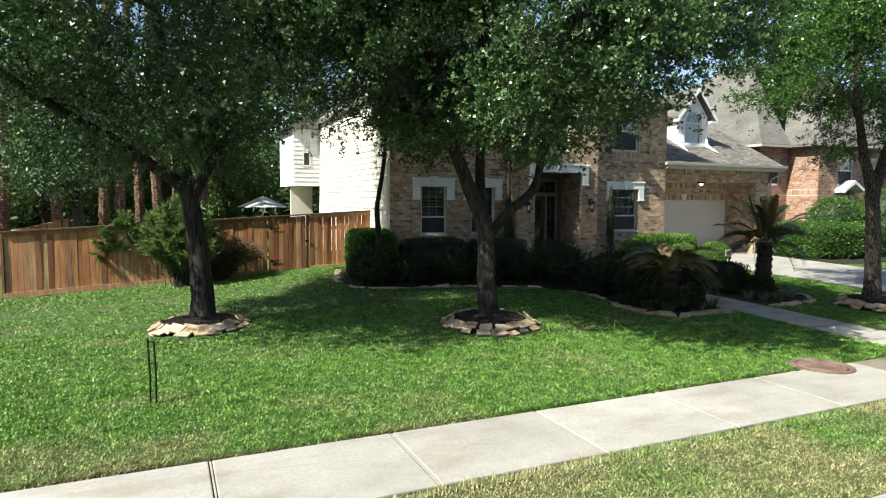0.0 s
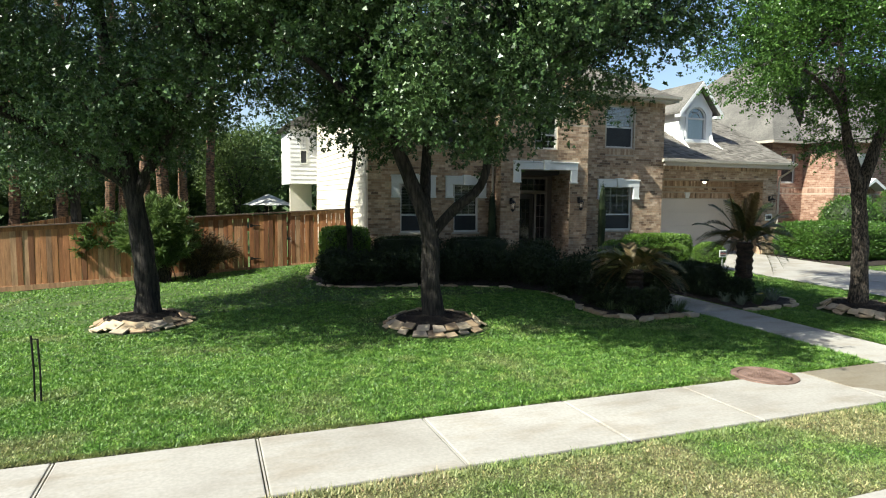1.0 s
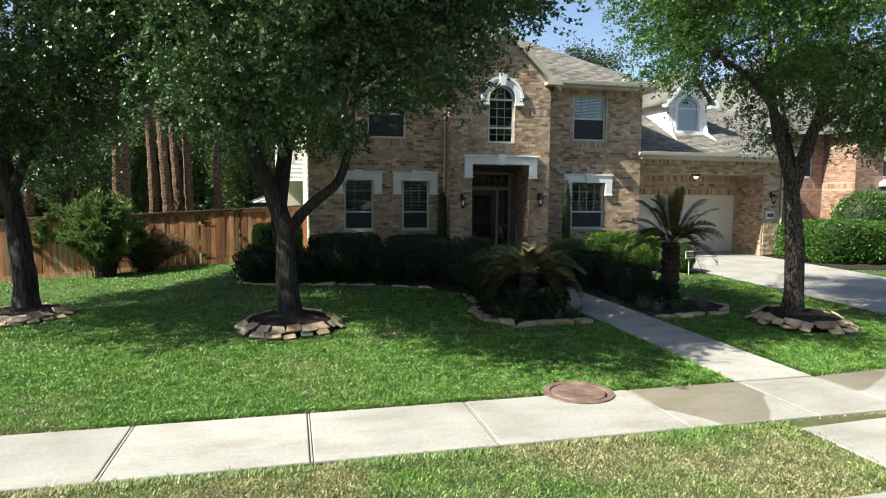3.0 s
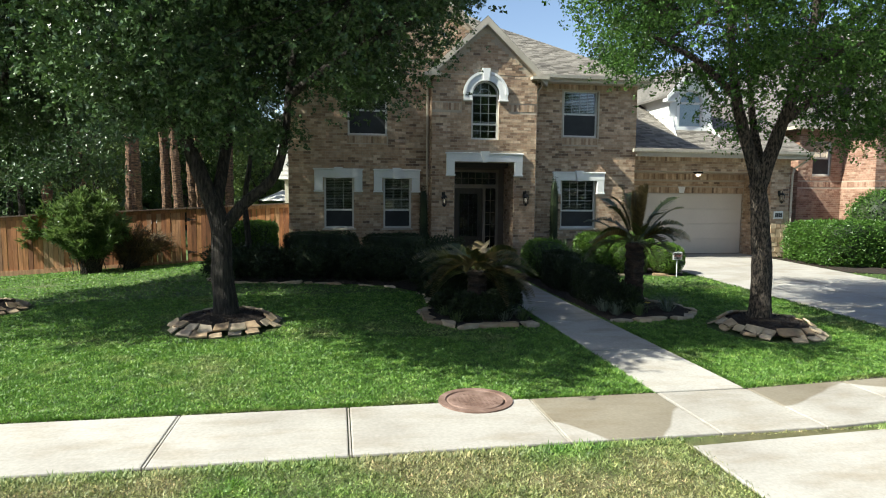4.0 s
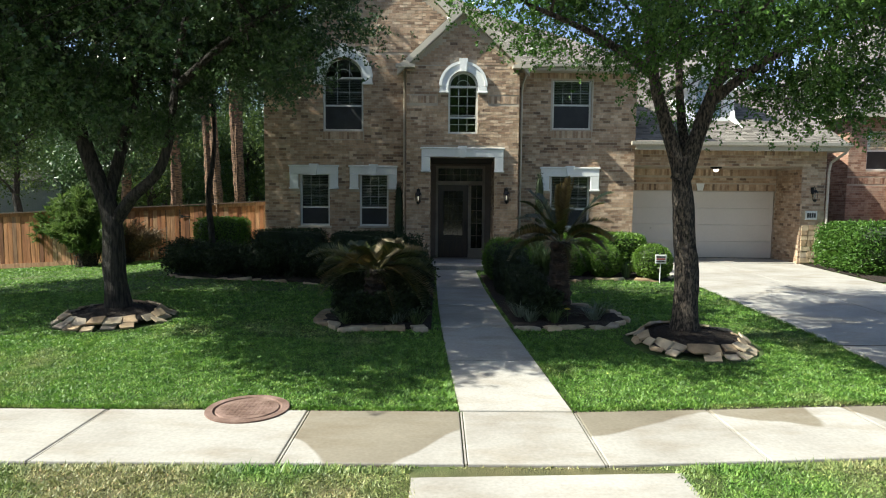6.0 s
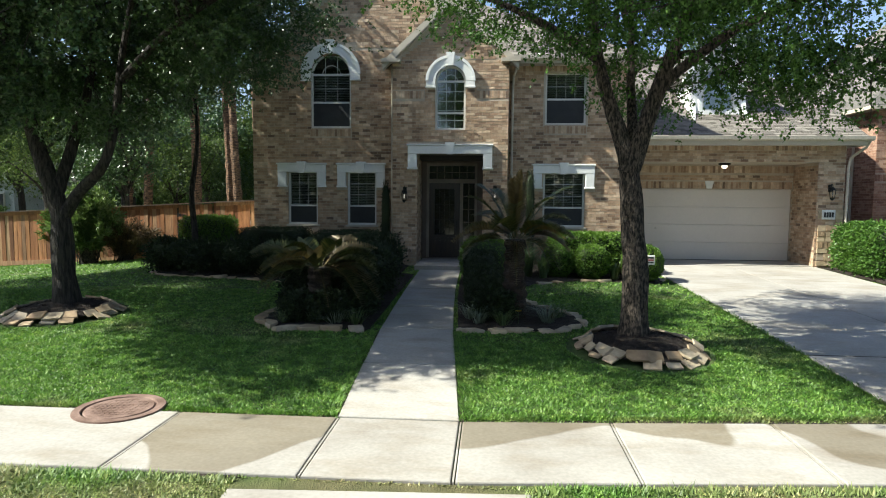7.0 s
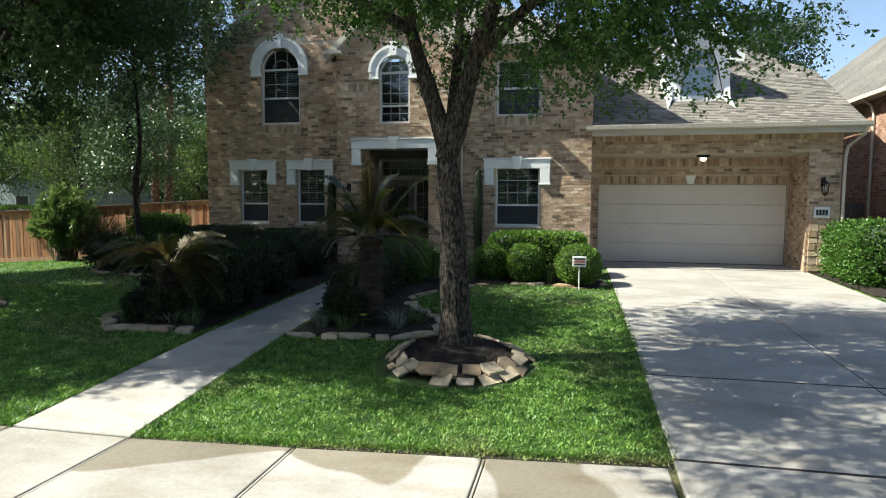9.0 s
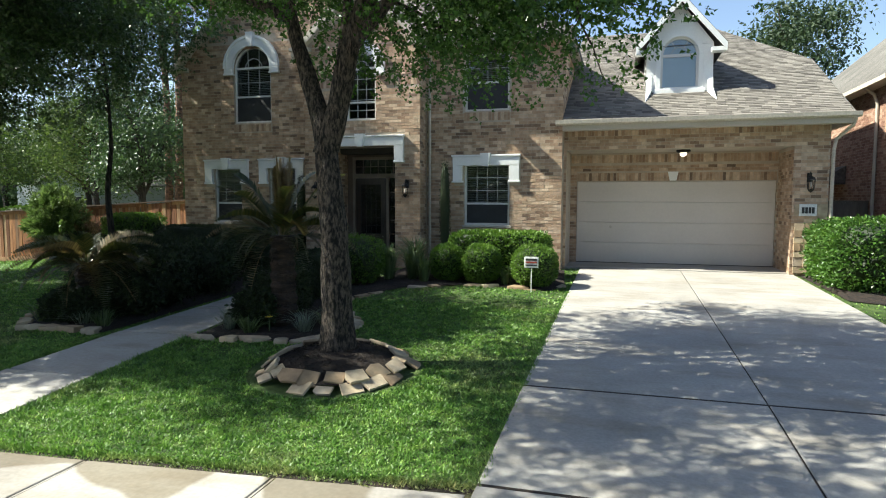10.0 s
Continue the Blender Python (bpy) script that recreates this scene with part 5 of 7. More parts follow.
def tree(name, base, forks, crown_c, crown_r, label, leaf, bark, seed, clumps=240, per=300, size=0.085, r0=0.22, zmin=3.0, spread=0.42, top_w=1.0, gaps=0.0, limbs=8, boughs=(), broad=0.85):
    """Trunk with forked limbs, twigs to every bough, and a crown of single leaves. forks: rows of points, each from the last trunk point or free."""
    rng = np.random.default_rng(seed)
    t = thing(name, base, label, "tree")
    c, rr = np.array(crown_c, float), np.array(crown_r, float)
    floor = zmin if callable(zmin) else (lambda x, y: zmin)
    # boughs
    C = []
    while len(C) < clumps:
        d = unit(rng.normal(size=3))
        f = rng.uniform(0.35, 1.0) ** 0.6
        f *= 0.90 + 0.55 * noise.noise(Vector(d * 2.1) + Vector((seed, 0, 0)))
        p = c + d * rr * f
        if p[2] > floor(p[0], p[1]) + 0.5 * abs(noise.noise(Vector((p[0], p[1], seed)) * 0.8)) and noise.noise(Vector(p * 0.55) + Vector((0, seed, 0))) > -0.62 + gaps:
            C.append(p)
    for a, b, m in boughs:  # low boughs that hang out of the crown
        for s in np.linspace(0, 1, m):
            C.append(np.array(a) * (1 - s) + np.array(b) * s + rng.normal(0, 0.16, 3))
    C = np.array(C)
    bm = bmesh.new()
    ends = []
    for pts, ra, rb in forks:
        q = [np.array(p, float) for p in pts]
        fine, rad = [], []
        for i in range(len(q) - 1):
            p0, p1, p2, p3 = q[max(i - 1, 0)], q[i], q[i + 1], q[min(i + 2, len(q) - 1)]
            for s in range(5 + (i == len(q) - 2)):
                u = s / 5
                fine.append(tuple(0.5 * (2 * p1 + (p2 - p0) * u + (2 * p0 - 5 * p1 + 4 * p2 - p3) * u * u + (3 * p1 - p0 - 3 * p2 + p3) * u ** 3)))
        for i in range(len(fine)):
            rad.append(ra + (rb - ra) * i / (len(fine) - 1))
        if abs(pts[0][2] - base[2]) < 0.3:
            for i in range(3):
                rad[i] *= (1.5, 1.18, 1.05)[i]
        tube(bm, fine, rad, 12, rough=0.18)
        ends += [(np.array(fine[i]), rad[i]) for i in range(len(fine) // 2, len(fine))]
    part("trunk", bm, bark, t, smooth=True)
    bm = bmesh.new()
    E = np.array([e[0] for e in ends])
    subs = []
    order = rng.permutation(len(C))
    for j in order[: limbs * 4]:
        i = int(np.argmin(np.linalg.norm(E - C[j], axis=1) + 0.6 * np.maximum(0, E[:, 2] - C[j][2])))
        pts = limb(bm, E[i], C[j], min(ends[i][1] * 0.6, 0.06), 0.012, 0.25, rng)
        subs += [np.array(p) for p in pts[2:]]
    S = np.array(subs)
    for j in order[limbs * 4:]:
        i = int(np.argmin(np.linalg.norm(S - C[j], axis=1)))
        limb(bm, S[i], C[j], 0.016, 0.005, 0.05, rng, 4, 5)
    tagged(part("twig_mass", bm, bark, t, smooth=True), kind="stuff")
    n = rng.poisson(per / 8, len(C))
    P = np.repeat(C, n, axis=0)
    k = spread * rng.uniform(0.7, 1.25, len(C))
    P = P + rng.normal(size=P.shape) * np.repeat(k, n)[:, None] * np.array([1, 1, 0.62])
    P = P[P[:, 2] > np.array([floor(a, b) for a, b in P[:, :2]]) - 0.45]
    # each twig ends in a tuft of leaves
    twig = np.repeat(unit(P - c + rng.normal(size=P.shape) * 1.2), 9, axis=0)
    P = np.repeat(P, 9, axis=0)
    P = P + twig * rng.uniform(0, 0.14, len(P))[:, None]
    V = leaf_quads(P, np.full(len(P), size), rng, broad, -0.1, towards=twig * 1.0)
    V = np.stack([V[:, 1], V[:, 2], V[:, 3] * 0.5 + V[:, 0] * 0.5], axis=1)  # small pointed leaves
    own(new("crown", quads("crown", V, leaf)), t)
    return t


BOUGHS = [((17.0, 9.3, 4.35), (18.6, 9.0, 3.95), 8), ((16.5, 9.6, 3.95), (18.3, 9.4, 3.65), 6), ((16.3, 9.4, 4.1), (17.3, 9.1, 3.8), 4), ((17.4, 8.9, 4.4), (18.2, 8.8, 4.1), 2)]
z1, z2, z3, z4 = lie(0.7, 13.1), lie(5.8, 10.8), lie(15.4, 9.5), lie(5.4, 16.5)
tree("oak_tree", (0.71, 13.13, z1), [
    ([(0.71, 13.13, z1), (0.66, 13.13, 1.2), (0.50, 13.15, 2.5), (0.30, 13.2, 3.6), (0.1, 13.2, 5.0), (-0.1, 13.2, 7.4)], 0.235, 0.07),
    ([(0.50, 13.15, 2.4), (1.0, 12.9, 3.4), (1.6, 12.4, 4.4), (2.0, 12.0, 5.6)], 0.11, 0.04),
    ([(0.45, 13.15, 2.7), (-0.7, 12.8, 3.5), (-2.0, 12.2, 4.3), (-3.0, 11.8, 5.2)], 0.12, 0.04),
    ([(0.30, 13.2, 3.4), (0.2, 14.4, 4.6), (0.3, 15.6, 5.6)], 0.10, 0.04)],
    (-0.35, 13.0, 6.15), (4.2, 4.9, 3.5), "dark-leaved live oak in a ring of flagstones", oak_leaf, dark_bark_mat, 11, 420, 590, 0.079, zmin=lambda x, y: 3.1 if x < 1.2 else min(4.5, 3.1 + 1.1 * (x - 1.2)), spread=0.33, gaps=0.2)
tree("oak_tree", (5.80, 10.82, z2), [
    ([(5.80, 10.82, z2), (5.72, 10.82, 1.0), (5.70, 10.84, 1.85), (5.40, 10.9, 2.7), (5.05, 11.0, 3.6), (4.6, 11.1, 5.2), (4.3, 11.1, 6.8)], 0.215, 0.06),
    ([(5.70, 10.84, 1.75), (6.1, 10.75, 2.25), (6.65, 10.65, 2.75), (6.85, 10.7, 3.5), (6.95, 10.8, 4.6), (7.3, 10.9, 6.4)], 0.115, 0.04),
    ([(5.62, 10.86, 2.2), (5.75, 11.2, 3.2), (5.95, 11.5, 4.6), (6.0, 11.6, 7.0)], 0.12, 0.04),
    ([(5.05, 11.0, 3.6), (4.0, 10.4, 4.3), (2.9, 10.0, 5.0)], 0.09, 0.03),
    ([(6.95, 10.8, 4.2), (8.0, 10.4, 4.9), (9.1, 10.1, 5.4)], 0.08, 0.03)],
    (5.9, 10.5, 6.1), (4.6, 4.8, 3.3), "dark-leaved live oak with a forked trunk in a ring of flagstones", oak_leaf, dark_bark_mat, 23, 540, 640, 0.080, zmin=lambda x, y: min(4.6, 3.3 + 0.55 * max(0.0, 5.0 - x)) if x < 6.5 else min(4.2, 3.3 + 0.6 * (x - 6.5)), spread=0.33, gaps=0.26)
tree("oak_tree", (15.37, 9.49, z3), [
    ([(15.37, 9.49, z3), (15.36, 9.5, 1.2), (15.28, 9.52, 2.2), (15.20, 9.55, 2.85), (14.95, 9.6, 3.6), (14.72, 9.6, 4.5), (14.5, 9.7, 6.6)], 0.20, 0.05),
    ([(15.22, 9.54, 2.6), (15.42, 9.5, 3.2), (15.62, 9.45, 3.9), (15.95, 9.4, 4.9), (16.2, 9.4, 6.8)], 0.15, 0.05),
    ([(15.60, 9.45, 3.8), (16.5, 9.2, 4.5), (17.6, 8.9, 4.9), (18.6, 8.7, 4.9)], 0.08, 0.025),
    ([(14.80, 9.6, 4.2), (13.8, 9.2, 4.7), (12.7, 9.0, 5.1)], 0.08, 0.025),
    ([(15.30, 9.52, 2.9), (15.3, 9.9, 4.0), (15.35, 10.3, 6.0)], 0.09, 0.03)],
    (15.1, 8.3, 6.3), (4.5, 4.7, 3.1), "light green live oak with rough grey bark in a flagstone ring", light_leaf, bark_mat, 37, 450, 640, 0.066, zmin=lambda x, y: max(3.5 + max(0.0, min(1.2, 0.75 * (15.3 - x))), 4.7 - 0.4 * max(0.0, y - 7.0)), gaps=0.24, spread=0.31, boughs=BOUGHS)
tree("crepe_tree", (5.44, 16.46, z4), [
    ([(5.44, 16.46, z4), (5.40, 16.46, 1.3), (5.34, 16.46, 2.3), (5.50, 16.45, 3.3), (5.55, 16.4, 4.3), (5.4, 16.4, 6.2)], 0.095, 0.03)],
    (4.7, 16.8, 7.8), (3.1, 2.7, 3.4), "slender young tree with a sparse crown beside the house", oak_leaf, dark_bark_mat, 41, 300, 340, 0.078, zmin=4.2, spread=0.34)

# ---- beds, rings and borders ----
LEFT_BED = [(11.36, 10.02), (9.85, 10.02), (9.42, 10.5), (9.36, 11.2), (9.7, 12.2), (9.75, 13.2), (8.9, 14.4), (7.2, 14.95), (5.2, 15.25), (4.55, 15.8), (4.42, 17.2), (4.9, 18.9), (10.5, 18.2), (11.0, 17.7), (11.0, 16.2), (11.36, 16.0)]
RIGHT_BED = [(12.78, 10.15), (14.35, 10.25), (14.85, 10.75), (14.8, 11.4), (13.95, 12.6), (13.75, 13.6), (14.3, 14.9), (15.4, 15.5), (16.4, 15.45), (17.3, 15.2), (17.5, 16.0), (17.3, 18.3), (13.3, 18.2), (13.3, 16.2), (12.55, 16.0), (12.62, 13.0)]
EAST_BED = [(22.55, 18.6), (22.6, 15.4), (23.4, 15.0), (27.0, 15.3), (27.0, 18.9), (23.1, 18.9)]
RINGS = [(0.62, 12.95, 0.92), (5.76, 10.75, 0.95), (15.42, 9.35, 0.93)]


def bed(name, poly, label):
    bm = bmesh.new()
    cx, cy = sum(p[0] for p in poly) / len(poly), sum(p[1] for p in poly) / len(poly)
    top = bmesh.ops.triangle_fill
    vs = [bm.verts.new((x, y, lie(x, y) + 0.03)) for x, y in poly]
    es = [bm.edges.new((vs[i], vs[(i + 1) % len(vs)])) for i in range(len(vs))]
    top(bm, edges=es, use_beauty=True)
    bmesh.ops.subdivide_edges(bm, edges=bm.edges[:], cuts=5, use_grid_fill=True)
    bmesh.ops.triangulate(bm, faces=bm.faces[:])
    edge = {v for e in bm.edges if e.is_boundary for v in e.verts}
    for v in bm.verts:
        v.co.z = lie(v.co.x, v.co.y) + (0.02 if v in edge else 0.06 + 0.05 * noise.noise(v.co * 2.1))
    bmesh.ops.recalc_face_normals(bm, faces=bm.faces[:])
    return tagged(part(name, bm, soil_mat), label, "flower bed", kind="structure")


bed("mulch_bed", LEFT_BED, "dark shredded bark mulch under the shrubs")
bed("mulch_bed", RIGHT_BED, "dark shredded bark mulch under the shrubs")
bed("mulch_bed", EAST_BED, "dark mulch strip at the hedge")


def chips(name, inside, n, seed, label):
    """Loose bark chips."""
    rng = np.random.default_rng(seed)
    P = np.array([inside(rng) for _ in range(n)])
    V = leaf_quads(P, np.full(n, 0.055), rng, 0.35, 0.0)
    V[..., 2] = P[:, None, 2] + (V[..., 2] - P[:, None, 2]) * 0.35
    ob = new(name, quads(name, V, soil_mat))
    return tagged(ob, label, "mulch", kind="stuff")


def stone_mesh(rng, w, d, h):
    n = rng.integers(5, 8)
    ang = np.sort(rng.uniform(0, 2 * math.pi, n) * 0.25 + np.linspace(0, 2 * math.pi, n, endpoint=False))
    ring = [(w / 2 * math.cos(a) * (1.0 + 0.25 * abs(math.cos(2 * a))) * rng.uniform(0.85, 1.1), d / 2 * math.sin(a) * (1.0 + 0.25 * abs(math.sin(2 * a))) * rng.uniform(0.85, 1.1)) for a in ang]
    bm = bmesh.new()
    L = []
    for s, z in ((0.95, -h / 2), (1.0, -h * 0.3), (1.0, h * 0.3), (0.93, h / 2)):
        L.append([bm.verts.new((x * s, y * s, z + rng.uniform(-0.1, 0.1) * h)) for x, y in ring])
    for a, b in zip(L, L[1:]):
        for i in range(n):
            bm.faces.new((a[i], a[(i + 1) % n], b[(i + 1) % n], b[i]))
    bm.faces.new(L[0][::-1])
    bm.faces.new(L[-1])
    return mesh_of(bm, "stone", stone_mat)


def slab_mesh(rng, w, d, h):
    """A broken flagstone: four or five straight sides, sharp rim, split face."""
    c = [(-w / 2, -d / 2), (w / 2, -d / 2), (w / 2, d / 2), (-w / 2, d / 2)]
    if rng.uniform() < 0.6:
        k = int(rng.integers(0, 4))
        p, q = c[k], c[(k + 1) % 4]
        f = rng.uniform(0.35, 0.65)
        c.insert(k + 1, ((p[0] + (q[0] - p[0]) * f) * 1.14, (p[1] + (q[1] - p[1]) * f) * 1.14))
    ring = [(x + rng.normal(0, 0.022), y + rng.normal(0, 0.022)) for x, y in c]
    n = len(ring)
    bm = bmesh.new()
    L = []
    for s, z in ((0.94, -h / 2), (1.0, 0.0), (0.97, h / 2)):
        L.append([bm.verts.new((x * s, y * s, z + rng.uniform(-0.12, 0.12) * h)) for x, y in ring])
    for a, b in zip(L, L[1:]):
        for i in range(n):
            bm.faces.new((a[i], a[(i + 1) % n], b[(i + 1) % n], b[i]))
    bm.faces.new(L[0][::-1])
    bm.faces.new(L[-1])
    return mesh_of(bm, "stone", stone_mat)


rng_s = np.random.default_rng(77)
flat_stones = [stone_mesh(rng_s, 0.38, 0.27, 0.055) for _ in range(9)]
slab_stones = [slab_mesh(rng_s, rng_s.uniform(0.30, 0.42), rng_s.uniform(0.22, 0.32), 0.05) for _ in range(12)]
edge_stones = [stone_mesh(rng_s, 0.40, 0.20, 0.085) for _ in range(8)]


def set_stone(owner, mesh, x, y, z, turn, tilt, roll, s=1.0):
    ob = new("stone", mesh)
    ob.parent = owner
    ob.matrix_basis = Matrix.Translation(Vector((x, y, z)) - owner.location) @ Matrix.Rotation(turn, 4, "Z") @ Euler((tilt, roll, 0)).to_matrix().to_4x4() @ Matrix.Scale(s, 4)
    return ob


for i, (cx, cy, R) in enumerate(RINGS):
    r = random.Random(50 + i)
    g = lie(cx, cy)
    tr = thing("tree_ring", (cx, cy, g), "ring of rough tan flagstones round a mound of dark mulch", "tree ring", "flagstone tree rings")
    bm = bmesh.new()
    prev = None
    for k in range(9):
        q = (R - 0.1) * k / 8
        h = 0.20 * math.cos(k / 8 * 1.25) + 0.015
        cur = [bm.verts.new((cx + q * math.cos(a) , cy + q * math.sin(a), lie(cx + q * math.cos(a), cy + q * math.sin(a)) + h + 0.02 * noise.noise(Vector((q * math.cos(a) * 4, q * math.sin(a) * 4, i))))) for a in [2 * math.pi * j / 28 for j in range(28)]] if k else [bm.verts.new((cx, cy, g + 0.19))]
        if prev:
            for j in range(28):
                if len(prev) == 1:
                    bm.faces.new((prev[0], cur[j], cur[(j + 1) % 28]))
                else:
                    bm.faces.new((prev[j], cur[j], cur[(j + 1) % 28], prev[(j + 1) % 28]))
        prev = cur
    part("mulch_mound", bm, soil_mat, tr, "dark shredded mulch")
    for layer, n, rad, h, sc in ((0, 20, R - 0.06, 0.045, 0.62), (1, 19, R - 0.17, 0.115, 0.72)):
        for k in range(n):
            a = 2 * math.pi * (k + r.uniform(-0.12, 0.12) + 0.5 * layer) / n
            if not layer and r.random() < 0.25:
                continue
            q = rad + r.uniform(-0.04, 0.04)
            x, y = cx + q * math.cos(a), cy + q * math.sin(a)
            set_stone(tr, r.choice(slab_stones), x, y, lie(x, y) + h + r.uniform(-0.01, 0.02), a + math.pi / 2 + r.uniform(-0.22, 0.22), r.uniform(0.35, 0.75) * (1 if layer else 0.7), r.uniform(-0.12, 0.12), sc * r.uniform(0.82, 1.15))

    def in_ring(rng, cx=cx, cy=cy, R=R):
        a, q = rng.uniform(0, 2 * math.pi), R * 0.72 * math.sqrt(rng.uniform())
        x, y = cx + q * math.cos(a), cy + q * math.sin(a)
        return (x, y, lie(x, y) + 0.20 * math.cos(q / (R - 0.1) * 1.25) + 0.035)
    chips("bark_chips", in_ring, 1500, 60 + i, "loose shredded bark round the trunk")


def border(poly, label, seed, step=0.36, sparse=99):
    r = random.Random(seed)
    b = thing("stone_border", (*poly[0], lie(*poly[0])), label, "stone border", "stone bed borders")
    for i, ((xa, ya), (xb, yb)) in enumerate(zip(poly, poly[1:])):
        L = math.hypot(xb - xa, yb - ya)
        n = max(1, round(L / step))
        for k in range(n):
            t = (k + 0.5) / n
            x, y = xa + (xb - xa) * t + r.uniform(-0.03, 0.03), ya + (yb - ya) * t + r.uniform(-0.03, 0.03)
            if i >= sparse and r.random() < 0.4:
                continue
            set_stone(b, r.choice(edge_stones), x, y, lie(x, y) + (0.02 if i < sparse else -0.005) + r.uniform(-0.02, 0.015), math.atan2(yb - ya, xb - xa) + r.uniform(-0.15, 0.15), r.uniform(-0.1, 0.1), r.uniform(-0.06, 0.06), r.uniform(0.85, 1.15))


border(LEFT_BED[:12], "low border of flat tan stones along the bed", 3, sparse=3)
border(RIGHT_BED[:11], "low border of flat grey stones along the bed", 4, sparse=4)

# ---- shrubs ----
oleander_leaf = leafy("oleander_leaf", [(0.0, (0.05, 0.09, 0.03)), (0.5, (0.115, 0.175, 0.06)), (1.0, (0.25, 0.315, 0.135))], 0.4, 0.35, 2)


def shrub(name, c, r, label, leaf, seed, n=5000, size=0.05, square=2.0, category="shrub", group="", width=0.5, shaggy=0.06, core=0.84, lumps=0.06):
    """A clipped or loose bush: a solid core, inner shade put into its dark colour, under a skin of single leaves.
    square: 2 is round, more is boxy. c is the middle of the foot.
    """
    rng = np.random.default_rng(seed)
    c, r = np.array(c, float), np.array(r, float)
    c = c + np.array([0, 0, r[2]])
    d = unit(rng.normal(size=(n, 3)))
    q = (np.abs(d) ** square).sum(axis=1) ** (-1 / square)
    lump = np.array([lumps * noise.noise(Vector(v * 3.1) + Vector((seed, 0, 0))) for v in d])
    f = q * (0.93 + lump) * (1 - np.abs(rng.normal(0, shaggy * 1.4, n))) + rng.normal(0, shaggy * 0.4, n)
    P = c + d * r * f[:, None]
    P = P[P[:, 2] > c[2] - r[2] + 0.03]
    dd = unit(P - c)
    V = leaf_quads(P, np.full(len(P), size), rng, width, 0.25, towards=dd * 0.9)
    t = thing(name, (c[0], c[1], c[2] - r[2]), label, category, group)
    own(new("foliage", quads("foliage", V, leaf)), t)
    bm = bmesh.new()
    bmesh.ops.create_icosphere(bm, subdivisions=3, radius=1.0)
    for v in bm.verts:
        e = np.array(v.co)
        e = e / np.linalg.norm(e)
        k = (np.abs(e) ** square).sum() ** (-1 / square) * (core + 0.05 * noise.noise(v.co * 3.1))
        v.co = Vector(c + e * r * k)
    # same dark colour in every bush: stands for the shade between the leaves
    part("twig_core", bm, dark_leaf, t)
    return t


def row(name, x0, x1, y0, y1, h, label, leaf, seed, n=16000, size=0.045, sq=7.0, group=""):
    x, y = (x0 + x1) / 2, (y0 + y1) / 2
    return shrub(name, (x, y, lie(x, y) - 0.02), ((x1 - x0) / 2, (y1 - y0) / 2, h / 2), label, leaf, seed, n, size, sq, "hedge", group, shaggy=0.055)


# by the house, west of the path
row("box_hedge", 4.75, 6.1, 16.6, 18.0, 1.42, "clipped yellow-green box hedge at the house corner", box_leaf, 101, 12000, 0.07)
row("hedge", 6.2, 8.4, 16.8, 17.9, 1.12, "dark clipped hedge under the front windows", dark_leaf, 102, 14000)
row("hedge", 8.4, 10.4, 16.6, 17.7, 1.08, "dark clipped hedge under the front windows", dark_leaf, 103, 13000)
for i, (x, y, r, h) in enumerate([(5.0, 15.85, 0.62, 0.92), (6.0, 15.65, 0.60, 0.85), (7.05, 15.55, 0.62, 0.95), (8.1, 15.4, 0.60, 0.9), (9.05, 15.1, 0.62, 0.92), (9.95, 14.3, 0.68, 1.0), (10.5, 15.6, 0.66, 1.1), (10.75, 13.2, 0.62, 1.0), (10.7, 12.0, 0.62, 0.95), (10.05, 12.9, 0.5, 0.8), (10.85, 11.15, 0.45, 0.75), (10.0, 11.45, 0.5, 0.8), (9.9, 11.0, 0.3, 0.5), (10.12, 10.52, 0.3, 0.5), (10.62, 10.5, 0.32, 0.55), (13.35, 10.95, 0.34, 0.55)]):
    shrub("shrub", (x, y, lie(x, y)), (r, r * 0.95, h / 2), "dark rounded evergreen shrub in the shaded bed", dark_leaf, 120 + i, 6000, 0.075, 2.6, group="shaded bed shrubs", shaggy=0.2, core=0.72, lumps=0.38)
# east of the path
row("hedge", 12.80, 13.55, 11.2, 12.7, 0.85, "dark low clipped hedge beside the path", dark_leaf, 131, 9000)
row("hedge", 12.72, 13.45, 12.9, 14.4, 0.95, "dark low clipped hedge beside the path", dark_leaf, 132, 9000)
shrub("shrub", (13.15, 15.1, 0.24), (0.62, 0.62, 0.55), "yellow-green mounded shrub beside the porch", box_leaf, 133, 6500, 0.05, 3.0)
row("box_hedge", 14.75, 17.15, 16.35, 17.5, 1.10, "bright green clipped hedge along the house wall", box_leaf, 134, 19000, 0.075)
for i, (x, y, r, h) in enumerate([(14.95, 15.95, 0.40, 0.85), (15.75, 15.85, 0.44, 0.88), (16.92, 15.62, 0.50, 0.92)]):
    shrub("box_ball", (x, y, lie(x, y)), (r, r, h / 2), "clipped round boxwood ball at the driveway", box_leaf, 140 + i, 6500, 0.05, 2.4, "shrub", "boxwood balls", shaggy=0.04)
row("hedge", 22.36, 26.8, 15.7, 18.45, 1.46, "glossy green clipped hedge beside the driveway", hedge_leaf, 150, 30000, 0.085, 8)


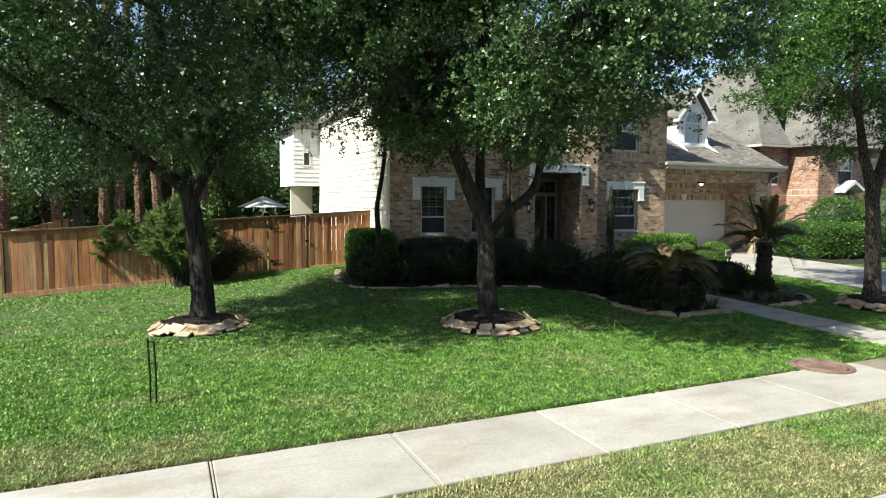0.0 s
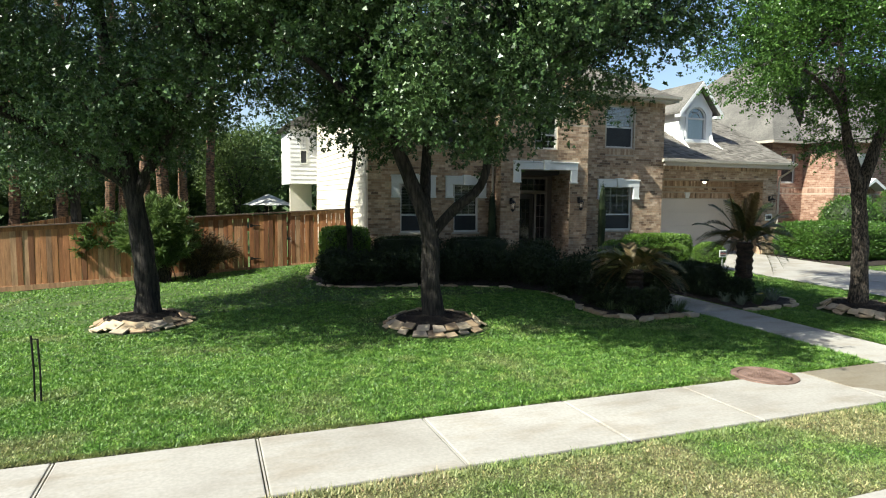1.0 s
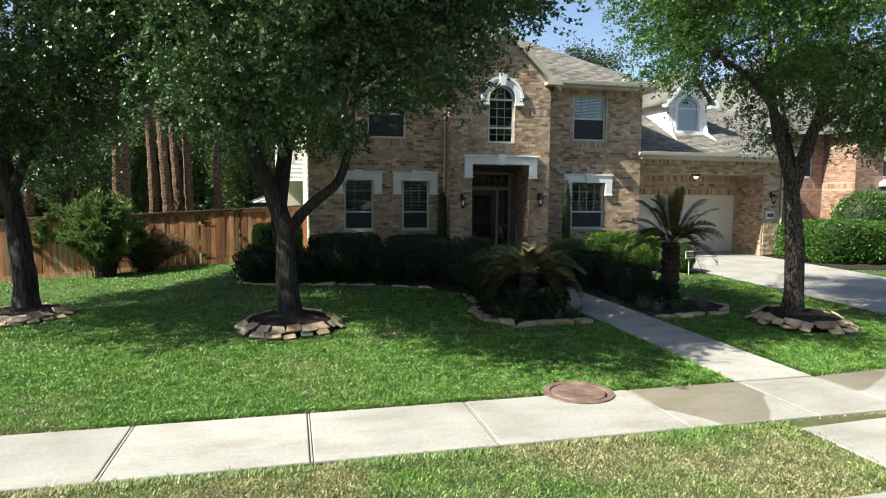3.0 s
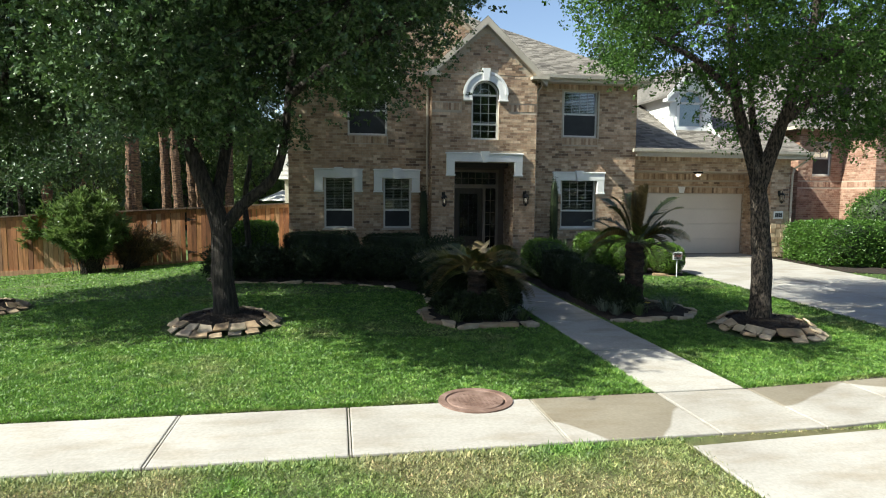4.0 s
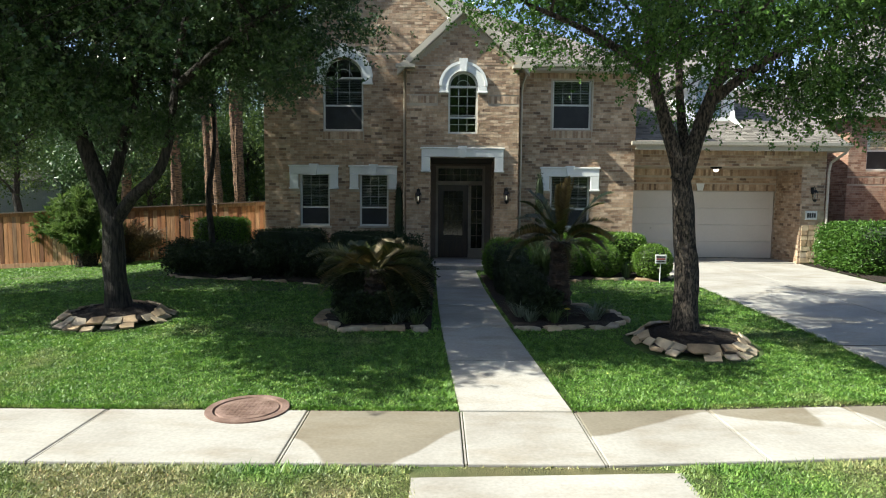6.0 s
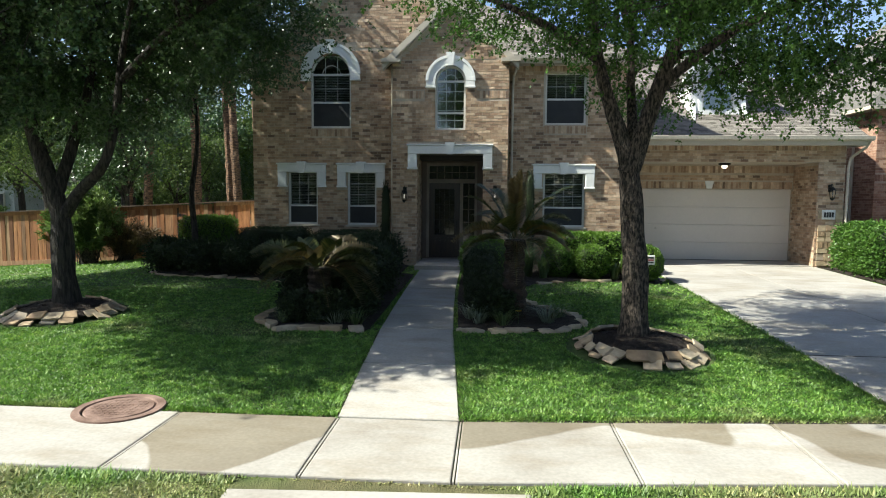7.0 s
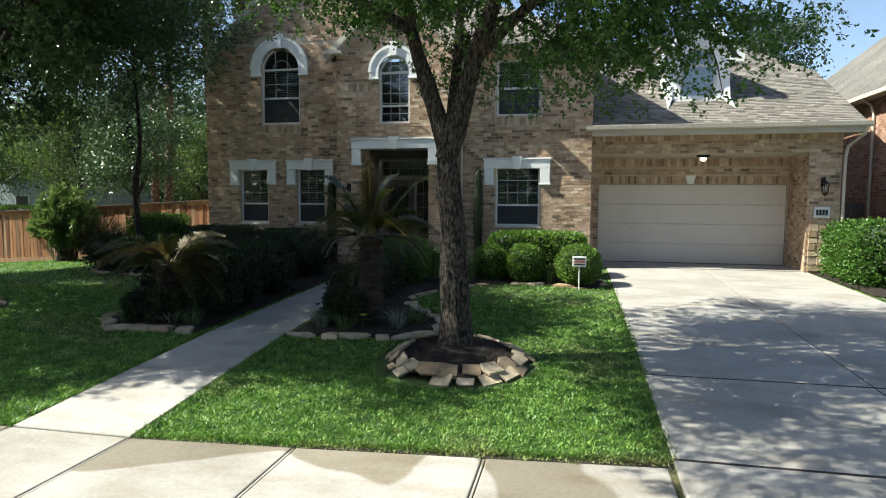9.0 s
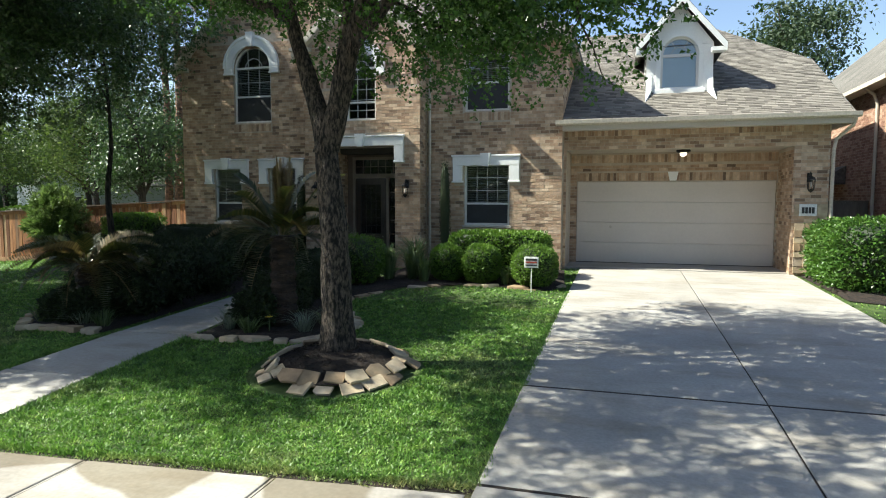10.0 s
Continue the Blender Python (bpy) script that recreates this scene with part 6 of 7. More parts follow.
def stem_bush(name, x, y, height, reach, stems, leaf, label, seed, size=0.17, width=0.19, bare=0.35, skew=0.0, step=0.06):
    """A bush of arching stems, each with whorls of narrow leaves over its upper part."""
    rng = np.random.default_rng(seed)
    z = lie(x, y)
    b = thing(name, (x, y, z), label, "shrub")
    bm = bmesh.new()
    P, D = [], []
    for k in range(stems):
        a = rng.uniform(0, 2 * math.pi)
        o = math.sqrt(rng.uniform(0.02, 1)) * reach
        tip = np.array([x + o * math.cos(a) * 1.15 + skew * o, min(y + o * math.sin(a) * 0.8, 20.15), z + height * rng.uniform(0.58, 1.06) * (1 - 0.38 * (o / reach) ** 2)])
        foot = np.array([x + rng.normal(0, 0.14), y + rng.normal(0, 0.10), z - 0.03])
        mid = foot * 0.5 + tip * 0.5 + np.array([-0.18 * (tip[0] - x), -0.18 * (tip[1] - y), 0.12 * height])
        pts = [tuple((1 - u) ** 2 * foot + 2 * u * (1 - u) * mid + u * u * tip) for u in np.linspace(0, 1, 7)]
        tube(bm, pts, [0.013 - 0.0015 * i for i in range(7)], 5)
        n = int((1 - bare) * height / step)
        for u in np.linspace(bare * rng.uniform(0.75, 1.3), 1, n):
            c = (1 - u) ** 2 * foot + 2 * u * (1 - u) * mid + u * u * tip
            t = unit(2 * (1 - u) * (mid - foot) + 2 * u * (tip - mid))
            for _ in range(4 + 3 * (u > 0.9)):
                P.append(c)
                D.append(t * 0.9 + rng.normal(0, 0.55, 3))
    tagged(part("stem_mass", bm, bark_mat, b), kind="stuff")
    V = leaf_quads(np.array(P), np.full(len(P), size), rng, width, 0.1, towards=np.array(D) * 2.4)
    own(new("foliage", quads("foliage", V, leaf)), b)
    return b


stem_bush("oleander", 0.5, 19.25, 2.4, 0.98, 190, oleander_leaf, "tall loose oleander bush with arching stems against the fence", 151, 0.2)
stem_bush("reed_bush", 1.5, 19.6, 1.35, 0.85, 90, dry_reed_leaf, "brown twiggy grass clump leaning against the fence", 152, 0.24, 0.07, 0.2, 0.3)
stem_bush("oleander", -1.0, 21.3, 2.15, 0.7, 60, oleander_leaf, "leafy bush showing over the fence", 153)
for i, (x, y, r, h) in enumerate([(25.9, 17.6, 1.15, 2.5), (28.3, 17.0, 1.3, 2.9), (30.6, 17.3, 1.2, 2.2), (27.3, 14.6, 0.9, 1.2), (29.6, 14.8, 1.0, 1.1), (33.0, 17.5, 1.3, 2.0)]):
    shrub("shrub", (x, y, 0.3), (r, r * 0.9, h / 2), "large green rounded shrub at the neighbouring house", hedge_leaf, 160 + i, 9000, 0.085, 2.5, group="neighbour shrubs", shaggy=0.09)


def column(x, y, z0, z1, label, seed):
    return shrub("column_juniper", (x, y, z0), (0.13, 0.12, (z1 - z0) / 2), label, dark_leaf, seed, 2600, 0.05, 3.0, "conifer", width=0.3, shaggy=0.12)


column(14.36, 17.85, 0.3, 3.1, "narrow dark columnar juniper against the wall", 171)
column(10.30, 17.95, 0.3, 2.75, "narrow dark columnar juniper at the bay corner", 172)


def grass_clump(x, y, h, n, leaf, label, seed, w=0.016, lean=0.5):
    rng = np.random.default_rng(seed)
    a = rng.uniform(0, 2 * math.pi, n)
    out = rng.uniform(0.1, 1.0, n) * lean * h
    hh = h * rng.uniform(0.6, 1.05, n)
    b = np.stack([x + 0.10 * np.cos(a) * rng.uniform(0, 1, n), y + 0.10 * np.sin(a) * rng.uniform(0, 1, n), np.full(n, lie(x, y) + 0.03)], axis=1)
    dirn = np.stack([np.cos(a), np.sin(a), np.zeros(n)], axis=1)
    side = np.stack([-np.sin(a), np.cos(a), np.zeros(n)], axis=1) * w / 2
    m = b + dirn * (out * 0.4)[:, None] + np.array([0, 0, 1.0]) * (hh * 0.75)[:, None]
    tip = b + dirn * (out * 1.1)[:, None] + np.array([0, 0, 1.0]) * (hh * 0.95)[:, None]
    V = np.concatenate([np.stack([b - side, b + side, m + side, m - side], 1), np.stack([m - side, m + side, tip + side * 0.2, tip - side * 0.2], 1)])
    ob = new("grass_clump", quads("grass_clump", V, leaf))
    return tagged(ob, label, "plant", "grassy clumps")


for i, (x, y, h, n, lf) in enumerate([(13.7, 15.6, 0.85, 180, sword_leaf), (14.2, 15.75, 0.8, 170, sword_leaf), (14.1, 16.3, 0.95, 180, sword_leaf), (14.55, 15.5, 0.6, 120, sword_leaf), (16.3, 15.75, 0.4, 70, sword_leaf)]):
    grass_clump(x, y, h, n, lf, "tall arching strap-leaved clump in the bed", 200 + i, 0.022)
for i, (x, y) in enumerate([(9.9, 10.35), (10.35, 10.45), (11.1, 10.3), (10.75, 10.3), (9.75, 10.8), (13.1, 10.6), (13.5, 10.5), (14.25, 10.75), (14.45, 11.1), (12.95, 10.9), (10.2, 11.2)]):
    grass_clump(x, y, 0.30, 70, grey_leaf if i % 2 else sword_leaf, "low grey-green tufted border plant", 220 + i, 0.013, 1.5)
# a few small flowers
fl = thing("marigold", (13.75, 10.62, 0.15), "small yellow flower in the shaded bed", "flower")
bm = bmesh.new()
tube(bm, [(13.75, 10.62, 0.16), (13.75, 10.62, 0.36)], [0.006, 0.005], 5)
part("stem", bm, sword_leaf, fl)
bm = bmesh.new()
for k in range(10):
    a = 2 * math.pi * k / 10
    v = [bm.verts.new((13.75 + q * math.cos(a + d), 10.62 + q * math.sin(a + d), 0.36 + z)) for q, d, z in ((0.01, 0, 0), (0.05, -0.3, 0.012), (0.06, 0, 0.02), (0.05, 0.3, 0.012))]
    bm.faces.new(v)
pieces("petal", bm, mottled("yellow_petal", (0.75, 0.48, 0.02), (0.85, 0.62, 0.05), 20, 0.6), fl)


def frond_mesh(length, rise, droop, seed, leaf):
    """A feather leaf: a stem with two rows of stiff narrow leaflets."""
    rng = np.random.default_rng(seed)
    N = 40
    t = np.linspace(0.06, 1, N)
    X = length * t * (1 - 0.12 * t)
    Z = length * (rise * t - droop * t ** 2.2)
    V = []
    for i in range(N - 1):
        p, q = np.array([X[i], 0, Z[i]]), np.array([X[i + 1], 0, Z[i + 1]])
        w = 0.012 * (1 - 0.75 * t[i])
        V.append([p + (0, -w, 0), q + (0, -w, 0), q + (0, w, 0), p + (0, w, 0)])
        if i > 5:
            L = length * 0.2 * math.sin(math.pi * min(1, (t[i] * 0.86 + 0.12))) ** 0.6
            for s in (-1, 1):
                d = np.array([0.62, s * 0.72, 0.26 + rng.normal(0, 0.06)])
                d /= np.linalg.norm(d)
                e = np.array([0.030, 0, 0.005])
                V.append([p - e * 0.4, p + e, p + d * L * 0.6 + e * 0.8, p + d * L])
    return quads("frond", np.array(V), leaf)


fr_green = [frond_mesh(1.2, 1.05, 0.55, 1, frond_leaf), frond_mesh(1.05, 0.55, 0.62, 2, frond_leaf), frond_mesh(1.2, 0.35, 0.60, 3, frond_leaf)]
fr_dry = [frond_mesh(0.85, 1.3, 0.25, 4, dry_frond), frond_mesh(1.05, 0.25, 0.75, 5, dry_frond)]


def sago(x, y, top, seed, label, lean=0.0, flat=False):
    z0 = lie(x, y) + 0.02
    p = thing("sago_palm", (x, y, z0), label, "palm", "sago palms")
    r = random.Random(seed)
    bm = bmesh.new()
    n = 16
    tube(bm, [(x + lean * k / n, y, z0 + (top - z0) * k / n) for k in range(n + 1)], [(0.215 if k % 2 else 0.18) * (1 - 0.12 * k / n) for k in range(n + 1)], 14, rough=0.2)
    for k in range(120):
        a, h = r.uniform(0, 6.283), r.uniform(0.05, 0.98)
        q = 0.19
        cx, cy, cz = x + lean * h + q * math.cos(a), y + q * math.sin(a), z0 + (top - z0) * h
        w, o = 0.022, 0.035
        v = [bm.verts.new(c) for c in ((cx - w * math.sin(a), cy + w * math.cos(a), cz - 0.03), (cx + w * math.sin(a), cy - w * math.cos(a), cz - 0.03), (cx + o * math.cos(a), cy + o * math.sin(a), cz + 0.03))]
        bm.faces.new(v)
    part("trunk", bm, palm_bark_mat, p, "shaggy brown trunk of old leaf bases")
    for k in range(44):
        dry = k % 3 == 2
        a = 2.39996 * k + r.uniform(-0.2, 0.2)
        ob = new("frond", r.choice((fr_dry[1:] if flat else fr_dry) if dry else (fr_green[1:] if flat else fr_green)))
        ob.parent = p
        ob.location = (lean + 0.05 * math.cos(a), 0.05 * math.sin(a), top - z0 - 0.03)
        ob.rotation_euler = (r.uniform(-0.25, 0.25), r.uniform(-0.55, 0.25) if not dry else r.uniform(-0.9, 0.2), a)
        k_ = r.uniform(0.85, 1.1)
        ob.scale = (k_, k_, k_)


sago(13.70, 11.12, 1.52, 5, "sago palm with a stout trunk and arching fronds")
sago(10.35, 10.80, 1.02, 6, "sago palm with arching dark fronds in the shaded bed", flat=True)

# ---- small things on the lawn ----
sgn = thing("yard_sign", (16.93, 15.05, 0.24), "small white yard sign with red and dark bars", "sign")
bm = bmesh.new()
for x in (16.93,):
    tube(bm, [(x, 15.06, 0.2), (x, 15.06, 0.75)], [0.011, 0.011], 6)
part("stake", bm, sign_mat, sgn)
pb = part("panel", soft_box(16.79, 17.07, 15.035, 15.05, 0.72, 0.94, 0.006), sign_mat, sgn)
for z0_, z1_, m in ((0.865, 0.905, ink_mat), (0.815, 0.845, red_mat), (0.76, 0.785, ink_mat)):
    bm = bmesh.new()
    box(bm, 16.82, 17.04, 15.028, 15.036, z0_, z1_)
    part("bar", bm, m, pb)
stk = thing("garden_stake", (-0.13, 8.37, 0.0), "pair of thin black metal rods stuck in the lawn", "stake")
for dx, t_ in ((-0.03, 0.84), (0.035, 0.80)):
    bm = bmesh.new()
    tube(bm, [(-0.13 + dx, 8.37, -0.1), (-0.125 + dx, 8.37, 0.4), (-0.14 + dx, 8.37, t_)], [0.012] * 3, 8)
    part("rod", bm, black_metal_mat, stk)
bm = bmesh.new()
tube(bm, [(-0.17, 8.37, 0.80), (-0.095, 8.37, 0.79)], [0.008] * 2, 6)
part("crossbar", bm, black_metal_mat, stk)

# ---- the neighbouring brick house ----
nb = thing("neighbour_house", (27, 21, 0.3), "red brick house next door with a grey hipped roof", "house")


def plain_wall(x0, x1, y0, y1, z0, z1, mat=None):
    bm = bmesh.new()
    box(bm, x0, x1, y0, y1, z0, z1)
    return part("wall", bm, mat or red_mortar_mat, nb)


NA, NBY, NC, ND = 25.1, 20.75, 27.0, 19.2
NW = [(25.7, 26.5, 3.3, 4.6)]
a_wall = plain_wall(NA, NA + 0.2, NBY + 0.2, 33.0, 0.2, 5.1)
lay(a_wall, (NA, 0, 0), (0, 1, 0), (-1, 0, 0), NBY, 33.0, 0.5, 5.1, stock="red")
b_wall = part("wall", pierced(NBY, 0.2, NA, NC + 0.2, 0.2, 5.1, NW), red_mortar_mat, nb)
lay(b_wall, (0, NBY, 0), (1, 0, 0), (0, -1, 0), NA, NC, 0.5, 5.1, NW, stock="red", soldiers=[(NA, NC, 2.85)])
window(*NW[0], NBY + 0.06, 2, 2, parent=nb)
c_wall = plain_wall(NC, NC + 0.2, ND + 0.2, NBY, 0.2, 5.1)
lay(c_wall, (NC, 0, 0), (0, 1, 0), (-1, 0, 0), ND, NBY, 0.5, 5.1, stock="red", soldiers=[(ND, NBY, 2.85)])
DW = [(28.3, 29.4, 3.3, 4.6), (30.6, 31.7, 3.3, 4.6), (28.3, 29.4, 1.2, 2.8)]
d_wall = part("wall", pierced(ND, 0.2, NC, 36.0, 0.2, 5.1, DW), red_mortar_mat, nb)
lay(d_wall, (0, ND, 0), (1, 0, 0), (0, -1, 0), NC, 36.0, 0.5, 5.1, DW, stock="red", soldiers=[(NC, 36.0, 2.85)])
for w in DW:
    window(*w, ND + 0.06, 2, 2, parent=nb)
bm = bmesh.new()
prism(bm, [(28.15, 2.95), (28.85, 3.35), (29.55, 2.95), (29.55, 3.08), (28.85, 3.5), (28.15, 3.08)], "y", ND - 0.5, ND)
part("hood", bm, white_mat, nb)
plain_wall(NA + 0.2, 36.0, 33.0, 33.2, 0.2, 5.1)
plain_wall(35.8, 36.0, ND + 0.2, 33.0, 0.2, 5.1)


def nroof(pts):
    bm = bmesh.new()
    lo = [bm.verts.new((x, y, z - 0.12)) for x, y, z in pts]
    hi = [bm.verts.new(p) for p in pts]
    bm.faces.new(hi)
    bm.faces.new(lo[::-1])
    for i in range(len(pts)):
        bm.faces.new((lo[i], lo[(i + 1) % len(pts)], hi[(i + 1) % len(pts)], hi[i]))
    bmesh.ops.recalc_face_normals(bm, faces=bm.faces[:])
    return part("roof", bm, roof_base_mat, nb, "weathered grey shingled hip roof")


e = 0.45
EZ, SL = 5.13, 0.9  # eave height and roof slope
AX, AY = NA - e, NBY - e
h = 5.85
nroof([(AX, AY, EZ), (AX, 33.4, EZ), (AX + h, 33.4 - h, EZ + SL * h), (AX + h, AY + h, EZ + SL * h)])
nroof([(AX, AY, EZ), (NC - e, AY, EZ), (AX + h, AY + h, EZ + SL * h)])
nroof([(NC - e, ND - e, EZ), (NC - e, NBY, EZ), (31.3, NBY + 3.2, EZ + SL * 4.75), (31.3, ND - e + 4.75, EZ + SL * 4.75)])
nroof([(NC - e, ND - e, EZ), (36.4, ND - e, EZ), (33.0, 24.0, EZ + SL * 5.0), (31.3, ND - e + 4.75, EZ + SL * 4.75)])
nroof([(36.4, ND - e, EZ), (36.4, 33.4, EZ), (AX + h, 33.4 - h, EZ + SL * h), (AX + h, AY + h, EZ + SL * h), (33.0, 24.0, EZ + SL * 5.0)])
bm = bmesh.new()
box(bm, NA - e - 0.02, NA - e + 0.02, NBY - e, 33.4, 5.0, 5.11)
box(bm, NA - e, NC - e, NBY - e - 0.02, NBY - e + 0.02, 5.0, 5.11)
box(bm, NC - e, 36.4, ND - e - 0.02, ND - e + 0.02, 5.0, 5.11)
box(bm, NA - e + 0.02, NA - 0.002, NBY - e + 0.02, 33.0, 5.02, 5.05)
part("eave", bm, trim_mat, nb)
bm = bmesh.new()
tube(bm, [(NA - 0.4, 21.9, 5.02), (NA - 0.15, 21.9, 4.85), (NA - 0.06, 21.9, 4.6), (NA - 0.06, 21.9, 0.4)], [0.04] * 4, 8)
part("downpipe", bm, trim_mat, nb)
bm = bmesh.new()
prism(bm, [(NA - 0.9, 2.6), (NA - 0.02, 3.1), (NA - 0.02, 2.55)], "y", 24.2, 25.8)
part("hood", bm, roof_base_mat, nb, "small hood over a side door")
gf = thing("side_fence", (24.2, 22.3, 0.3), "weathered grey timber fence between the houses", "fence")
for i in range(14):
    bm = bmesh.new()
    box(bm, 23.12 + 0.142 * i, 23.255 + 0.142 * i, 22.3, 22.32, 0.3, 2.02)
    part("board", bm, grey_fence_mat, gf)
bm = bmesh.new()
box(bm, 23.1, 25.1, 22.27, 22.35, 2.021, 2.06)
part("cap_rail", bm, grey_fence_mat, gf)

# ---- across the garden: far house, parasol, car ----
fh = thing("far_house", (-20, 40, 0), "pale blue-grey gabled house with white trim in the distance", "house")
bm = bmesh.new()
box(bm, -23.5, -16.9, 38, 47, 0, 3.05)
part("wall", bm, grey_siding_mat, fh)
bm = bmesh.new()
prism(bm, [(-21.6, 3.053), (-16.9, 3.053), (-19.2, 4.35)], "y", 38.0, 38.2)
part("gable", bm, grey_siding_mat, fh)
for s in (-1, 1):
    bm = bmesh.new()
    xe = -19.2 + s * 2.65
    prism(bm, [(-19.2, 4.55), (xe, 3.05), (xe, 2.88), (-19.2, 4.36)], "y", 37.6, 37.68)
    part("rake_board", bm, white_mat, fh)
    bm = bmesh.new()
    prism(bm, [(-19.2, 4.62), (xe, 3.11), (xe, 3.03), (-19.2, 4.54)], "y", 37.55, 47.3)
    part("roof", bm, roof_base_mat, fh)
for x in (-20.9, -18.6):
    bm = bmesh.new()
    box(bm, x, x + 1.1, 37.9, 38.0, 1.0, 2.3)
    w_ = part("window", bm, frame_mat, fh)
    bm = bmesh.new()
    box(bm, x + 0.08, x + 1.02, 37.88, 37.899, 1.08, 2.22)
    part("pane", bm, screen_mat, w_)
row("hedge", -19.5, -14.0, 33.0, 34.4, 1.9, "bright clipped hedge before the far house", box_leaf, 158, 9000, 0.12)
um = thing("patio_umbrella", (4.85, 34.5, 0.3), "open cream patio umbrella behind the fence", "umbrella")
bm = bmesh.new()
tube(bm, [(4.85, 34.5, 0.3), (4.85, 34.5, 2.5)], [0.025, 0.02], 8)
part("pole", bm, trim_mat, um)
bm = bmesh.new()
top = bm.verts.new((4.85, 34.5, 2.62))
ring = []
for k in range(16):
    a = 2 * math.pi * k / 16
    q = 1.36 if k % 2 == 0 else 1.28
    ring.append(bm.verts.new((4.85 + q * math.cos(a), 34.5 + q * math.sin(a), 2.02 + (0.03 if k % 2 else 0))))
for k in range(16):
    bm.faces.new((top, ring[k], ring[(k + 1) % 16]))
bmesh.ops.solidify(bm, geom=bm.faces[:], thickness=0.01)
part("canopy", bm, cloth_mat, um)
car = thing("parked_car", (-7.5, 27.0, -0.1), "silver parked car beyond the fence corner", "car")
bm = bmesh.new()
prism(bm, [(24.9, 0.25), (29.2, 0.25), (29.3, 0.7), (28.4, 0.85), (27.7, 1.35), (26.0, 1.38), (25.3, 0.95), (24.85, 0.8)], "x", -8.3, -6.6)
bmesh.ops.bevel(bm, geom=bm.edges[:], offset=0.06, segments=2, affect="EDGES")
part("body", bm, car_mat, car)
bm = bmesh.new()
prism(bm, [(25.45, 0.97), (28.2, 0.9), (27.62, 1.29), (26.05, 1.31)], "x", -8.32, -6.58)
part("side_window", bm, screen_mat, car)
for x in (-8.28, -6.62):
    for y in (25.7, 28.4):
        bm = bmesh.new()
        tube(bm, [(x - 0.1, y, 0.2), (x + 0.1, y, 0.2)], [0.31, 0.31], 20)
        part("wheel", bm, tyre_mat, car)
bm = bmesh.new()
box(bm, -14, -5.2, 20.5, 60, -0.2, lie(-8, 25) + 0.02)
tagged(part("side_road", bm, road_mat), "pale side street beyond the fence", "road", kind="structure")

# ---- trees behind ----


def far_tree(name, x, y, h, r, seed, leaf=far_leaf, label="broad leafy tree behind the fence", n=9000, size=0.24, base=1.6, trunk=0.2, bark=dark_bark_mat):
    rng = np.random.default_rng(seed)
    t = thing(name, (x, y, 0.2), label, "tree", "trees behind")
    bm = bmesh.new()
    z = lie(x, y)
    pts = [(x + rng.normal(0, 0.1), y + rng.normal(0, 0.1), z + (h * 0.8 - z) * k / 6) for k in range(7)]
    tube(bm, pts, [trunk * (1.15 - 0.95 * k / 6) for k in range(7)], 9, rough=0.15)
    m = 46
    C = []
    for i in range(m):
        d = unit(rng.normal(size=3))
        f = rng.uniform(0.3, 1) ** 0.5 * (0.85 + 0.3 * noise.noise(Vector(d * 1.5) + Vector((seed, 0, 0))))
        C.append(np.array([x, y, (h + base) / 2]) + d * f * np.array([r, r, (h - base) / 2]))
    for c in C[:16]:
        k = rng.integers(2, 6)
        limb(bm, pts[k], c, trunk * 0.35, 0.02, 0.2, rng, 5, 6)
    part("trunk", bm, bark, t, smooth=True)
    C = np.array(C)
    P = C[rng.integers(0, m, n)] + rng.normal(size=(n, 3)) * r * 0.19 * np.array([1, 1, 0.7])
    V = leaf_quads(P, np.full(n, size), rng, 0.55, -0.1)
    own(new("crown", quads("crown", V, leaf)), t)
    return t


spots = [(-14, 35, 8.5, 4.0), (-6.0, 42, 9, 3.6), (-2.5, 45, 9.5, 3.6), (-18, 30, 8, 4.2), (-12, 43, 11, 4.6), (2.2, 48, 8, 3.8), (6.0, 50, 8.5, 4.2), (-22, 36, 10, 5), (9.5, 40, 9.5, 4.2), (-24, 46, 11, 5.2), (14, 44, 9, 4.5), (3.4, 37.5, 6.2, 2.3), (-9.5, 31, 8.5, 3.4), (-5.2, 36.5, 7.2, 2.6), (-2.9, 27, 8.2, 2.5), (-15, 48, 13, 5.0), (-9, 47, 13, 5.0), (-3, 49, 12, 4.6)]
for i, (x, y, h, r) in enumerate(spots):
    far_tree("garden_tree", x, y, h, r, 300 + i, oak_leaf if i in (1, 4, 7, 8, 10, 14, 15, 16, 17) else back_leaf, n=12000, size=0.16 if y < 38 else 0.22, base=1.4 if i % 3 else 2.2)
for i, (x, y, h, r) in enumerate([(29, 46, 15.0, 3.4), (25.5, 50, 13, 3.6), (40, 44, 12, 4.5), (44, 26, 10, 4.5), (40, 20, 9, 4), (47, 14, 9, 4.2)]):
    far_tree("pine_tree", x, y, h, r, 340 + i, pine_leaf, "tall dark pine far behind the houses", 9000, 0.24, 8.0 if i < 2 else 2.0, 0.3)
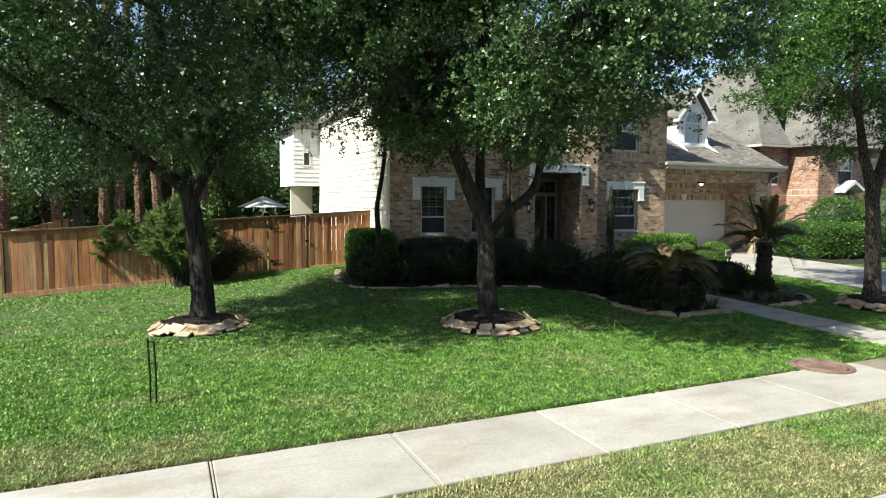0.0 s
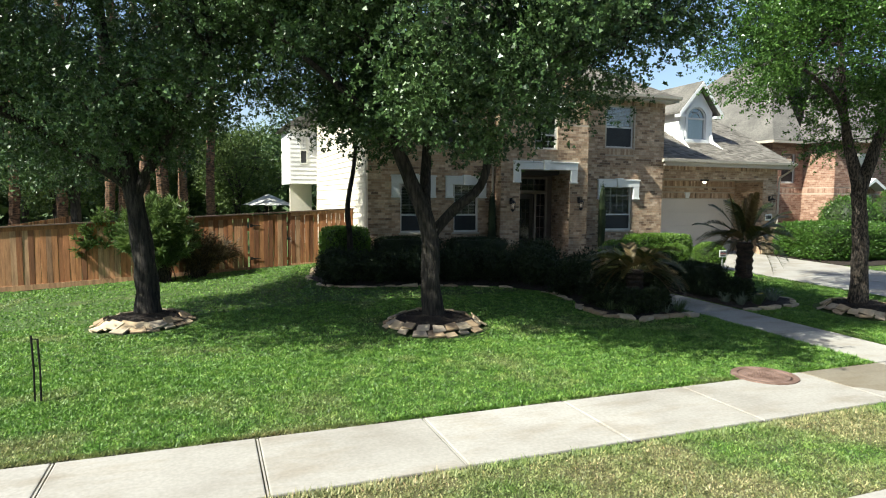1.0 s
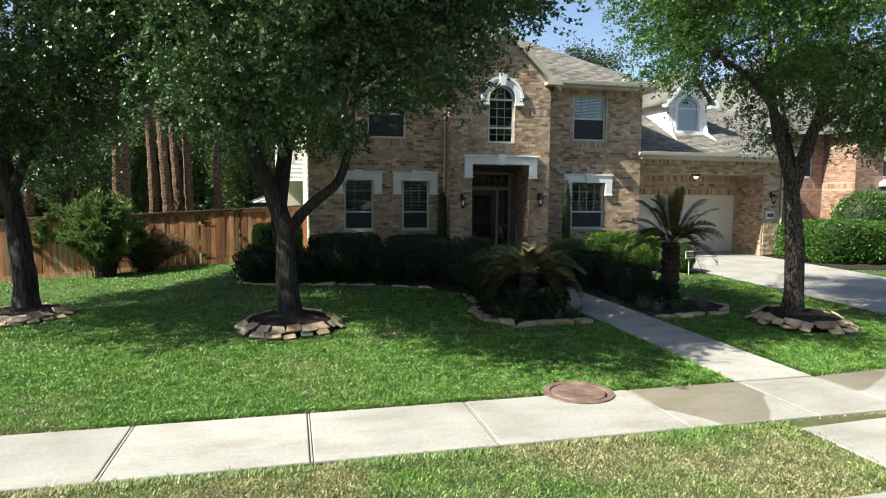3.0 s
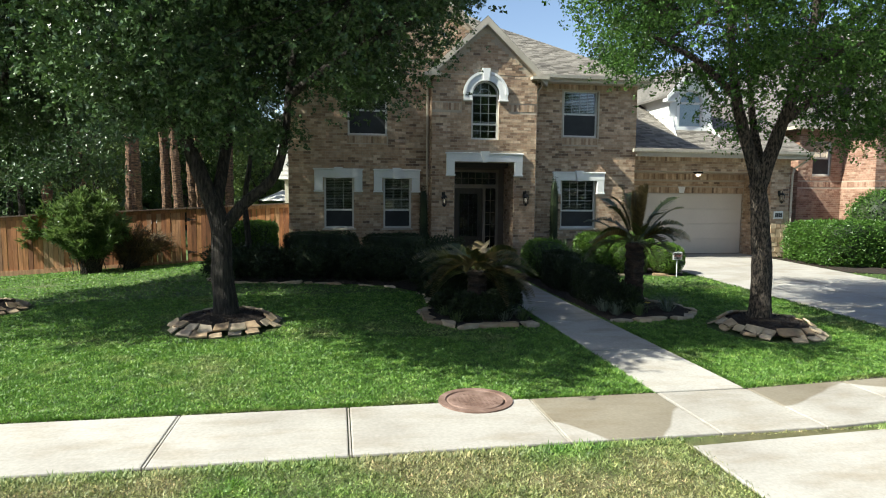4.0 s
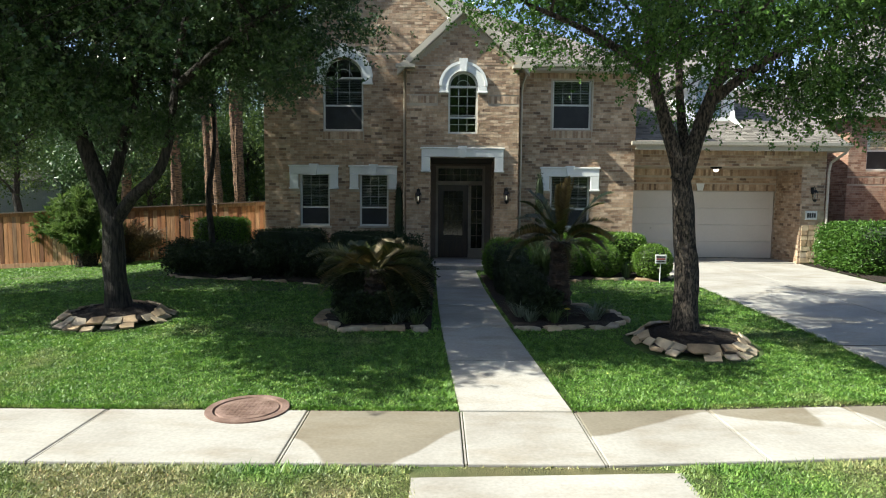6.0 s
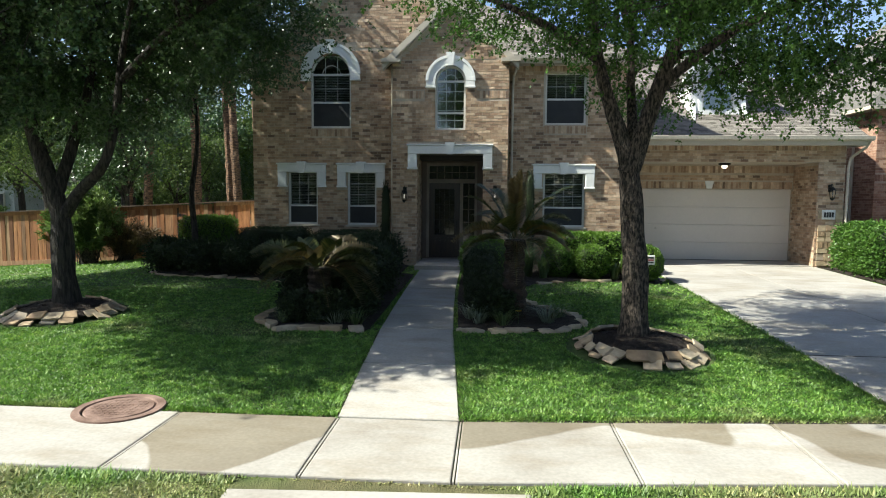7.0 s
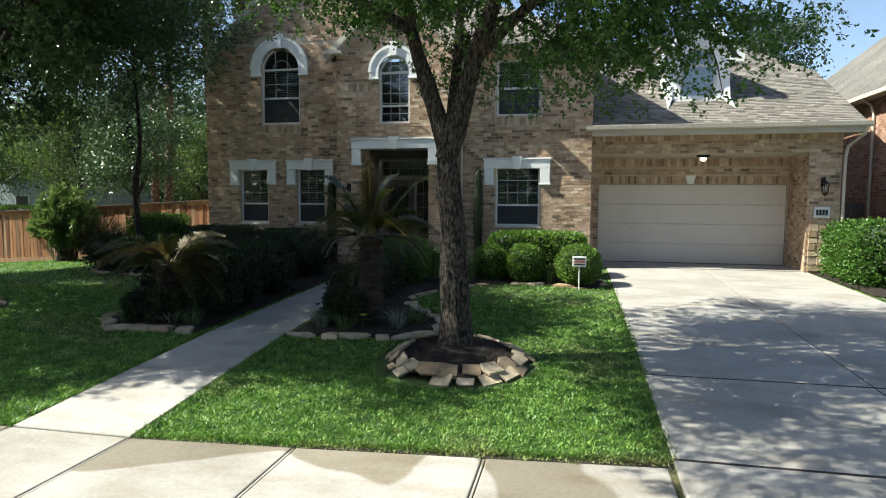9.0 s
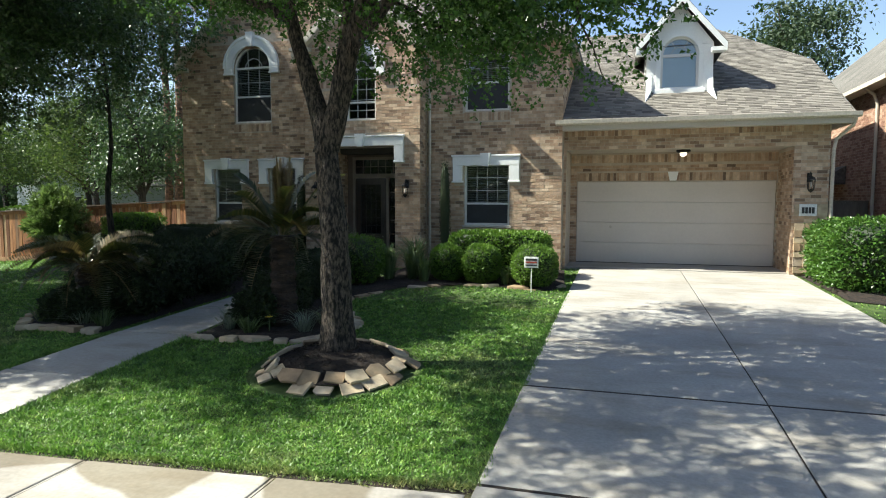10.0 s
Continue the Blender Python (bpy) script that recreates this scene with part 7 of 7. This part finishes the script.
# tall bare trunks behind the fence
for i, (x, y, h) in enumerate([(-2.6, 33, 13), (-1.2, 34, 13.5), (-0.3, 33, 13), (0.75, 34, 14), (2.1, 35, 14), (-4.0, 31, 12), (-6.4, 33, 13), (-1.9, 31.5, 13), (-0.4, 36.5, 13)]):
    r = random.Random(400 + i)
    p = thing("tall_palm", (x, y, 0.2), "tall palm with a rough red-brown trunk behind the fence", "palm", "tall palms")
    bm = bmesh.new()
    N = 40
    tube(bm, [(x + 0.15 * math.sin(k / 9 + i), y, 0.1 + h * k / N) for k in range(N + 1)], [0.23 * (1 - 0.3 * k / N) * (1.08 if k % 2 else 0.94) for k in range(N + 1)], 10, rough=0.2)
    part("trunk", bm, tall_palm_mat, p)
    for k in range(16):
        ob = new("frond", r.choice(fr_green + fr_dry[1:]))
        ob.parent = p
        ob.location = (0.15 * math.sin(N / 9 + i), 0, h - 0.1)
        ob.rotation_euler = (r.uniform(-0.3, 0.3), r.uniform(-0.8, 0.9), 2.4 * k)
        ob.scale = (1.7, 1.7, 1.7)


def woods():
    rng = np.random.default_rng(9)
    n = 34000
    a = rng.uniform(-1.25, 1.25, n)
    d = rng.uniform(66, 84, n)
    x, y = 8 + d * np.sin(a), d * np.cos(a)
    top = np.array([7.0 + 4.0 * noise.noise(Vector((v * 9, 0.3, 0))) + 2.5 * noise.noise(Vector((v * 31, 0.8, 0))) for v in a])
    z = rng.uniform(0, 1, n) ** 0.8 * top
    V = leaf_quads(np.stack([x, y, z], 1), np.full(n, 1.3), rng, 0.7, 0)
    ob = new("far_woods", quads("far_woods", V, far_leaf))
    tagged(ob, "distant line of leafy woods", "woods", kind="stuff")


woods()


def unseen_tree_screen():
    """Unseen leafy row across the street, behind the walk, added to block low skylight."""
    rng = np.random.default_rng(19)
    n = 22000
    x = rng.uniform(-60, 80, n)
    y = rng.uniform(-24, -15, n)
    top = np.array([6.0 + 3.0 * noise.noise(Vector((v * 0.12, 2.3, 0))) + 2.0 * noise.noise(Vector((v * 0.5, 1.8, 0))) for v in x])
    z = rng.uniform(0, 1, n) ** 0.8 * top
    V = leaf_quads(np.stack([x, y, z], 1), np.full(n, 0.9), rng, 0.6, 0)
    ob = new("unseen_tree_screen", quads("unseen_tree_screen", V, far_leaf))
    tagged(ob, "unseen leafy row across the street, added to block low skylight", "trees", kind="stuff")


unseen_tree_screen()

# ---- grass of the lawn ----


def inside(poly, x, y):
    hit = np.zeros(len(x), bool)
    j = len(poly) - 1
    for i in range(len(poly)):
        (xa, ya), (xb, yb) = poly[i], poly[j]
        c = ((ya > y) != (yb > y)) & (x < (xb - xa) * (y - ya) / (yb - ya + 1e-12) + xa)
        hit ^= c
        j = i
    return hit


def lawn_grass():
    rng = np.random.default_rng(4)
    xs, ys = [], []
    for x0, x1, y0, y1, n in ((-2, 17.66, 3.5, 5.2, 180000), (-5, 17.66, 6.45, 9.5, 380000), (-8, 17.66, 9.5, 13.5, 200000), (-10, 17.66, 13.5, 20.2, 80000), (22.46, 32, 3.5, 17, 12000), (-12, -2, 3.5, 9.5, 20000)):
        xs.append(rng.uniform(x0, x1, n))
        ys.append(rng.uniform(y0, y1, n))
    x, y = np.concatenate(xs), np.concatenate(ys)
    bx = np.where(x < 13.2, 0, 0.088 * (x - 13.2))
    ragged = 0.035 * np.sin(x * 23) * np.sin(x * 7.1 + 1)
    keep = ~((y > 5.12 + bx - ragged * 0.6) & (y < 6.50 + bx + ragged * 0.6) & (x < 17.7))
    keep &= ~((x > 11.24) & (x < 13.63) & (y < 5.1))
    left = np.interp(y, [q[0] for q in rows_], [q[1] for q in rows_])
    right = np.interp(y, [q[0] for q in rows_], [q[2] for q in rows_])
    keep &= ~((x > left) & (x < right) & (y > 6.4))
    keep &= ~inside(LEFT_BED, x, y) & ~inside(RIGHT_BED, x, y) & ~inside(EAST_BED, x, y)
    for cx, cy, R in RINGS:
        keep &= (x - cx) ** 2 + (y - cy) ** 2 > (R + 0.1) ** 2
    keep &= (x - 9.38) ** 2 + (y - 6.52) ** 2 > 0.46 ** 2
    keep &= ~((x < -4.6) & (y > 20.4))
    x, y = x[keep], y[keep]
    z = np.array([lie(a, b) for a, b in zip(x, y)])
    n = len(x)
    far = np.clip((y - 6) / 9, 0, 1)
    tuft = np.array([noise.noise(Vector((p * 7, q * 7, 0.5))) for p, q in zip(x, y)])
    h = rng.uniform(0.024, 0.046, n) * (1 + 0.3 * far) * (1 + 0.45 * tuft)
    w = rng.uniform(0.007, 0.014, n) * (1 + 1.2 * far)
    a = rng.uniform(0, 2 * math.pi, n)
    tilt = rng.uniform(0.45, 1.4, n)
    d = np.stack([np.cos(a) * np.sin(tilt), np.sin(a) * np.sin(tilt), np.cos(tilt)], 1)
    b = rng.uniform(0, 2 * math.pi, n)
    s = np.stack([np.cos(b), np.sin(b), np.zeros(n)], 1) * w[:, None]
    P = np.stack([x, y, z - 0.005], 1)
    tip = P + d * h[:, None]
    V = np.stack([P - s, P + s, tip], 1)
    ob = new("grass", quads("grass", V, blade_mat))
    tagged(ob, "short green lawn grass with dry yellow patches", "grass", kind="stuff")


lawn_grass()


def trench(name, pts, w):
    """The dark cut edge between turf and paving."""
    bm = bmesh.new()
    prev = None
    for i, (x, y) in enumerate(pts):
        a, b = pts[max(i - 1, 0)], pts[min(i + 1, len(pts) - 1)]
        l = math.hypot(b[0] - a[0], b[1] - a[1])
        nx, ny = -(b[1] - a[1]) / l, (b[0] - a[0]) / l
        q = w * (0.8 + 0.6 * abs(noise.noise(Vector((x * 3, y * 3, 0)))))
        cur = [bm.verts.new((x, y, lie(x, y) + 0.006)), bm.verts.new((x + nx * q, y + ny * q, lie(x, y) + 0.008))]
        if prev:
            bm.faces.new((prev[0], cur[0], cur[1], prev[1]))
        prev = cur
    tagged(part(name, bm, soil_mat), "dark cut soil edge between lawn and concrete", "lawn edge", kind="structure")


def dense(pts, step=0.25):
    out = []
    for (xa, ya), (xb, yb) in zip(pts, pts[1:]):
        n = max(1, int(math.hypot(xb - xa, yb - ya) / step))
        out += [(xa + (xb - xa) * k / n, ya + (yb - ya) * k / n) for k in range(n)]
    return out + [pts[-1]]


def fringe(lines):
    """Runners and long blades that hang over the cut edge of the turf; each line has the paving on its right-hand side."""
    rng = np.random.default_rng(14)
    V = []
    for (xa, ya), (xb, yb) in lines:
        L = math.hypot(xb - xa, yb - ya)
        n = int(L * 420)
        t = rng.uniform(0, 1, n)
        d = np.array([(xb - xa) / L, (yb - ya) / L, 0])
        o = np.array([d[1], -d[0], 0])
        clump = np.array([0.5 + 0.5 * noise.noise(Vector((xa + (xb - xa) * q, ya + (yb - ya) * q, 0.3)) * 4.5) for q in t])
        P = np.stack([xa + (xb - xa) * t, ya + (yb - ya) * t, np.zeros(n)], 1) - o * rng.uniform(0.0, 0.10, n)[:, None]
        P[:, 2] = [lie(a, b) + 0.004 for a, b in P[:, :2]]
        a = rng.normal(0, 0.9, n)
        way = o * np.cos(a)[:, None] + d * np.sin(a)[:, None]
        h = rng.uniform(0.04, 0.10, n) * (0.55 + 0.8 * clump)
        tip = P + way * (h * rng.uniform(0.25, 0.85, n))[:, None] + np.array([0, 0, 1.0]) * (h * rng.uniform(0.35, 0.75, n))[:, None]
        s = np.cross(way, np.array([0, 0, 1.0])) * rng.uniform(0.005, 0.010, n)[:, None]
        V.append(np.stack([P - s, P + s, tip], 1))
    ob = new("edge_grass", quads("edge_grass", np.concatenate(V), blade_mat))
    tagged(ob, "ragged grass hanging over the edge of the paving", "grass", kind="stuff")


fringe([((-4, 6.54), (8.9, 6.54)), ((9.86, 6.54), (11.70, 6.54)), ((13.02, 6.56), (17.6, 6.55 + bend(17.6))), ((11.24, 5.09), (-2, 5.09)), ((17.6, 5.08 + bend(17.6)), (13.65, 5.12)),
        ((11.70, 6.56), (11.60, 8.35)), ((11.60, 8.35), (11.51, 10.0)), ((12.72, 10.1), (12.86, 8.35)), ((12.86, 8.35), (13.0, 6.56)), ((17.61, 15.2), (17.61, 6.95)), ((13.64, 3.55), (13.64, 5.05)), ((11.23, 4.85), (11.23, 3.55))])

trench("lawn_edge", dense([(-16, 6.495), (8.9, 6.495)]), 0.085)
trench("lawn_edge", dense([(9.86, 6.495), (11.73, 6.495)]), 0.085)
trench("lawn_edge", dense([(12.98, 6.495), (13.2, 6.495), (17.62, 6.495 + bend(17.62))]), 0.085)
trench("lawn_edge", dense([(11.73, 6.5)] + [(q[1] + 0.005, q[0]) for q in rows_[1:3]]), 0.085)
trench("lawn_edge", dense([(q[2] - 0.005, q[0]) for q in rows_[2::-1]]), 0.085)
trench("lawn_edge", dense([(17.66, 6.9), (17.66, 15.2)]), 0.05)
trench("lawn_edge", dense([(11.26, 5.145), (-16, 5.145)]), 0.05)

# ---- bricks, laid last ----
for wall, B, stock in BRICKS:
    if wall == bay:
        c = B[:, :4].mean(axis=1)
        near = (c[:, 2] > 0.4) & (c[:, 2] < 3.0) & (c[:, 0] > 13.0)
        ids = np.nonzero(near)[0][:300]
        pick = np.zeros(len(B), bool)
        pick[ids] = True
        for b in B[pick]:
            own(new("brick", boxes_mesh("brick", b[None], brick_one_mat)), wall)
        B = B[~pick]
    ob = own(new("bricks", boxes_mesh("bricks", B, brick_mat if stock == "tan" else red_brick_mat)), wall)
    tagged(ob, kind="stuff")
